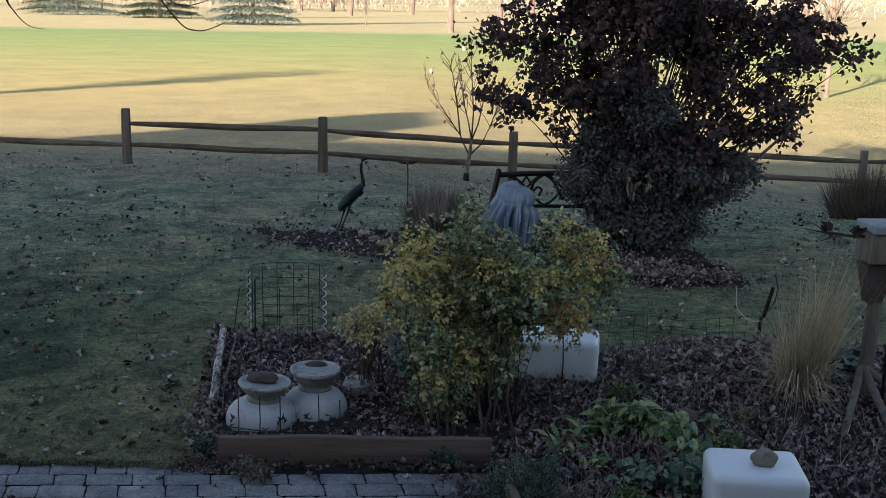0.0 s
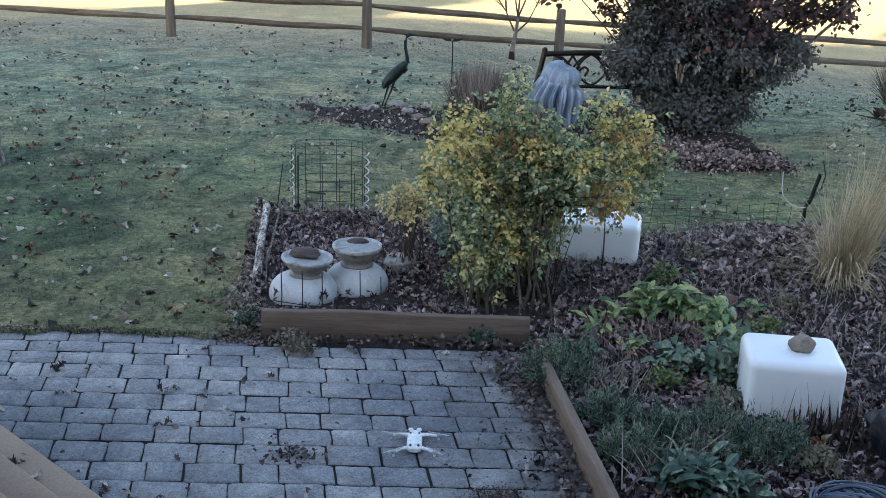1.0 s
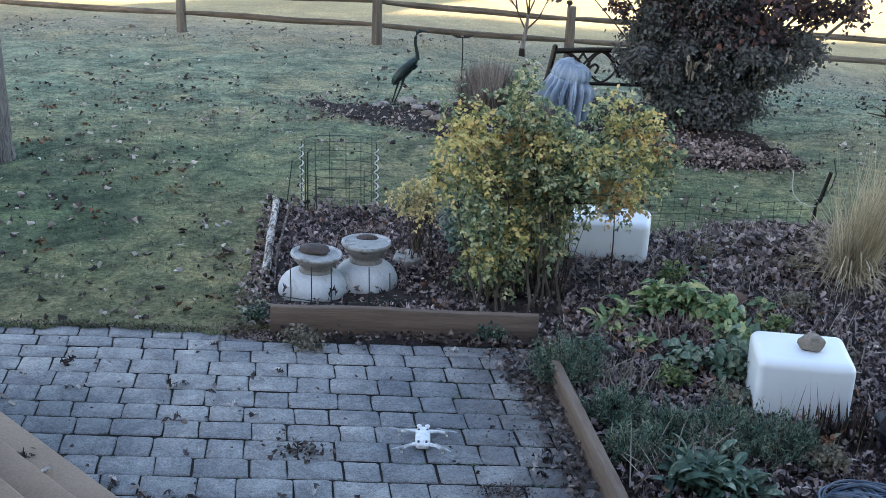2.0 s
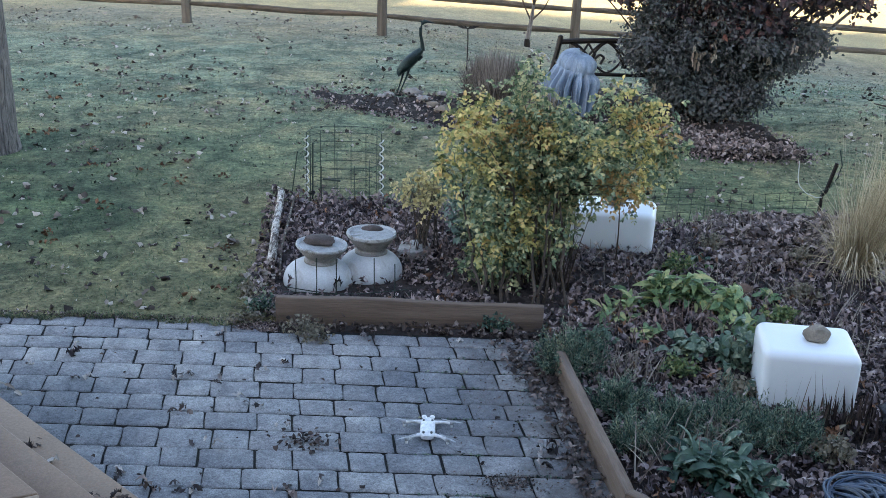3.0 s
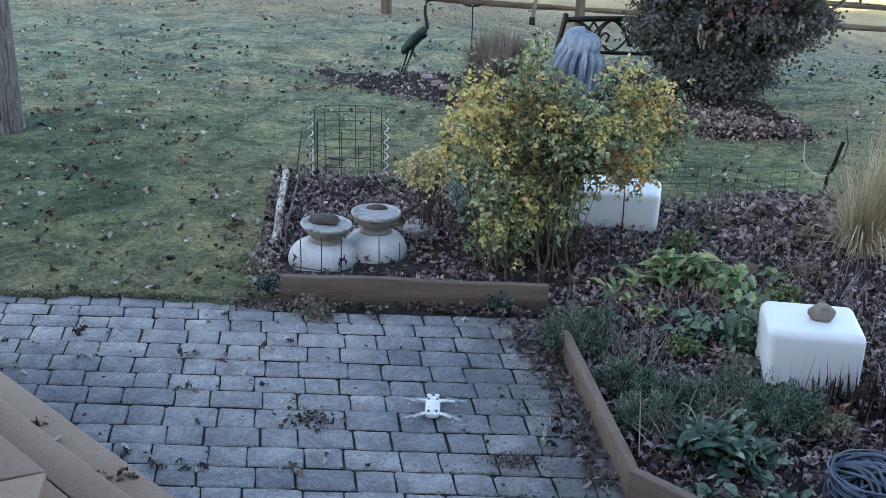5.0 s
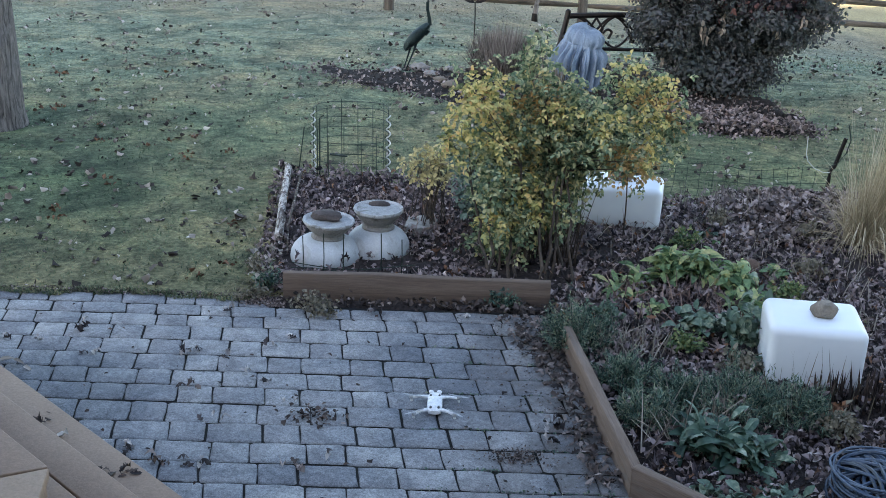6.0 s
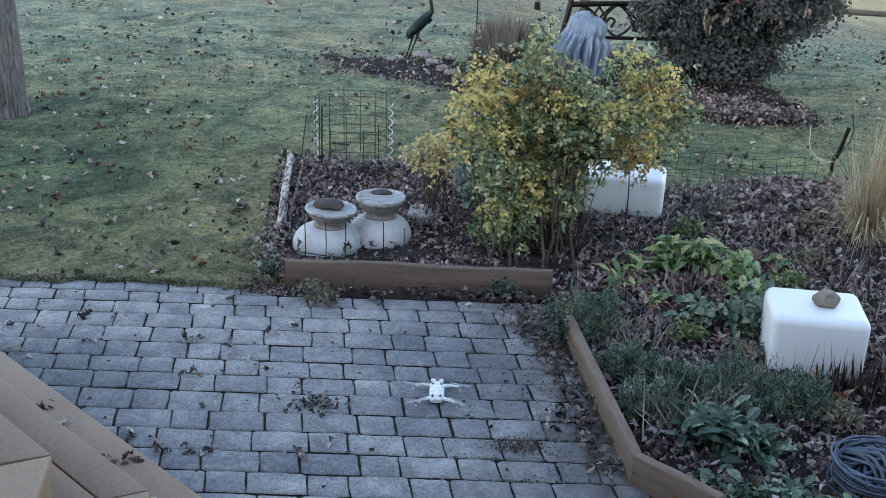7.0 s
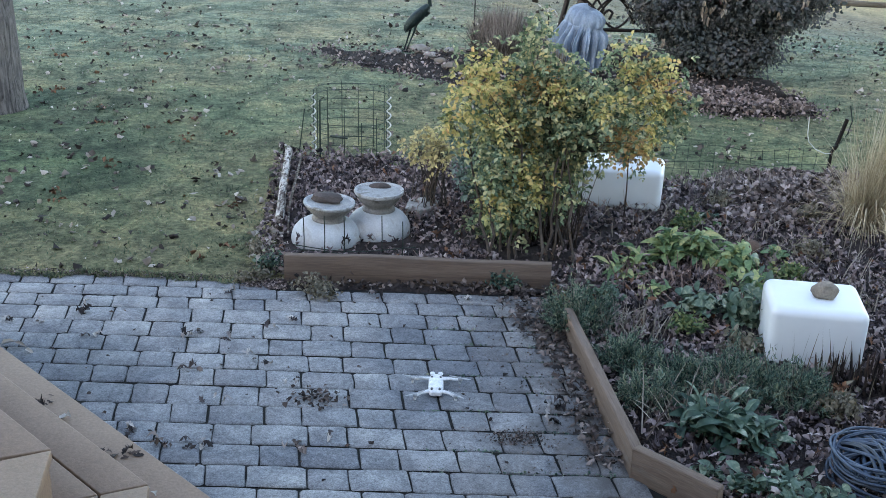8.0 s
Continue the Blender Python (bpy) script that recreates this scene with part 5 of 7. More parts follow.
rosette("leafy_clump", "dull green leafy plant in the leaf litter", (1.75, 5.6, 0.02), 40, 0.07, EACH_GREENLEAF, 0.5, 1.0)
rosette("leafy_clump", "dull green leafy plant in the leaf litter", (1.5, 6.2, 0.02), 40, 0.07, EACH_DEEPLEAF, 0.5, 1.0)
rosette("leafy_clump", "pale green leafy plant at the foot of the post", (2.85, 6.6, 0.02), 45, 0.2, EACH_BLUESPRUCE, 0.5, 0.9)


def weed(name, label, c, r, h, n, size, mat):
    ob = group_at(name, label, "weed", (0, 0, 0))
    cc = clumps([((c[0], c[1], h * 0.6), (r, r * 0.8, h * 0.45), n)])
    st, _ = twiggy([(c[0], c[1], -0.01)], cc, 0.002, 0.05, 1, 0.3, 4)
    stems_of("stem", st, GREYTWIG, ob)
    part("foliage", leaf_clumps("foliage", cc, 14, 0.016, size, mat, 0.6), mat, ob)


weed("patio_weed", "dry grey green weed growing between the pavers", (-0.71, 5.0), 0.09, 0.1, 16, 0.018, GREYWEED)
weed("patio_weed", "dry grey green weed growing between the pavers", (-0.62, 4.95), 0.07, 0.05, 10, 0.02, GREYWEED)
weed("board_weed", "small green weed at the end of the edging board", (0.27, 5.13), 0.07, 0.08, 12, 0.022, FEATHER)
weed("edge_weed", "dark green tuft at the corner of the bed", (-0.96, 5.27), 0.07, 0.1, 18, 0.02, FEATHER)
weed("edge_weed", "dark green tuft at the corner of the bed", (-1.04, 5.17), 0.09, 0.04, 16, 0.02, GREYWEED)
weed("edge_weed", "dark green tuft at the corner of the bed", (-1.04, 5.5), 0.08, 0.07, 18, 0.02, GREYWEED)


for wx, wy, wm in ((1.72, 5.25, GREENLEAF), (1.95, 5.62, GREYWEED), (1.08, 4.62, GREENLEAF), (1.62, 6.38, GREYWEED), (1.32, 6.02, GREENLEAF), (2.1, 6.2, GREYWEED), (0.74, 4.95, DEEPLEAF), (1.9, 4.9, GREENLEAF), (1.3, 4.42, GREYWEED), (1.55, 3.88, GREYWEED)):
    weed("bed_weed", "small scruffy weed growing in the leaf litter", (wx, wy), 0.09, 0.13, 20, 0.024, wm)


weed("bed_weed", "reddish withered weed beside a white block", (1.58, 4.0), 0.06, 0.12, 8, 0.022, RUSTLITTER)


def feather_mound(label, c, r, h, n):
    """A lacy herb: sprigs of uneven height, each set with tiny needles and leaves."""
    n = 2 * n
    m = n // 30
    a, q = rng.uniform(0, 6.283, m), np.sqrt(rng.uniform(0, 1, m)) * rng.uniform(0.8, 1.25, m)
    lump = 0.75 + 0.95 * np.array([noise.noise((c[0] * 7 + 3 * math.cos(t) * u, c[1] * 7 + 3 * math.sin(t) * u, 2.0)) for t, u in zip(a, q)])
    top = np.stack([c[0] + r * q * np.cos(a), c[1] + r * q * np.sin(a), c[2] + h * np.sqrt(np.maximum(0.05, 1.3 - q ** 2)) * lump * rng.uniform(0.6, 1.15, m)], 1)
    low = np.stack([c[0] + 0.5 * r * q * np.cos(a), c[1] + 0.5 * r * q * np.sin(a), np.full(m, c[2])], 1)
    k = rng.integers(0, m, n)
    u = rng.uniform(0.35, 1.05, (n, 1))
    p = low[k] + (top[k] - low[k]) * u + rng.normal(0, 0.006, (n, 3))
    d = unit(top[k] - low[k]) * 0.7 + rng.normal(0, 0.55, (n, 3))
    ob = group_at("feathery_herb", label, "herb", (0, 0, 0), "feathery herbs")
    part("foliage", blade_mesh("foliage", p, p + unit(d) * 0.019 * rng.uniform(0.5, 1.5, (n, 1)), 0.0042, 0.002, 2), FEATHER, ob)
    part("stalk", blade_mesh("stalk", low, top, 0.003, 0.01, 3), GREYTWIG, ob)
    return ob


feather_mound("feathery dark green herb spilling over the board", (0.6, 4.68, 0.02), 0.18, 0.18, 3000)
feather_mound("feathery dark green herb behind the board", (0.76, 4.3, 0.02), 0.16, 0.12, 2000)
feather_mound("feathery dark green herb behind the board", (0.82, 3.98, 0.02), 0.15, 0.13, 1900)
feather_mound("feathery dark green herb before the white block", (1.2, 4.1, 0.02), 0.22, 0.14, 3000)
feather_mound("feathery dark green herb before the white block", (1.42, 4.02, 0.02), 0.18, 0.15, 2600)
feather_mound("feathery grey green herb in the bed", (0.98, 4.15, 0.02), 0.14, 0.12, 2200)


def stems(name, label, c, r, h, n, mat, width, lean=0.3):
    x, y = c[0] + rng.uniform(-r, r, n), c[1] + rng.uniform(-r, r, n) * 0.6
    b0 = np.stack([x, y, np.full(n, 0.01)], 1)
    t0 = b0 + np.stack([rng.normal(0, lean, n) * h, rng.normal(0, lean, n) * h, h * rng.uniform(0.5, 1.1, n)], 1)
    return whole(name, blade_mesh(name, b0, t0, width, 0.01, 3), mat, label, "dry stems", kind="stuff")


stems("cut_stems", "dark cut stems before a white block", (1.7, 4.18), 0.15, 0.16, 64, DARKLEAF, 0.014, 0.15)
stems("dry_stems", "dry grey flower stems before a white block", (1.52, 4.12), 0.2, 0.26, 26, DARKTWIG, 0.005, 0.12)
stems("dry_stems", "dry tan stems in the herb bed", (0.95, 3.85), 0.2, 0.2, 70, GREYTWIG, 0.006, 0.35)
stems("dry_stems", "dry tan stems in the herb bed", (0.85, 4.62), 0.16, 0.16, 90, GREYTWIG, 0.006, 0.35)
stems("cut_stems", "pale cut stalks standing in the herbs", (1.1, 4.0), 0.1, 0.13, 16, GREYTWIG, 0.012, 0.15)
stems("dry_stems", "dry tan stems among the green clumps", (1.2, 5.15), 0.4, 0.13, 150, DRYTWIG, 0.007, 0.5)
stems("dry_stems", "pale dry stalks by the wire mesh", (1.75, 6.7), 0.3, 0.2, 60, GREYTWIG, 0.006, 0.15)
stems("dry_stems", "dry stems scattered over the bed", (1.6, 6.0), 0.8, 0.14, 260, GREYTWIG, 0.005, 0.5)
stems("dry_stems", "dry stems scattered over the bed", (2.2, 5.2), 0.6, 0.14, 200, GREYTWIG, 0.006, 0.6)
stems("dry_stems", "dry stems round the urns and small shrub", (0.0, 6.2), 0.6, 0.15, 120, DRYTWIG, 0.005, 0.4)
stems("dry_stems", "dry stems at the foot of the island tree", (2.3, 9.3), 0.5, 0.13, 45, DRYTWIG, 0.005, 0.4)
whole("tall_stalk", Shape().tube([(1.0, 6.15, 0.0), (1.005, 6.16, 0.2), (1.0, 6.17, 0.42)], [0.005, 0.0045, 0.003], 6), TWIG, "single dry upright stalk in the bed", "stalk")
whole("bent_twig", Shape().tube([(0.735, 3.55, 0.1), (0.8, 3.64, 0.15), (0.855, 3.72, 0.17)], [0.003, 0.003, 0.002], 6), TWIG, "bent brown twig leaning on the board", "twig")

# ---- wire mesh, leaning stake, hooks ----
wm = group_at("wire_mesh_panel", "low green wire mesh fence along the back of the bed", "wire fence", (0, 0, 0))


def mesh_line(x, hz):
    """Sagging, kicked-about wire mesh: a point at x along the panel and hz up it."""
    lean = 0.05 * math.sin(x * 5.3) + 0.03 * math.sin(x * 11)
    top = 0.2 - 0.06 * (x - 1.95) ** 2 + 0.016 * math.sin(x * 8.5)
    return (x + lean * hz * 2 + 0.01 * noise.noise((x * 9, hz * 20, 3)), 7.2 - 0.06 * math.sin((x - 1.35) * 2.5) + lean * hz, hz / 0.19 * top + 0.008 * noise.noise((x * 6, hz * 30, 1)))


for x in np.linspace(1.3, 2.5, 15):
    part("wire", Shape().tube([mesh_line(x, q) for q in (-0.02, 0.05, 0.1, 0.15, 0.195)], 0.0018, 5), GREENWIRE, wm)
for hz in (0.03, 0.08, 0.13, 0.185):
    part("wire", Shape().tube([mesh_line(x, hz) for x in np.linspace(1.3, 2.5, 26)], 0.0018, 5), GREENWIRE, wm)
whole("black_stake", Shape().tube([(2.525, 7.2, -0.02), (2.528, 7.2, 0.17), (2.55, 7.2, 0.195), (2.6, 7.2, 0.4)], [0.012, 0.012, 0.014, 0.014], 8), IRON, "black leaning metal stake at the end of the mesh", "garden stake")
whole("curved_hook", Shape().tube([(2.33, 7.15, 0.42), (2.335, 7.15, 0.3), (2.35, 7.15, 0.25), (2.4, 7.15, 0.2), (2.47, 7.15, 0.17), (2.52, 7.18, 0.165)], 0.003, 6), PALEWIRE, "thin curved wire hook tied to the black stake", "garden hook")
whole("curved_hook", Shape().tube([(2.511, 7.19, 0.199), (2.568, 7.19, 0.229), (2.613, 7.19, 0.297), (2.631, 7.19, 0.388), (2.603, 7.19, 0.491)], 0.004, 6), GREENWIRE, "thin dark wire hook curling up beside the black stake", "garden hook")

# ---- coiled hose and bag ----
hose = group_at("coiled_hose", "tangled coil of blue grey garden hose on the bed", "hose", (0, 0, 0))
for k in range(15):
    rr = 0.188 - 0.011 * (k % 4) + rng.normal(0, 0.008)
    zz = 0.015 + 0.0095 * k
    ph, tx, ty = rng.uniform(0, 6.28), rng.normal(0, 0.08), rng.normal(0, 0.08)
    part("loop", Shape().tube([(1.575 + rr * math.cos(t), 3.445 + rr * math.sin(t), zz + rr * (tx * math.cos(t) + ty * math.sin(t)) + 0.008 * math.sin(3 * t + ph)) for t in np.linspace(0, 6.283, 36, endpoint=False)], 0.0052, 6, True), HOSE, hose)
for k in range(34):
    a = rng.uniform(0, 6.283)
    b2 = a + rng.uniform(1.6, 3.6)
    p, q = np.array([math.cos(a), math.sin(a)]) * 0.17, np.array([math.cos(b2), math.sin(b2)]) * 0.17
    pts = []
    for u in np.linspace(0, 1, 9):
        m = p * (1 - u) + q * u
        bow = math.sin(math.pi * u)
        pts.append((1.575 + m[0] + 0.03 * bow * math.sin(k), 3.445 + m[1] + 0.03 * bow * math.cos(k), 0.11 + 0.055 * bow * (0.5 + 0.5 * math.sin(k * 1.7))))
    part("strand", Shape().tube(pts, 0.0068, 6), HOSE, hose)
bag = Shape().blob((1.98, 3.98, 0.13), (0.17, 0.22, 0.15), 21, 0.35, 16, 24)
whole("black_bag", bag, BAG, "crumpled black plastic bag on the bed", "bag")

# ---- feeder post ----
fd = group_at("feeder_post", "weathered grey wooden feeder post with a tray and braced foot", "bird feeder", (2.775, 6.1, 0.0))
part("post", bevelled("post", Shape().box((0.012, 0, 0.42), (0.066, 0.066, 0.9), Matrix.Rotation(radians(2.5), 4, "Y")), POSTWOOD, 0.006, 2), POSTWOOD, fd)
part("bracket", Shape().add([(-0.025, -0.04, 0.6), (0.055, -0.04, 0.6), (0.055, 0.04, 0.6), (-0.025, 0.04, 0.6), (-0.065, -0.08, 0.83), (0.12, -0.08, 0.83), (0.12, 0.08, 0.83), (-0.065, 0.08, 0.83)],
     [(0, 3, 2, 1), (4, 5, 6, 7), (0, 1, 5, 4), (1, 2, 6, 5), (2, 3, 7, 6), (3, 0, 4, 7)]), DARKSTONE, fd, "dark flared bracket", False)
part("box", bevelled("box", Shape().box((0.06, 0, 0.93), (0.25, 0.22, 0.17)), POSTWOOD, 0.006, 2), POSTWOOD, fd)
part("roof", bevelled("roof", Shape().box((0.07, 0, 1.045), (0.27, 0.26, 0.05)), SLATE, 0.008, 2), SLATE, fd, "pale blue grey slate cap")
for fx, fy in ((-0.34, -0.62), (-0.1, -0.74), (0.26, -0.5), (0.2, 0.35)):
    part("foot", Shape().tube([(fx * 0.05, fy * 0.05, 0.2), (fx * 0.4, fy * 0.4, 0.13), (fx, fy, 0.03)], [0.026, 0.024, 0.018], 7), POSTWOOD, fd)
br = Shape().tube([(-0.05, 0, 0.985), (-0.15, 0, 0.99), (-0.25, 0, 1.005), (-0.34, 0, 1.015), (-0.42, 0, 1.03)], [0.011, 0.009, 0.008, 0.005, 0.003], 6)
br.tube([(-0.2, 0, 0.997), (-0.27, -0.03, 0.985), (-0.33, -0.03, 0.965)], [0.005, 0.004, 0.002], 5).tube([(-0.3, 0, 1.01), (-0.34, 0.02, 1.045), (-0.4, 0.02, 1.07)], [0.005, 0.003, 0.002], 5).tube([(-0.12, 0, 0.99), (-0.16, 0.02, 1.03)], [0.004, 0.002], 5)
part("perch_branch", br, TWIG, fd, "dark forked branch fixed as a perch")
# curled leaf shapes stand in for two dark bird-like figures on the perch
for px0, pz0 in ((-0.29, 1.05), (-0.12, 1.03)):
    part("curled_leaf", leaf_mesh("curled_leaf", np.array([[px0, -0.01, pz0 - 0.03]] * 4) + rng.normal(0, 0.008, (4, 3)), rng.normal(0, 0.45, (4, 3)) + np.array([0, 0, 0.9]), rng.normal(0, 0.4, (4, 3)) + np.array([0, -1.0, 0.1]), rng.uniform(0.05, 0.085, 4), 0.04, 0.5, 0.3, 0.08), DARKLEAF, fd, "dark bird-like figure made of curled leaf shapes on the branch")
whole("crook_hook", Shape().tube([(2.82, 5.9, 0.0), (2.82, 5.9, 0.42), (2.83, 5.9, 0.52), (2.87, 5.9, 0.57), (2.92, 5.9, 0.56)], 0.011, 8), IRON, "black iron crook standing beside the post", "garden hook")

# ---- heron, bench, covered thing, island stones ----
hz = 0.0
h = Shape()
hx, hy = -0.55, 10.95
h.blob((-0.428, hy, 0.345), (0.13, 0.066, 0.078), 2, 0.12, 12, 16)
for i in range(len(h.v)):
    x, y, z = h.v[i]
    h.v[i] = (x, y, z + (x + 0.428) * 0.85)
h.tube([(-0.36, hy, 0.385), (-0.32, hy, 0.415), (-0.302, hy, 0.46), (-0.308, hy, 0.53), (-0.326, hy, 0.61), (-0.326, hy, 0.68), (-0.312, hy, 0.722), (-0.288, hy, 0.742), (-0.262, hy, 0.738)], [0.045, 0.034, 0.024, 0.018, 0.016, 0.016, 0.018, 0.021, 0.014], 9)
h.tube([(-0.268, hy, 0.74), (-0.23, hy, 0.736), (-0.188, hy, 0.728)], [0.012, 0.008, 0.002], 7)
h.tube([(-0.312, hy, 0.745), (-0.35, hy, 0.735)], [0.008, 0.002], 5)
for k in range(5):
    h.tube([(-0.47, hy - 0.03 + 0.015 * k, 0.32 - 0.01 * k), (-0.52, hy - 0.035 + 0.017 * k, 0.25), (-0.54 + 0.012 * k, hy - 0.03 + 0.015 * k, 0.19 + 0.006 * k)], [0.026, 0.02, 0.004], 6)
for pts in ([(-0.43, hy - 0.02, 0.29), (-0.455, hy - 0.02, 0.2), (-0.5, hy - 0.02, 0.09), (-0.535, hy - 0.02, 0.0)], [(-0.485, hy + 0.02, 0.26), (-0.5, hy + 0.02, 0.19), (-0.53, hy + 0.02, 0.09), (-0.56, hy + 0.02, 0.0)]):
    h.tube(pts, [0.018, 0.010, 0.007, 0.007], 7)
    x0, y0, _ = pts[-1]
    for dx, dy in ((0.055, -0.03), (0.06, 0.015), (-0.03, 0.0)):
        h.tube([(x0, y0, 0.008), (x0 + dx, y0 + dy, 0.004)], [0.008, 0.003], 5)
whole("heron_statue", h, BRONZE, "dark green metal heron statue standing in the mulch", "statue")
for i, (x, y, sx, sy, sz2) in enumerate([(-0.63, 10.88, 0.06, 0.045, 0.03), (-0.4, 11.0, 0.10, 0.06, 0.045), (-0.08, 10.22, 0.085, 0.06, 0.04), (-0.28, 10.75, 0.07, 0.06, 0.03), (-0.7, 10.83, 0.04, 0.035, 0.02), (-0.18, 10.5, 0.06, 0.05, 0.03), (-0.1, 11.0, 0.05, 0.04, 0.03)]):
    whole("island_stone", Shape().blob((x, y, sz2 * 0.6), (sx, sy, sz2), 30 + i, 0.3), PALESTONE if i % 3 != 2 else TANSTONE, "pale fieldstone at the heron's feet in the mulch", "stone", "island bed stones")

cv = Shape()
prof = [(0.165, 0.0), (0.174, 0.08), (0.184, 0.15), (0.197, 0.22), (0.209, 0.285), (0.207, 0.32), (0.2, 0.36), (0.188, 0.4), (0.181, 0.43), (0.175, 0.448), (0.172, 0.456), (0.175, 0.464), (0.178, 0.48), (0.178, 0.505), (0.17, 0.533), (0.152, 0.563), (0.12, 0.588), (0.07, 0.603), (0.000, 0.608)]
N = 240
for r, z in prof:
    for k in range(N):
        t = 2 * math.pi * k / N
        wave = math.sin(17 * t + 1.6 * math.sin(3 * t + 0.7) + 2.2 * z * math.sin(2 * t + 1))
        fine = math.sin(39 * t + 2.0 * math.sin(4 * t) + 3 * z)
        deep = float(0.25 * (1 - sstep(0.34, 0.46, z)) + 0.03)
        fold = abs(wave) ** 0.6 * math.copysign(1, wave)
        rr = r * (1 + deep * fold + 0.3 * deep * fine + 0.05 * math.cos(t - 3.3) * (z < 0.45) + 0.07 * noise.noise((2.5 * math.cos(t), 2.5 * math.sin(t), z * 9)) + (0.03 * math.sin(5 * t + 40 * z) if z > 0.46 else 0))
        cv.v.append((1.115 + 0.065 * float(sstep(0.25, 0.6, z)) + rr * math.cos(t), 10.34 + rr * math.sin(t), -0.02 + z - 0.035 * math.cos(t + 0.4) * float(sstep(0.36, 0.45, z)) + 0.02 * (z < 0.01) * wave))
for i in range(len(prof) - 1):
    for k in range(N):
        cv.f.append((i * N + k, i * N + (k + 1) % N, (i + 1) * N + (k + 1) % N, (i + 1) * N + k))
whole("cloth_covered_pot", cv, FABRIC, "garden pot wrapped in a pleated grey blue frost cloth", "covered pot")

bz = -0.06
bench = group_at("garden_bench", "black iron garden bench with a curved lattice back", "bench", (0, 0, 0))
bx0, bx1, by = 1.07, 2.3, 11.05
for x in (bx0, bx1):
    part("back_post", Shape().tube([(x - 0.17, by - 0.14, bz), (x - 0.09, by - 0.05, bz + 0.3), (x - 0.03, by + 0.03, bz + 0.52), (x, by + 0.06, bz + 0.65), (x, by + 0.063, bz + 0.675), (x, by + 0.064, bz + 0.688)], [0.024, 0.027, 0.027, 0.03, 0.027, 0.01], 8), IRON, bench)
    part("front_leg", Shape().tube([(x - 0.03, by - 0.48, bz), (x - 0.02, by - 0.44, bz + 0.3), (x - 0.02, by - 0.44, bz + 0.4)], 0.02, 8), IRON, bench)
    part("armrest", Shape().tube([(x - 0.02, by - 0.46, bz + 0.4), (x - 0.02, by - 0.2, bz + 0.42), (x - 0.04, by + 0.0, bz + 0.44)], 0.02, 8), IRON, bench)


def back(u, w):
    return (bx0 + (bx1 - bx0) * u, by + 0.06 - 0.1 * (1 - w), bz + 0.32 + w * (0.3 + 0.025 * math.sin(math.pi * u)))


def back_curve(name, pts, r):
    pts = [(a + (c - a) * t + bow * math.sin(math.pi * t) * (0.0 if a != c else 1.0), b2 + (d - b2) * t + bow * math.sin(math.pi * t)) for a, b2, c, d, bow in pts for t in np.linspace(0, 1, 9)]
    part(name, Shape().tube([back(min(1, max(0, p)), min(1, max(0, q))) for p, q in pts], r, 6), IRON, bench)


part("top_rail", Shape().tube([back(u, 1) for u in np.linspace(0, 1, 15)], 0.028, 8), IRON, bench)
part("low_rail", Shape().tube([back(u, 0) for u in np.linspace(0, 1, 7)], 0.018, 8), IRON, bench)
for k in range(3):
    m0 = 0.06 + 0.3 * k
    for s0 in (0.0, 0.34):
        back_curve("scroll", [(m0 + s0, 0.02, m0 + 0.17, 0.55, -0.1), (m0 + 0.17, 0.55, m0 + 0.34 - s0, 0.98, 0.1)], 0.012)
        back_curve("scroll", [(m0 + s0, 0.98, m0 + 0.17, 0.32, 0.14)], 0.012)
    back_curve("diamond", [(m0 + 0.17, 0.92, m0 + 0.115, 0.6, 0.0), (m0 + 0.115, 0.6, m0 + 0.17, 0.2, 0.0), (m0 + 0.17, 0.2, m0 + 0.225, 0.6, 0.0), (m0 + 0.225, 0.6, m0 + 0.17, 0.92, 0.0)], 0.012)
    back_curve("leaf_curl", [(m0 + 0.225, 0.45, m0 + 0.3, 0.5, 0.1), (m0 + 0.3, 0.5, m0 + 0.27, 0.3, 0.0)], 0.013)
for k in range(6):
    part("seat_slat", Shape().box(((bx0 + bx1) / 2, by - 0.08 - 0.07 * k, bz + 0.1), (bx1 - bx0, 0.05, 0.018)), BENCHSLAT, bench, smooth=False)

rosette("leafy_clump", "pale green weed among the dry mounds of the island bed", (0.72, 9.95, 0.02), 70, 0.15, EACH_GREENLEAF, 0.3, 3.0)
hook = group_at("garden_hook", "thin dark garden hook with a pale curved tip beside the bench", "garden hook", (0, 0, 0))
part("stem", Shape().tube([(0.9, 11.05, -0.03), (0.885, 11.05, 0.25), (0.87, 11.05, 0.42)], 0.006, 6), IRON, hook)
part("tip", Shape().tube([(0.87, 11.05, 0.415), (0.865, 11.05, 0.44), (0.885, 11.05, 0.455), (0.93, 11.05, 0.43), (0.965, 11.05, 0.388)], [0.006, 0.008, 0.009, 0.009, 0.006], 8), PALEWIRE, hook, "pale curved tip")
ds = Shape().tube([(0.15, 11.9, -0.02), (0.155, 11.9, 0.4), (0.15, 11.9, 0.56)], 0.007, 6)
for a, ln in ((28, 0.14), (152, 0.14), (55, 0.08), (125, 0.08)):
    c0, s0 = math.cos(radians(a)) * ln, math.sin(radians(a)) * ln * 0.5
    ds.add([(0.15, 11.9, 0.545), (0.15 + c0 * 0.5 - 0.004, 11.905, 0.545 + s0 * 0.5 + 0.018), (0.15 + c0, 11.9, 0.545 + s0), (0.15 + c0 * 0.5, 11.895, 0.545 + s0 * 0.5 - 0.012)], [(0, 1, 2, 3)])
whole("winged_stake", ds, IRON, "dark metal garden stake topped with small wings", "garden stake")

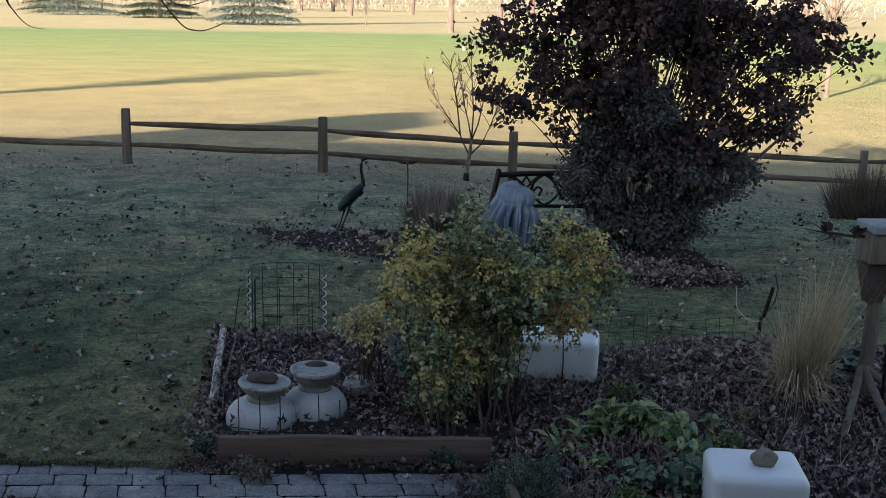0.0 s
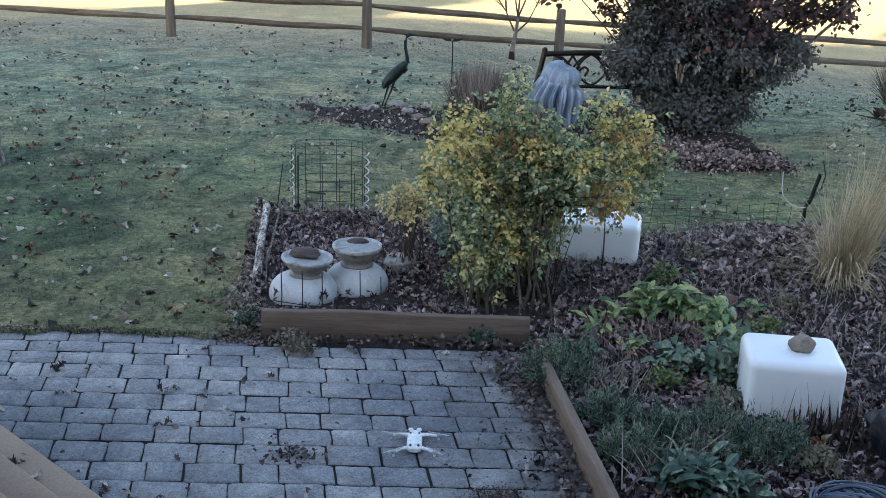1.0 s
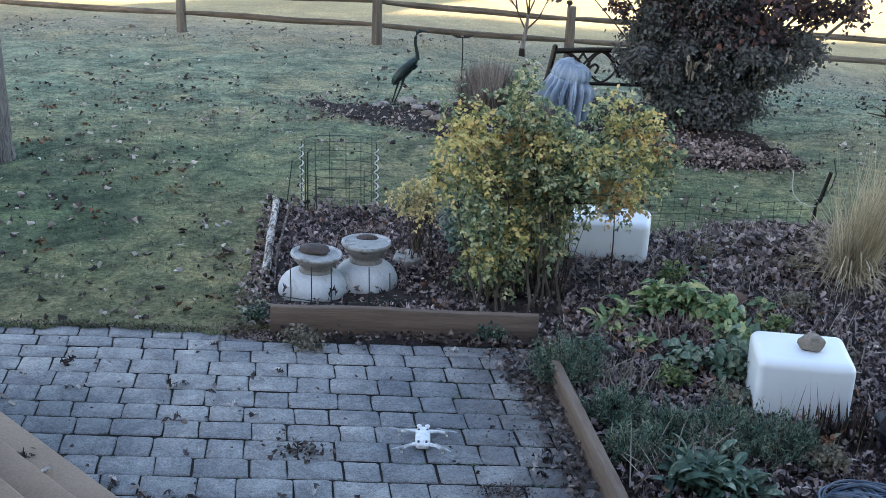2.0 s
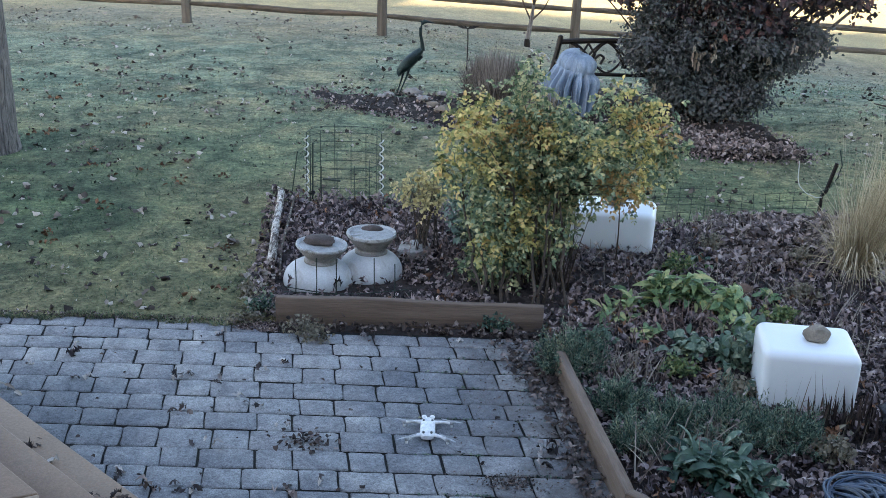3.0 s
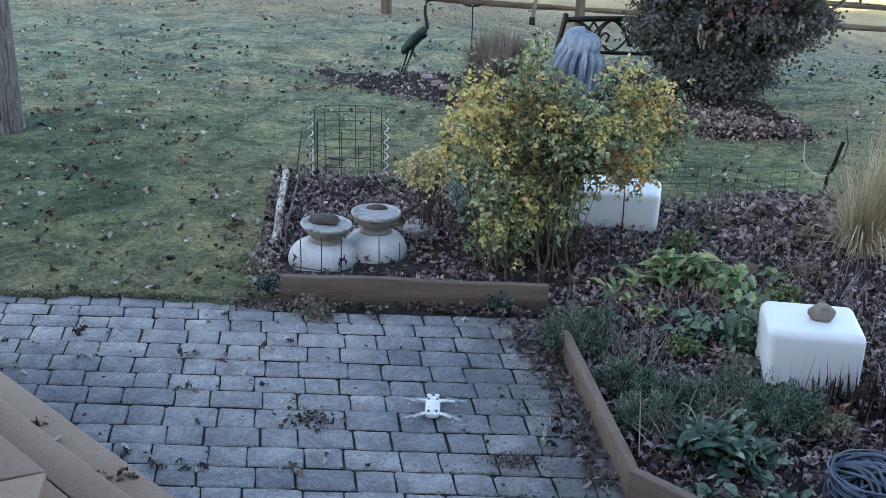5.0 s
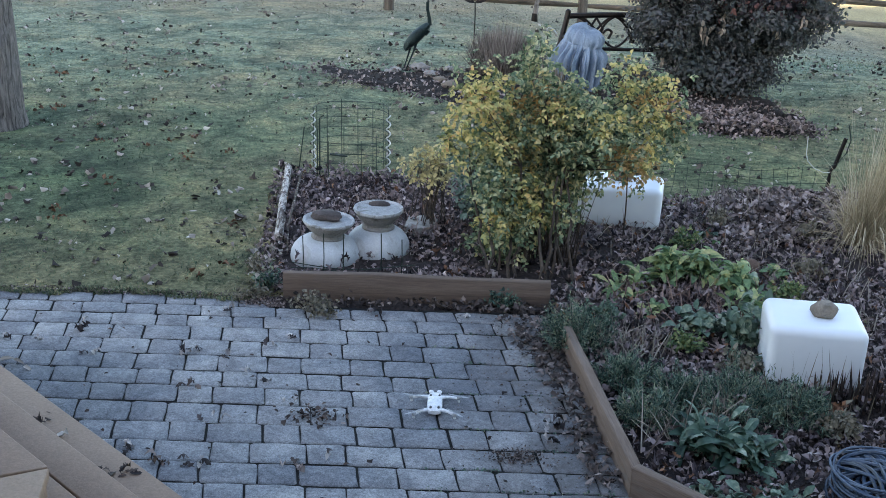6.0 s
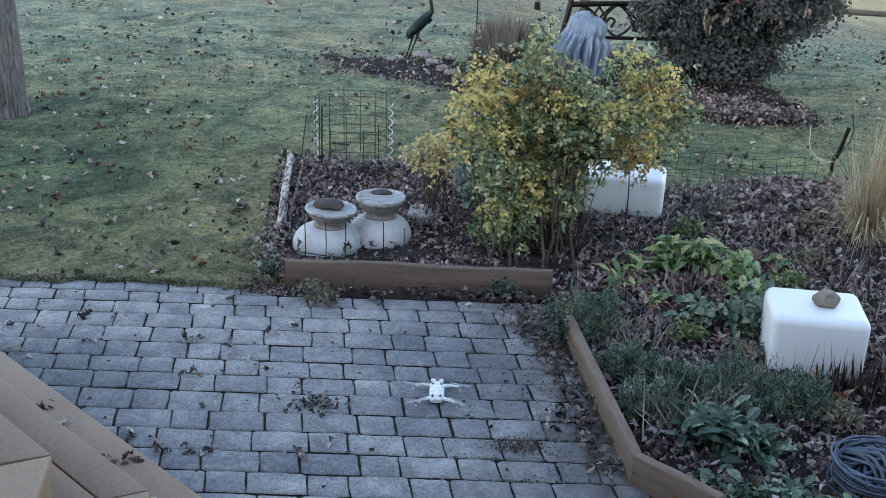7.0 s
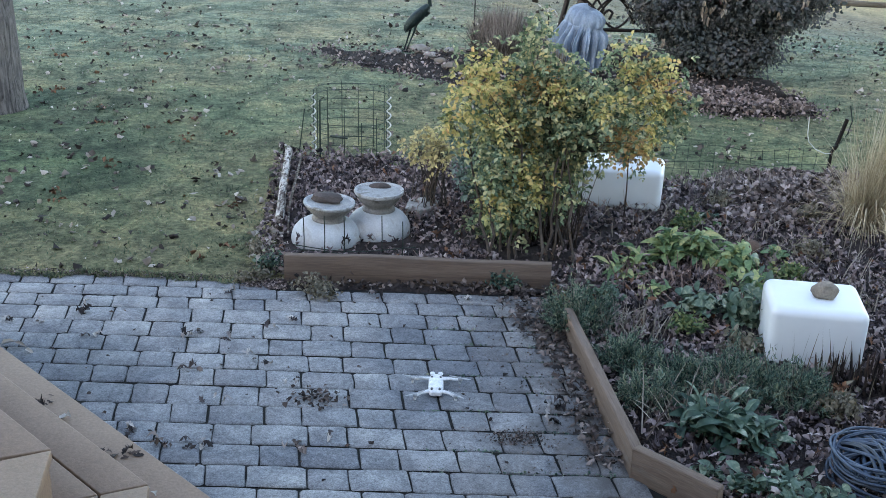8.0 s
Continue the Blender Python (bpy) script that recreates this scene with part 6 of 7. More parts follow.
# ---- rail fence ----
FP = [(-9.6, 17.0), (-6.7, 16.35), (-3.765, 15.68), (-0.97, 15.05), (1.71, 15.7), (4.5, 16.15), (7.24, 16.6), (10.2, 17.1)]
fence = group_at("rail_fence", "weathered split rail fence with two rails along the lawn", "fence", (0, 0, 0))
TOP = [0.76, 0.76, 0.777, 0.755, 0.75, 0.75, 0.75, 0.75]
for i, (x, y) in enumerate(FP):
    z = float(ground_z(x, y))
    s = Shape().lathe([(0.072, -0.1), (0.07, 0.2), (0.066, 0.5), (0.064, TOP[i] - 0.012), (0.055, TOP[i])], (x, y, z), 8, 0.05)
    part("post", s, FENCEPOST, fence)
for i in range(len(FP) - 1):
    (x0, y0), (x1, y1) = FP[i], FP[i + 1]
    z0, z1 = float(ground_z(x0, y0)), float(ground_z(x1, y1))
    for hh in ((0.262,) if i < 2 else (0.575, 0.262)):
        pts, rad = [], []
        for u in np.linspace(-0.012, 1.012, 12):
            pts.append((x0 + (x1 - x0) * u, y0 + (y1 - y0) * u, z0 + (z1 - z0) * u + hh + 0.02 * noise.noise((x0 + u * 2.5, hh * 9, 0)) - (0.015 if i == 3 else 0) * math.sin(math.pi * u)))
            rad.append((0.024 + 0.022 * math.sin(math.pi * min(1, max(0, u))) ** 0.5) * (1 + 0.12 * noise.noise((u * 6, hh * 5, i))))
        part("rail", Shape().tube(pts, rad, 7), RAILWOOD, fence)

# ---- trunk on the lawn with hanging branches ----
lt = group_at("lawn_tree", "grey barked lawn tree with bare hanging branches", "tree", (0, 0, 0))
s = Shape()
lx, ly = -3.64, 8.45
s.lathe([(0.245, -0.05), (0.225, 0.03), (0.216, 0.12), (0.211, 0.3), (0.205, 0.7), (0.2, 1.4), (0.19, 2.4), (0.17, 3.6)], (lx, ly, -0.02), 32, 0.03)
part("trunk", s, BARK, lt)


def bough(shape, pts, rad, sides):
    """A branch whose bends are rounded off."""
    p = np.array(pts, float)
    q = np.vstack([2 * p[0] - p[1], p, 2 * p[-1] - p[-2]])
    out, rr = [], []
    for i in range(len(p) - 1):
        for u in np.linspace(0, 1, 6, endpoint=False):
            out.append(0.5 * (2 * q[i + 1] + (q[i + 2] - q[i]) * u + (2 * q[i] - 5 * q[i + 1] + 4 * q[i + 2] - q[i + 3]) * u * u + (3 * q[i + 1] - q[i] - 3 * q[i + 2] + q[i + 3]) * u ** 3))
            rr.append(rad[i] * (1 - u) + rad[i + 1] * u)
    shape.tube([tuple(v) for v in out] + [tuple(p[-1])], rr + [rad[-1]], sides)


boughs = [Shape(), Shape(), Shape()]
bough(boughs[0], [(lx, ly, 3.4), (lx + 0.4, ly + 0.7, 3.9), (lx + 1.0, ly + 1.3, 3.6), (-2.3, 10.2, 2.6), (-1.98, 10.3, 2.08), (-1.8, 10.3, 1.98), (-1.62, 10.3, 2.02), (-1.45, 10.3, 2.12)], [0.08, 0.06, 0.035, 0.013, 0.008, 0.006, 0.005, 0.003], 6)
bough(boughs[1], [(-2.25, 10.2, 2.5), (-2.1, 10.25, 2.3), (-1.9, 10.3, 2.2), (-1.6, 10.3, 2.28)], [0.012, 0.009, 0.007, 0.003], 5)
bough(boughs[2], [(lx, ly, 3.3), (lx - 0.1, ly + 1.0, 3.5), (lx + 0.1, ly + 1.8, 2.9), (-3.5, 10.3, 2.3), (-3.42, 10.3, 2.12), (-3.3, 10.3, 2.0), (-3.15, 10.3, 1.97)], [0.06, 0.045, 0.025, 0.01, 0.006, 0.004, 0.002], 6)
for s in boughs:
    part("branch", s, TWIG, lt)

# bare tree out on the grass whose shadow crosses the fairway
ft = group_at("bare_tree", "tall bare tree standing out on the grass", "tree", (-20.2, 11.0, 0))
part("trunk", Shape().tube([(0, 0, -0.1), (0.05, 0, 2), (0, 0.1, 4.5), (0.1, 0, 8.4)], [0.24, 0.2, 0.15, 0.05], 10), BARK, ft)
sh, _ = twiggy([(0, 0, 4.2), (0.05, 0, 5.0), (0, 0, 5.6)], envelope_points((0, 0, 7.2), (1.7, 1.7, 1.8), 34, -0.6), 0.045, 0.1, 5, 0.3)
stems_of("branch", sh, BARK, ft)

# ---- far side of the fairway ----


def spruce(x, y, r, hgt, mat, label, low=0.4):
    ob = group_at("spruce", label, "spruce", (x, y, float(ground_z(x, y))), "spruces over the fairway")
    part("trunk", Shape().tube([(0, 0, -0.3), (0, 0, hgt * 0.6), (0, 0, hgt)], [0.25, 0.15, 0.02], 7), FARBARK, ob)
    n = 17000
    t = rng.uniform(0, 1, n) ** 1.5
    lay = np.round(t * 16) / 16 + rng.normal(0, 0.008, n)
    rr = r * (1 - lay) * np.sqrt(rng.uniform(0.12, 1.0, n)) * (1 + 0.22 * np.sin(rng.integers(0, 9, n) * 2.0 + lay * 40))
    a = rng.uniform(0, 6.283, n)
    pos = np.stack([rr * np.cos(a), rr * np.sin(a), low + lay * (hgt - low) - 0.16 * rr], 1)
    way = np.stack([np.cos(a), np.sin(a), np.full(n, -0.25)], 1) + rng.normal(0, 0.3, (n, 3))
    me = leaf_mesh("foliage", pos, way, np.tile([0, 0, 1.0], (n, 1)) + rng.normal(0, 0.5, (n, 3)), rng.uniform(0.15, 0.42, n), 0.11, 0.3, 0.3)
    part("foliage", me, mat, ob)


spruce(-29.5, 143, 4.6, 14, SPRUCE, "dark green spruce across the fairway")
spruce(-14.0, 112, 4.2, 13, BLUESPRUCE, "pale blue spruce across the fairway")
spruce(-44.5, 160, 6.2, 15, BLUESPRUCE, "pale blue spruce across the fairway")
spruce(-56, 190, 6.0, 16, SPRUCE, "dark green spruce across the fairway")


def far_tree(x, y, hgt, r, label):
    ob = group_at("far_bare_tree", label, "tree", (x, y, float(ground_z(x, y))), "bare trees over the fairway")
    part("trunk", Shape().tube([(0, 0, -0.3), (0.03 * hgt * rng.normal(), 0, hgt * 0.4), (0, 0, hgt * 0.7)], [r, r * 0.75, r * 0.4], 8), FARBARK, ob)
    sh, _ = twiggy([(0, 0, hgt * 0.3), (0, 0, hgt * 0.4), (0, 0, hgt * 0.5)], envelope_points((0, 0, hgt * 0.7), (hgt * 0.3, hgt * 0.3, hgt * 0.3), 16, -0.6), r * 0.3, 0.1, 3, 0.3, 4)
    part("crown", merged(sh).mesh("crown", FARBARK), FARBARK, ob)


for x, y, hgt, r in [(-2.75, 109, 4, 0.07), (4.6, 93, 9, 0.3), (3.4, 240, 16, 0.7), (-25, 300, 17, 0.8), (-16, 290, 16, 0.6), (-34, 260, 15, 0.6), (14.2, 36, 5, 0.11), (22, 120, 10, 0.4), (34, 150, 12, 0.5),
                     (48, 130, 12, 0.5), (58, 170, 14, 0.5), (70, 150, 13, 0.5), (16, 170, 12, 0.4), (-62, 240, 15, 0.6), (-80, 280, 16, 0.6), (28, 230, 15, 0.6), (-8, 200, 12, 0.5), (62, 115, 12, 0.5)]:
    far_tree(x, y, hgt, r, "bare trunked tree across the fairway")

n = 22000
wx = rng.uniform(-260, 320, n)
wy = 330 + rng.normal(0, 12, n) + 15 * np.sin(wx * 0.02)
top = 14 + 5 * np.sin(wx * 0.06) + 3 * np.sin(wx * 0.17 + 1)
wz = rng.uniform(0, 1, n) ** 0.8 * top
b0 = np.stack([wx, wy, wz], 1)
t0 = b0 + np.stack([rng.normal(0, 1.4, n), rng.normal(0, 1, n), rng.uniform(1.0, 4.5, n)], 1)
whole("far_woods", blade_mesh("far_woods", b0, t0, 0.28, 0.0, 1), WOODS, "far line of bare brown woods", "woods", kind="stuff")

# ---- drone ----
dr = group_at("drone", "small white quadcopter drone with four folding arms", "drone", (-0.058, 4.07, -0.019))
dr.scale = (0.95, 0.95, 0.72)
def hull():
    s = Shape()
    prof2 = [(-0.085, 0.018, 0.022), (-0.075, 0.03, 0.034), (-0.03, 0.034, 0.04), (0.03, 0.033, 0.04), (0.065, 0.028, 0.036), (0.08, 0.02, 0.026)]
    for yy, w, hh in prof2:
        for k in range(12):
            t = 2 * math.pi * k / 12
            cx, sz3 = math.cos(t), math.sin(t)
            s.v.append((w * math.copysign(abs(cx) ** 0.6, cx), yy, 0.052 + hh * 0.55 * math.copysign(abs(sz3) ** 0.6, sz3)))
    for i in range(len(prof2) - 1):
        for k in range(12):
            s.f.append((i * 12 + k, i * 12 + (k + 1) % 12, (i + 1) * 12 + (k + 1) % 12, (i + 1) * 12 + k))
    s.f += [tuple(range(12))[::-1], tuple(range(60, 72))]
    return s
part("body", hull(), DRONE_WHITE, dr)
for sx in (-1, 1):
    part("brow", Shape().blob((sx * 0.018, 0.078, 0.07), (0.012, 0.014, 0.009), 3, 0.05, 8, 10), DRONE_WHITE, dr)
    part("vent", Shape().blob((sx * 0.019, 0.045, 0.0725), (0.006, 0.008, 0.003), 3, 0.05, 6, 8), DRONE_DARK, dr, "dark sensor window")
    part("vent", Shape().blob((sx * 0.017, -0.062, 0.071), (0.006, 0.012, 0.004), 3, 0.05, 6, 8), DRONE_DARK, dr, "dark sensor window")
    for y0, mx, my in ((0.05, 0.105, 0.052), (-0.06, 0.088, -0.1)):
        arm = part("arm", Shape().tube([(sx * 0.025, y0, 0.055), (sx * 0.06, (y0 + my) / 2, 0.058), (sx * mx, my, 0.052)], [0.011, 0.008, 0.008], 8), DRONE_WHITE, dr)
        part("motor", Shape().lathe([(0.009, 0.0), (0.0105, 0.004), (0.0105, 0.014), (0.008, 0.018), (0.003, 0.02)], (sx * mx, my, 0.045), 14), DRONE_GREY, arm, "grey motor housing")
        part("leg", Shape().tube([(sx * mx, my, 0.05), (sx * mx, my - 0.002, 0.026)], [0.007, 0.005], 8), DRONE_WHITE, arm)
        a = rng.uniform(0, 3.14)
        for w in (0, math.pi):
            cx, cy = math.cos(a + w), math.sin(a + w)
            part("propeller_blade", Shape().add([(sx * mx, my, 0.066), (sx * mx + 0.02 * cx - 0.006 * cy, my + 0.02 * cy + 0.006 * cx, 0.0665), (sx * mx + 0.05 * cx - 0.003 * cy, my + 0.05 * cy + 0.003 * cx, 0.0675), (sx * mx + 0.05 * cx + 0.002 * cy, my + 0.05 * cy - 0.002 * cx, 0.0665), (sx * mx + 0.02 * cx + 0.006 * cy, my + 0.02 * cy - 0.006 * cx, 0.0655)], [(0, 1, 2, 3, 4)]), DRONE_GREY, arm, "thin grey blade")

# ---- loose leaves and turf ----
LAWNS = [(-5.2, 5.15), (-2.6, 5.17), (-1.9, 5.155), (-1.25, 5.165), (-0.9, 5.14), (-1.2, 7.5), (2.6, 7.3), (4.5, 7.3), (9.0, 16.0), (-8.0, 17.5)]


def on_turf(x, y):
    return ~inside(BED, x, y) & ~inside(BED2, x, y)


x, y = scatter(LAWNS, 150000)
patchy = 0.75 + 0.5 * np.sin(x * 3.1 + 2 * np.sin(y * 1.7)) * np.sin(y * 2.6 + 1.5 * np.sin(x * 2.2)) + 0.25 * np.sin(x * 9 + y * 4) * np.sin(y * 11 - x * 3)
k = on_turf(x, y) & (rng.uniform(0, 1, len(x)) < np.clip(1.4 - (y - 5) * 0.11, 0.15, 1) * np.clip(patchy, 0.15, 1))
x, y = x[k], y[k]
b0 = np.stack([x, y, ground_z(x, y) - 0.005], 1)
hh = rng.uniform(0.01, 0.026, len(x))
t0 = b0 + np.stack([rng.normal(0, 0.014, len(x)), rng.normal(0, 0.014, len(x)), hh], 1)
whole("turf_blades", blade_mesh("turf_blades", b0, t0, 0.006, 0.002, 2), GRASS, "short uneven blades of turf", "grass", kind="stuff")

x = rng.uniform(-3.4, -0.95, 5200)
y = 5.17 + 0.022 * np.sin(x * 6.1 + 1.3 * np.sin(x * 13)) + 0.012 * np.sin(x * 29) - rng.uniform(-0.02, 0.035, len(x))
b0 = np.stack([x, y, np.full(len(x), -0.012)], 1)
t0 = b0 + np.stack([rng.normal(0, 0.012, len(x)), rng.normal(-0.008, 0.012, len(x)), rng.uniform(0.016, 0.034, len(x))], 1)
whole("edge_turf", blade_mesh("edge_turf", b0, t0, 0.006, 0.003, 2), GRASS, "ragged turf creeping over the patio edge", "grass", kind="stuff")

x, y = scatter([(-5.2, 5.2), (-1.2, 5.18), (-1.25, 7.5), (2.6, 7.3), (5, 7.3), (7, 13), (-7, 13)], 2200)
k = on_turf(x, y) & (rng.uniform(0, 1, len(x)) < np.clip(1.6 - (y - 8) * 0.28, 0.3, 1))
lying_leaves("turf_debris", x[k], y[k], ground_z(x[k], y[k]) + 0.012, 0.024, LAWNLEAF, "small bits of dead leaf in the turf", 0.4)
x, y = scatter(LAWNS, 5200)
clump = np.array([noise.noise((a * 0.9, b * 0.9, 7.0)) for a, b in zip(x, y)])
k = on_turf(x, y) & (rng.uniform(-0.3, 0.6, len(x)) < 1.1 * clump) & (rng.uniform(0, 1, len(x)) < np.clip(1.6 - (y - 8) * 0.2, 0.35, 1))
x, y = np.repeat(x[k], 2), np.repeat(y[k], 2)
x, y = x + rng.normal(0, 0.016, len(x)), y + rng.normal(0, 0.012, len(x))
n = len(x)
a = rng.uniform(0, 6.283, n)
way = np.stack([np.cos(a), np.sin(a), rng.normal(0, 0.5, n)], 1)
up = np.stack([rng.normal(0, 0.7, n), rng.normal(0, 0.7, n), np.ones(n)], 1)
ln = rng.uniform(0.6, 1.35, n) * np.where(y > 9, 0.05, 0.046)
whole("lawn_leaves", leaf_mesh("lawn_leaves", np.stack([x, y, ground_z(x, y) + rng.uniform(0.012, 0.026, n)], 1), way, up, ln, ln * rng.uniform(0.55, 0.95, n), rng.uniform(-0.7, 0.15, n), rng.uniform(0.0, 0.4, n), 0.1), LAWNLEAF, "fallen brown leaves scattered over the lawn", "leaf litter", kind="stuff")
x, y = scatter([(-5.2, 5.25), (-1.2, 5.25), (-1.3, 8), (-3, 11), (-5, 11)], 46)
x, y = np.repeat(x, 7), np.repeat(y, 7)
x, y = x + rng.normal(0, 0.03, len(x)), y + rng.normal(0, 0.025, len(x))
lying_leaves("rusty_leaves", x, y, ground_z(x, y) + 0.012, 0.03, RUSTLITTER, "rusty leaf scraps sunk in the turf", 0.5, 1.2)
x, y = rng.uniform(-9, 9, 3200), 15.3 + rng.normal(0, 0.6, 3200)
lying_leaves("fence_leaves", x, y, ground_z(x, y) + 0.004, 0.019, LAWNLEAF, "drift of fallen leaves under the rail fence", 0.4)


def thin_by_urns(x, y):
    """Less litter where the urns stand, among the stems of the bush and in bare patches."""
    k = (((x + 0.56) / 0.45) ** 2 + ((y - 5.62) / 0.2) ** 2 > 1) | (rng.uniform(0, 1, len(x)) < 0.2)
    k &= (((x - 0.44) / 0.26) ** 2 + ((y - 5.7) / 0.4) ** 2 > 1) | (rng.uniform(0, 1, len(x)) < 0.3)
    bare = np.array([noise.noise((a * 2.3, b * 1.8, 3.0)) + 0.6 * noise.noise((a * 6, b * 5, 9.0)) for a, b in zip(x, y)])
    k &= bare < rng.uniform(0.0, 0.9, len(x))
    return x[k], y[k]


x, y = thin_by_urns(*scatter(BED, 34000))
lying_leaves("bed_leaves", x, y, 0.008 + rng.uniform(0, 0.035, len(x)), 0.028, DEADLEAF, "dense brown leaf litter over the bed", 0.7, 1.1)
x, y = thin_by_urns(*scatter(BED, 12000))
lying_leaves("bed_oak_leaves", x, y, 0.02 + rng.uniform(0, 0.04, len(x)), 0.037, DEADLEAF, "larger curled brown leaves on top of the litter", 0.8, 2.2, True)
x, y = thin_by_urns(*scatter([p for p in BED], 900))
lying_leaves("bed_rusty_leaves", x, y, 0.035 + rng.uniform(0, 0.03, len(x)), 0.036, RUSTLITTER, "rust coloured leaves among the brown litter", 0.8, 1.6, True)
x, y = scatter([(1.75, 7.1), (2.75, 7.15), (2.75, 6.2), (1.6, 6.1)], 3400)
lying_leaves("heaped_leaves", x, y, 0.03 + 0.10 * np.exp(-((x - 2.15) ** 2 + (y - 6.6) ** 2) / 0.12) * rng.uniform(0.5, 1.1, len(x)), 0.048, HEAPLEAF, "heap of reddish brown leaves at the back of the bed", 0.6, 1.2, True)
x, y = scatter([(1.5, 9.2), (2.2, 8.78), (2.86, 8.8), (2.9, 8.98), (2.45, 9.4), (1.9, 9.7)], 1500)
lying_leaves("island_leaves", x, y, 0.01 + rng.uniform(0, 0.07, len(x)), 0.04, HEAPLEAF, "heap of brown leaves before the island tree", 0.6)
t = rng.uniform(0, 9, 900)
e = np.array(BED2[:10])
k, f = t.astype(int), (t % 1)[:, None]
p = e[k] * (1 - f) + e[k + 1] * f + rng.normal(0, 0.07, (900, 2))
lying_leaves("island_edge_leaves", p[:, 0], p[:, 1], ground_z(p[:, 0], p[:, 1]) + 0.012 + rng.uniform(0, 0.015, 900), 0.027, DEADLEAF, "leaf bits caught along the rim of the island bed", 0.6, 1.2)
x, y = scatter(BED2, 2600)
lying_leaves("island_litter", x, y, 0.012 + rng.uniform(0, 0.02, len(x)), 0.034, HEAPLEAF, "brown leaf litter on the island bed", 0.5)
x, y = scatter([(0.1, 5.14), (0.55, 5.14), (0.62, 4.1), (0.66, 3.5), (0.52, 3.5), (0.46, 4.2), (0.25, 4.9)], 560)
lying_leaves("drifted_leaves", x, y, 0.004 + rng.uniform(0, 0.02, len(x)), 0.034, DRIFTLEAF, "drift of dead leaves in the patio corner", 0.3, 1.1, True)
x, y = scatter([(-0.85, 5.16), (0.5, 5.14), (0.5, 5.06), (-0.85, 5.06)], 200)
lying_leaves("drifted_leaves", x, y, 0.006 + rng.uniform(0, 0.015, len(x)), 0.03, DRIFTLEAF, "dead leaves along the foot of the board", 0.5)
x, y = scatter([(-0.1, 5.05), (0.5, 5.05), (0.64, 3.5), (0.0, 3.4)], 3600)
k = rng.uniform(0, 1, len(x)) < np.exp(-(0.53 + 0.135 * (4.6 - y) - x) / 0.2)
lying_leaves("patio_grit", x[k], y[k], 0.002 + rng.uniform(0, 0.006, k.sum()), 0.009, DRIFTLEAF, "dark grit and leaf crumbs swept against the side board", 0.4, 0.8)
x, y = -0.545 + rng.normal(0, 0.055, 90), 3.97 + rng.normal(0, 0.04, 90)
lying_leaves("leaf_clump", x, y, 0.004 + rng.uniform(0, 0.012, 90), 0.022, DRIFTLEAF, "small clump of dead leaves on the pavers", 0.3, 0.6)
x, y = scatter([(-2.6, 5.1), (0.3, 5.05), (0.5, 3.6), (-0.5, 3.1), (-1.9, 4.1)], 60)
lying_leaves("patio_leaves", x, y, np.full(len(x), 0.005), 0.022, DARKLEAF, "bits of dead leaf scattered on the pavers", 0.1, 0.5)
for x0, y0, m in [(-1.743, 4.724, 9), (-2.039, 4.579, 5), (-1.9, 4.58, 3), (-1.627, 4.471, 4), (-1.183, 4.5, 6), (-1.026, 4.458, 5), (-1.105, 4.18, 7), (-0.962, 3.888, 3), (-0.792, 4.248, 4), (-0.757, 4.693, 4), (-1.098, 4.999, 3), (-0.85, 4.592, 3), (-1.228, 3.651, 9), (-1.088, 3.57, 9), (-0.944, 3.582, 6), (-0.564, 3.581, 6), (-0.463, 3.642, 2), (-0.67, 4.101, 3), (-0.867, 4.291, 3), (0.43, 3.95, 8), (0.42, 3.8, 6), (-0.38, 5.0, 5), (0.08, 4.98, 5)]:
    a, b2 = x0 + rng.normal(0, 0.018, m), y0 + rng.normal(0, 0.013, m)
    lying_leaves("patio_leaf", a, b2, 0.005 + rng.uniform(0, 0.008, m), 0.034, DRIFTLEAF if x0 in (-1.105, -0.564, -1.088) else PATIOLEAF, "curled dead oak leaf lying on the pavers", 0.35, 2.0, True)
for x0, y0, z0 in [(-1.515, 3.56, 0.186), (-1.49, 3.55, 0.186), (-1.2, 3.22, 0.186), (-1.12, 3.19, 0.186), (-1.09, 3.21, 0.186)]:
    a, b2 = x0 + rng.normal(0, 0.018, 4), y0 + rng.normal(0, 0.018, 4)
    lying_leaves("step_leaf", a, b2, np.full(4, z0), 0.03, DARKLEAF, "dead leaf lying on the deck steps", 0.2, 1.3, True)

whole("bark_curl", leaf_mesh("bark_curl", np.array([[-1.99, 4.33, 0.012], [-1.93, 4.34, 0.02], [-1.87, 4.3, 0.01]]), np.array([[1, 0.3, 0.3], [1, -0.3, -0.1], [1, -0.5, -0.2]]), np.array([[0, -0.5, 1.0]] * 3), np.array([0.07, 0.06, 0.055]), np.array([0.022, 0.018, 0.02]), 0.7, 0.2), PALELEAF, "curled strip of pale bark lying on the pavers", "bark")
lying_leaves("pale_bits", np.array([-1.626, -1.42, -1.40, -1.385, -0.965, -0.95]), np.array([4.477, 3.44, 3.42, 3.45, 3.02, 2.99]), np.array([0.006, 0.188, 0.188, 0.19, 0.188, 0.19]), 0.034, PALELEAF, "pale curled leaf bits on the pavers and steps", 0.3, 0.9)

x, y = scatter([(-3.4, 5.24), (-0.87, 5.16), (-0.87, 5.06), (-1.4, 5.13), (-3.4, 5.13)], 260)
lying_leaves("edge_debris", x, y, 0.004 + rng.uniform(0, 0.012, len(x)), 0.014, DEADLEAF, "dead leaf bits where the turf meets the pavers", 0.5)

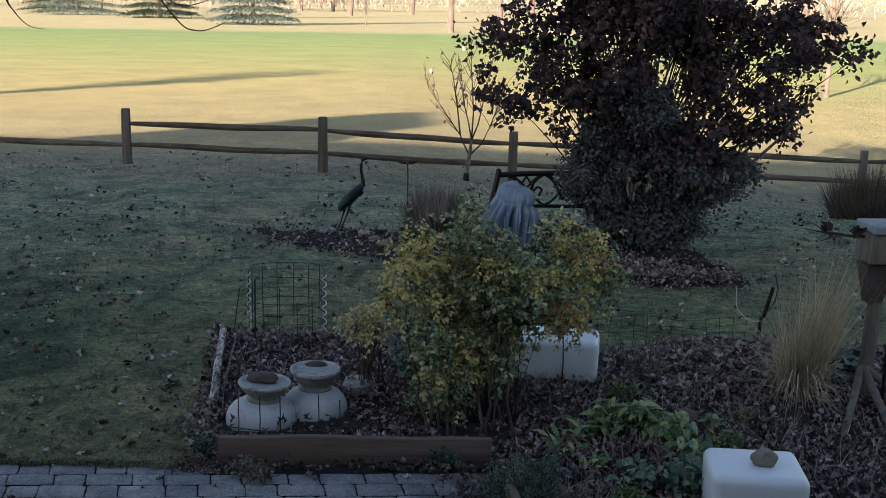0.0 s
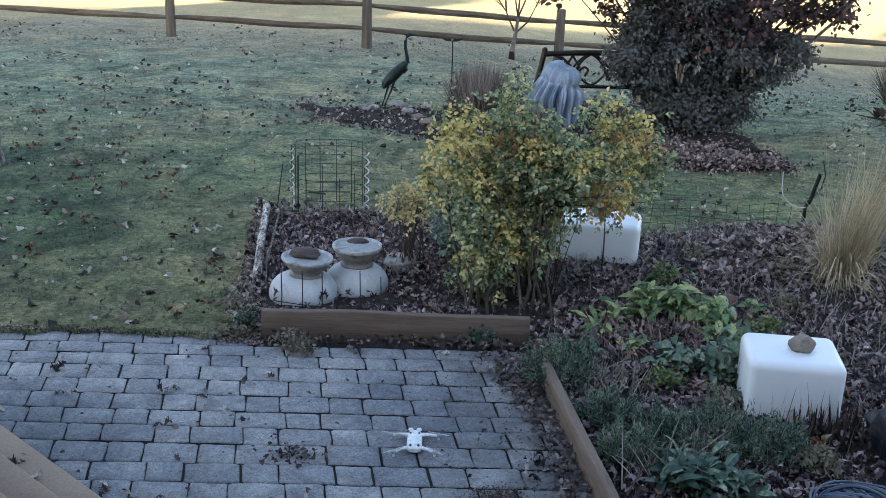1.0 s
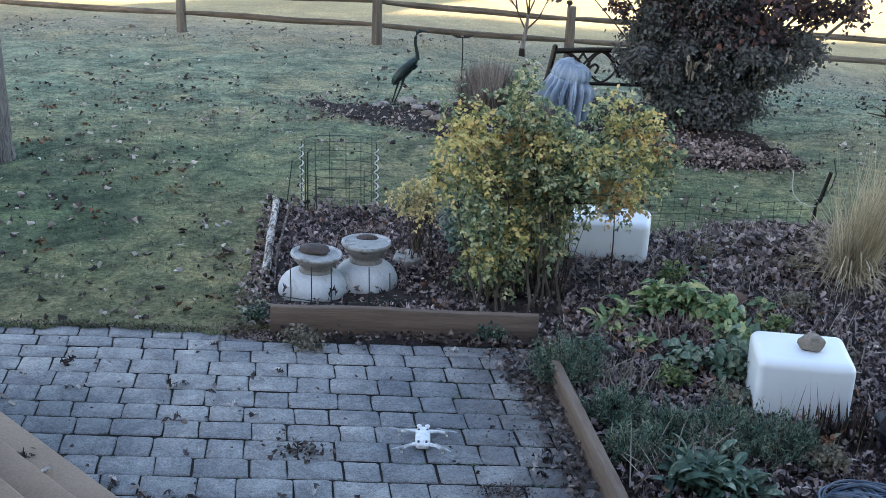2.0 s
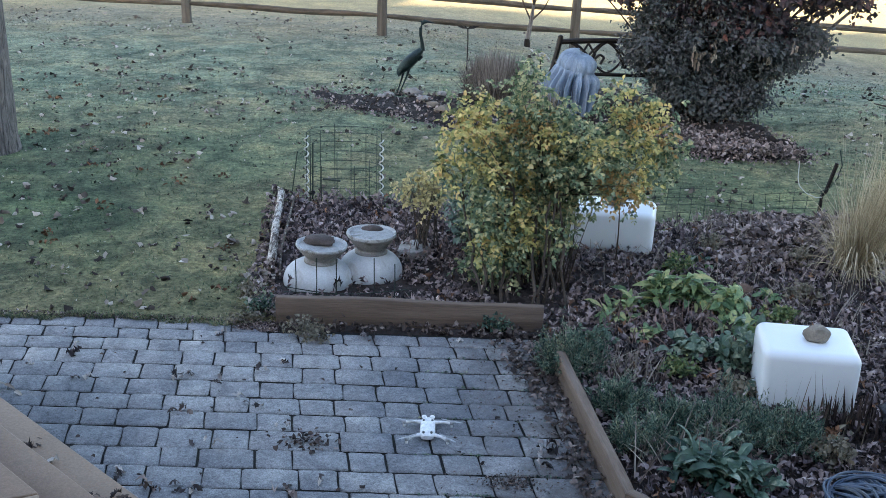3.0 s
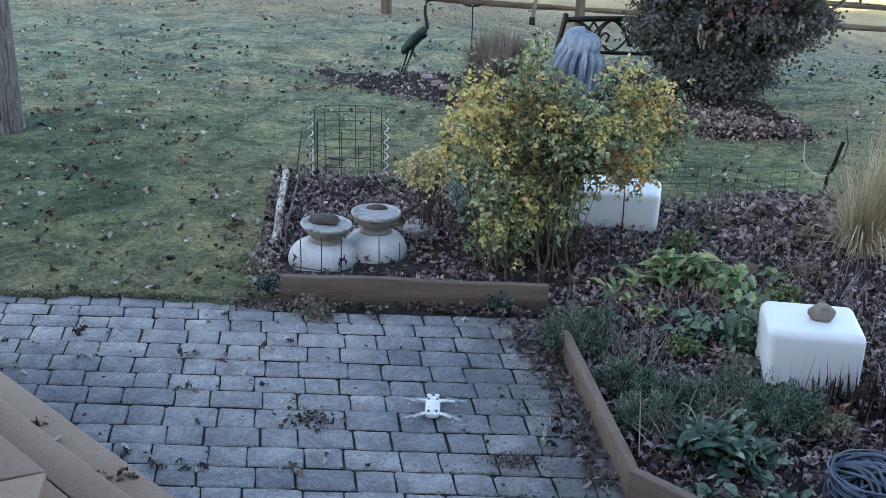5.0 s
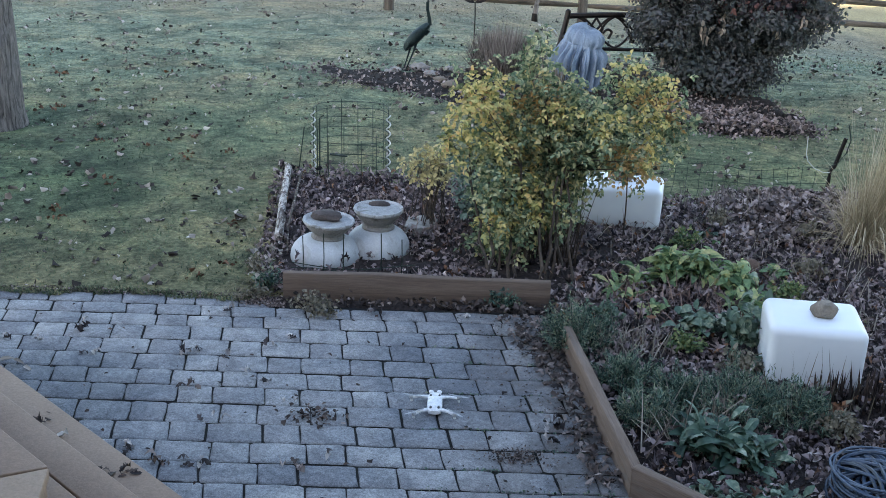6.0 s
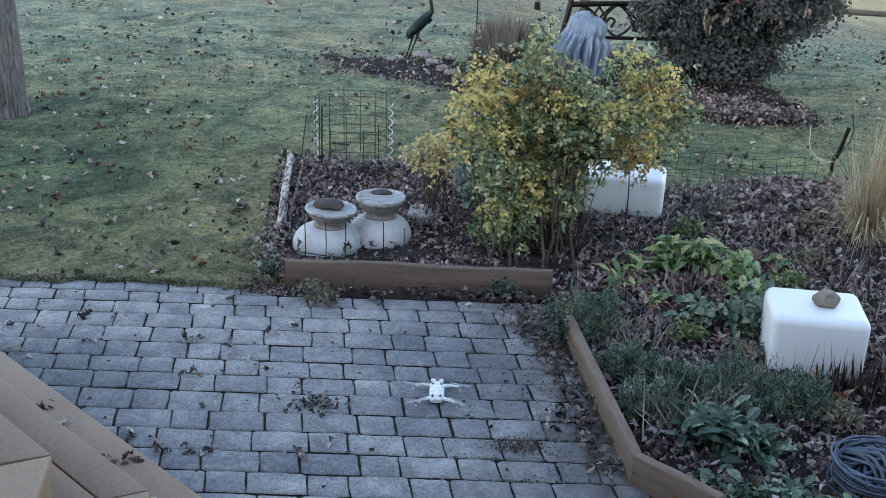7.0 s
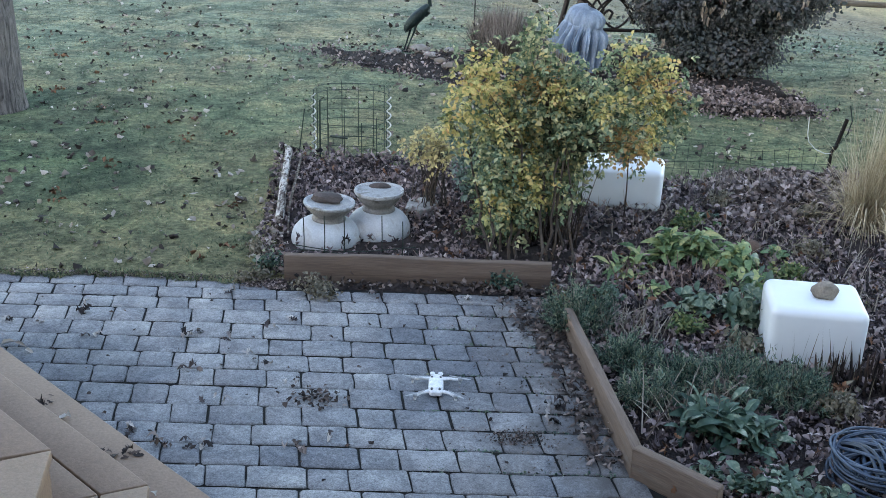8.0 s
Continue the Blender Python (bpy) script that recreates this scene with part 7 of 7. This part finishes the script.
x, y = scatter([(-3.4, 5.21), (-0.87, 5.19), (-0.87, 5.13), (-3.4, 5.14)], 1500)
lying_leaves("edge_soil_bits", x, y, 0.003 + rng.uniform(0, 0.01, len(x)), 0.009, DRIFTLEAF, "crumbs of soil and leaf along the patio edge", 0.6)

x, y = scatter([(-1.06, 5.17), (-0.84, 5.16), (-0.84, 5.05), (-1.06, 5.07)], 700)
lying_leaves("corner_soil_bits", x, y, -0.012 + rng.uniform(0, 0.014, len(x)), 0.016, HEAPLEAF, "crumbs of soil and leaf at the end of the board", 0.6)
x, y = scatter([(-1.12, 5.85), (-0.95, 5.85), (-0.88, 5.2), (-1.0, 5.15), (-1.1, 5.4)], 60)
lying_leaves("pale_leaves", x, y, ground_z(x, y) + 0.03 + rng.uniform(0, 0.03, len(x)), 0.04, PALELEAF, "pale dry leaves caught at the bed corner", 0.5)

# ---- pavers ----
LW, SW, JT = 0.2215, 0.15, 0.0065
SKEW = math.tan(radians(9))
ROW_EDGES = [5.165, 5.045, 4.925, 4.793, 4.643, 4.489, 4.338, 4.198, 4.052, 3.892, 3.744, 3.596, 3.455, 3.318]
ROW_EDGES += [3.318 - 0.1475 * k for k in range(1, 13)]
L_START = [-1.671, -1.465, -1.653, -1.456, -1.612, -1.41, -1.583, -1.372, -1.529, -1.33, -1.505, -1.668, -1.471, -1.63, -1.43, -1.59, -1.40]


def paver_mesh(w, d, seed):
    """A tumbled paver: knocked corners and wavering edges, its ends square to the skewed side board."""
    r = random.Random(seed)
    cuts = [r.uniform(0.004, 0.0125) for _ in range(4)]
    jog = [(r.uniform(-0.003, 0.003), r.uniform(-0.003, 0.003)) for _ in range(12)]
    def ring(ins, z, wob):
        a, b2 = w / 2 - ins, d / 2 - ins
        c0, c1, c2, c3 = cuts
        pts = [(-a + c0, -b2), (0, -b2), (a - c1, -b2), (a, -b2 + c1 * 0.8), (a, 0), (a, b2 - c2 * 0.8), (a - c2, b2), (0, b2), (-a + c3, b2), (-a, b2 - c3 * 0.8), (-a, 0), (-a, -b2 + c0 * 0.8)]
        return [(x - SKEW * y + j[0] + r.uniform(-wob, wob), y + j[1] + r.uniform(-wob, wob), z + r.uniform(-0.001, 0.001)) for (x, y), j in zip(pts, jog)]
    v = ring(0.0, -0.045, 0.0) + ring(0.0, -0.0055, 0.001) + ring(0.0065, 0.0, 0.0015)
    f = [(12 * i + k, 12 * i + (k + 1) % 12, 12 * i + 12 + (k + 1) % 12, 12 * i + 12 + k) for i in range(2) for k in range(12)] + [tuple(range(24, 36))]
    me = Shape().add(v, f).mesh("paver", PAVER, True)
    me.materials.append(SAND)
    me.polygons.foreach_set("material_index", [1 if p.index < 12 else 0 for p in me.polygons])
    return me


L_START += [-1.57 + 0.17 * (k % 2) + 0.02 * k for k in range(8)]
KINDS = {True: [paver_mesh(LW - JT, 0.148 - JT, i) for i in range(12)], False: [paver_mesh(SW - JT, 0.148 - JT, 20 + i) for i in range(12)]}
pr = random.Random(5)
for row, start in enumerate(L_START):
    yc = (ROW_EDGES[row] + ROW_EDGES[row + 1]) / 2
    deep = (ROW_EDGES[row] - ROW_EDGES[row + 1] - JT) / (0.148 - JT)
    x = start - 0.3715 * 6
    big = True
    while x < 1.3:
        w = LW if big else SW
        xc = x + w / 2
        right = 0.53 + 0.135 * (4.6 - yc) if yc > 3.46 else 0.66 + (3.46 - yc) * 1.0
        upper_ok = not (row == 0 and xc > -0.9)
        step_line = 0.68 * xc + 0.73 * yc > 1.5 or xc > -0.72 + (2.883 - yc) * 0.1726
        room = min(1.0, (right - x) / w)
        if room > 0.3 and upper_ok and xc > -3.4 and step_line:
            bend = 0.004 * math.sin(xc * 2.2 + row * 0.9)
            ob = new("paver", KINDS[big][pr.randrange(12)])
            ob.parent = patio
            ob.matrix_basis = pose(x + w * room / 2, yc + bend, pr.uniform(-0.0022, 0.0022), pr.uniform(-0.6, 0.6), pr.uniform(-0.7, 0.7), pr.uniform(-0.8, 0.8) + pr.choice((0, 180))) @ Matrix.Diagonal((room, deep, 1, 1))
        x += w
        big = not big

# moss and dirt in the damp joints along the side board
jx, jr = rng.uniform(-0.1, 0.62, 900), rng.integers(3, 13, 900)
jy = np.array(ROW_EDGES)[jr] + rng.normal(0, 0.006, 900)
k = (jx < 0.5 + 0.135 * (4.6 - jy)) & (np.array([noise.noise((a * 6, b * 6, 5.0)) for a, b in zip(jx, jy)]) > -0.05)
lying_leaves("joint_moss", jx[k], jy[k], np.full(k.sum(), -0.002), 0.011, FEATHER, "dull green moss in the joints of the pavers", 0.6, 0.8)
jx, jy = 0.272 + rng.normal(0, 0.06, 420), 3.691 + rng.normal(0, 0.03, 420)
lying_leaves("patio_dirt", jx, jy, 0.002 + rng.uniform(0, 0.005, 420), 0.01, DRIFTLEAF, "patch of dirt and crumbled leaf on the pavers", 0.3, 0.6)
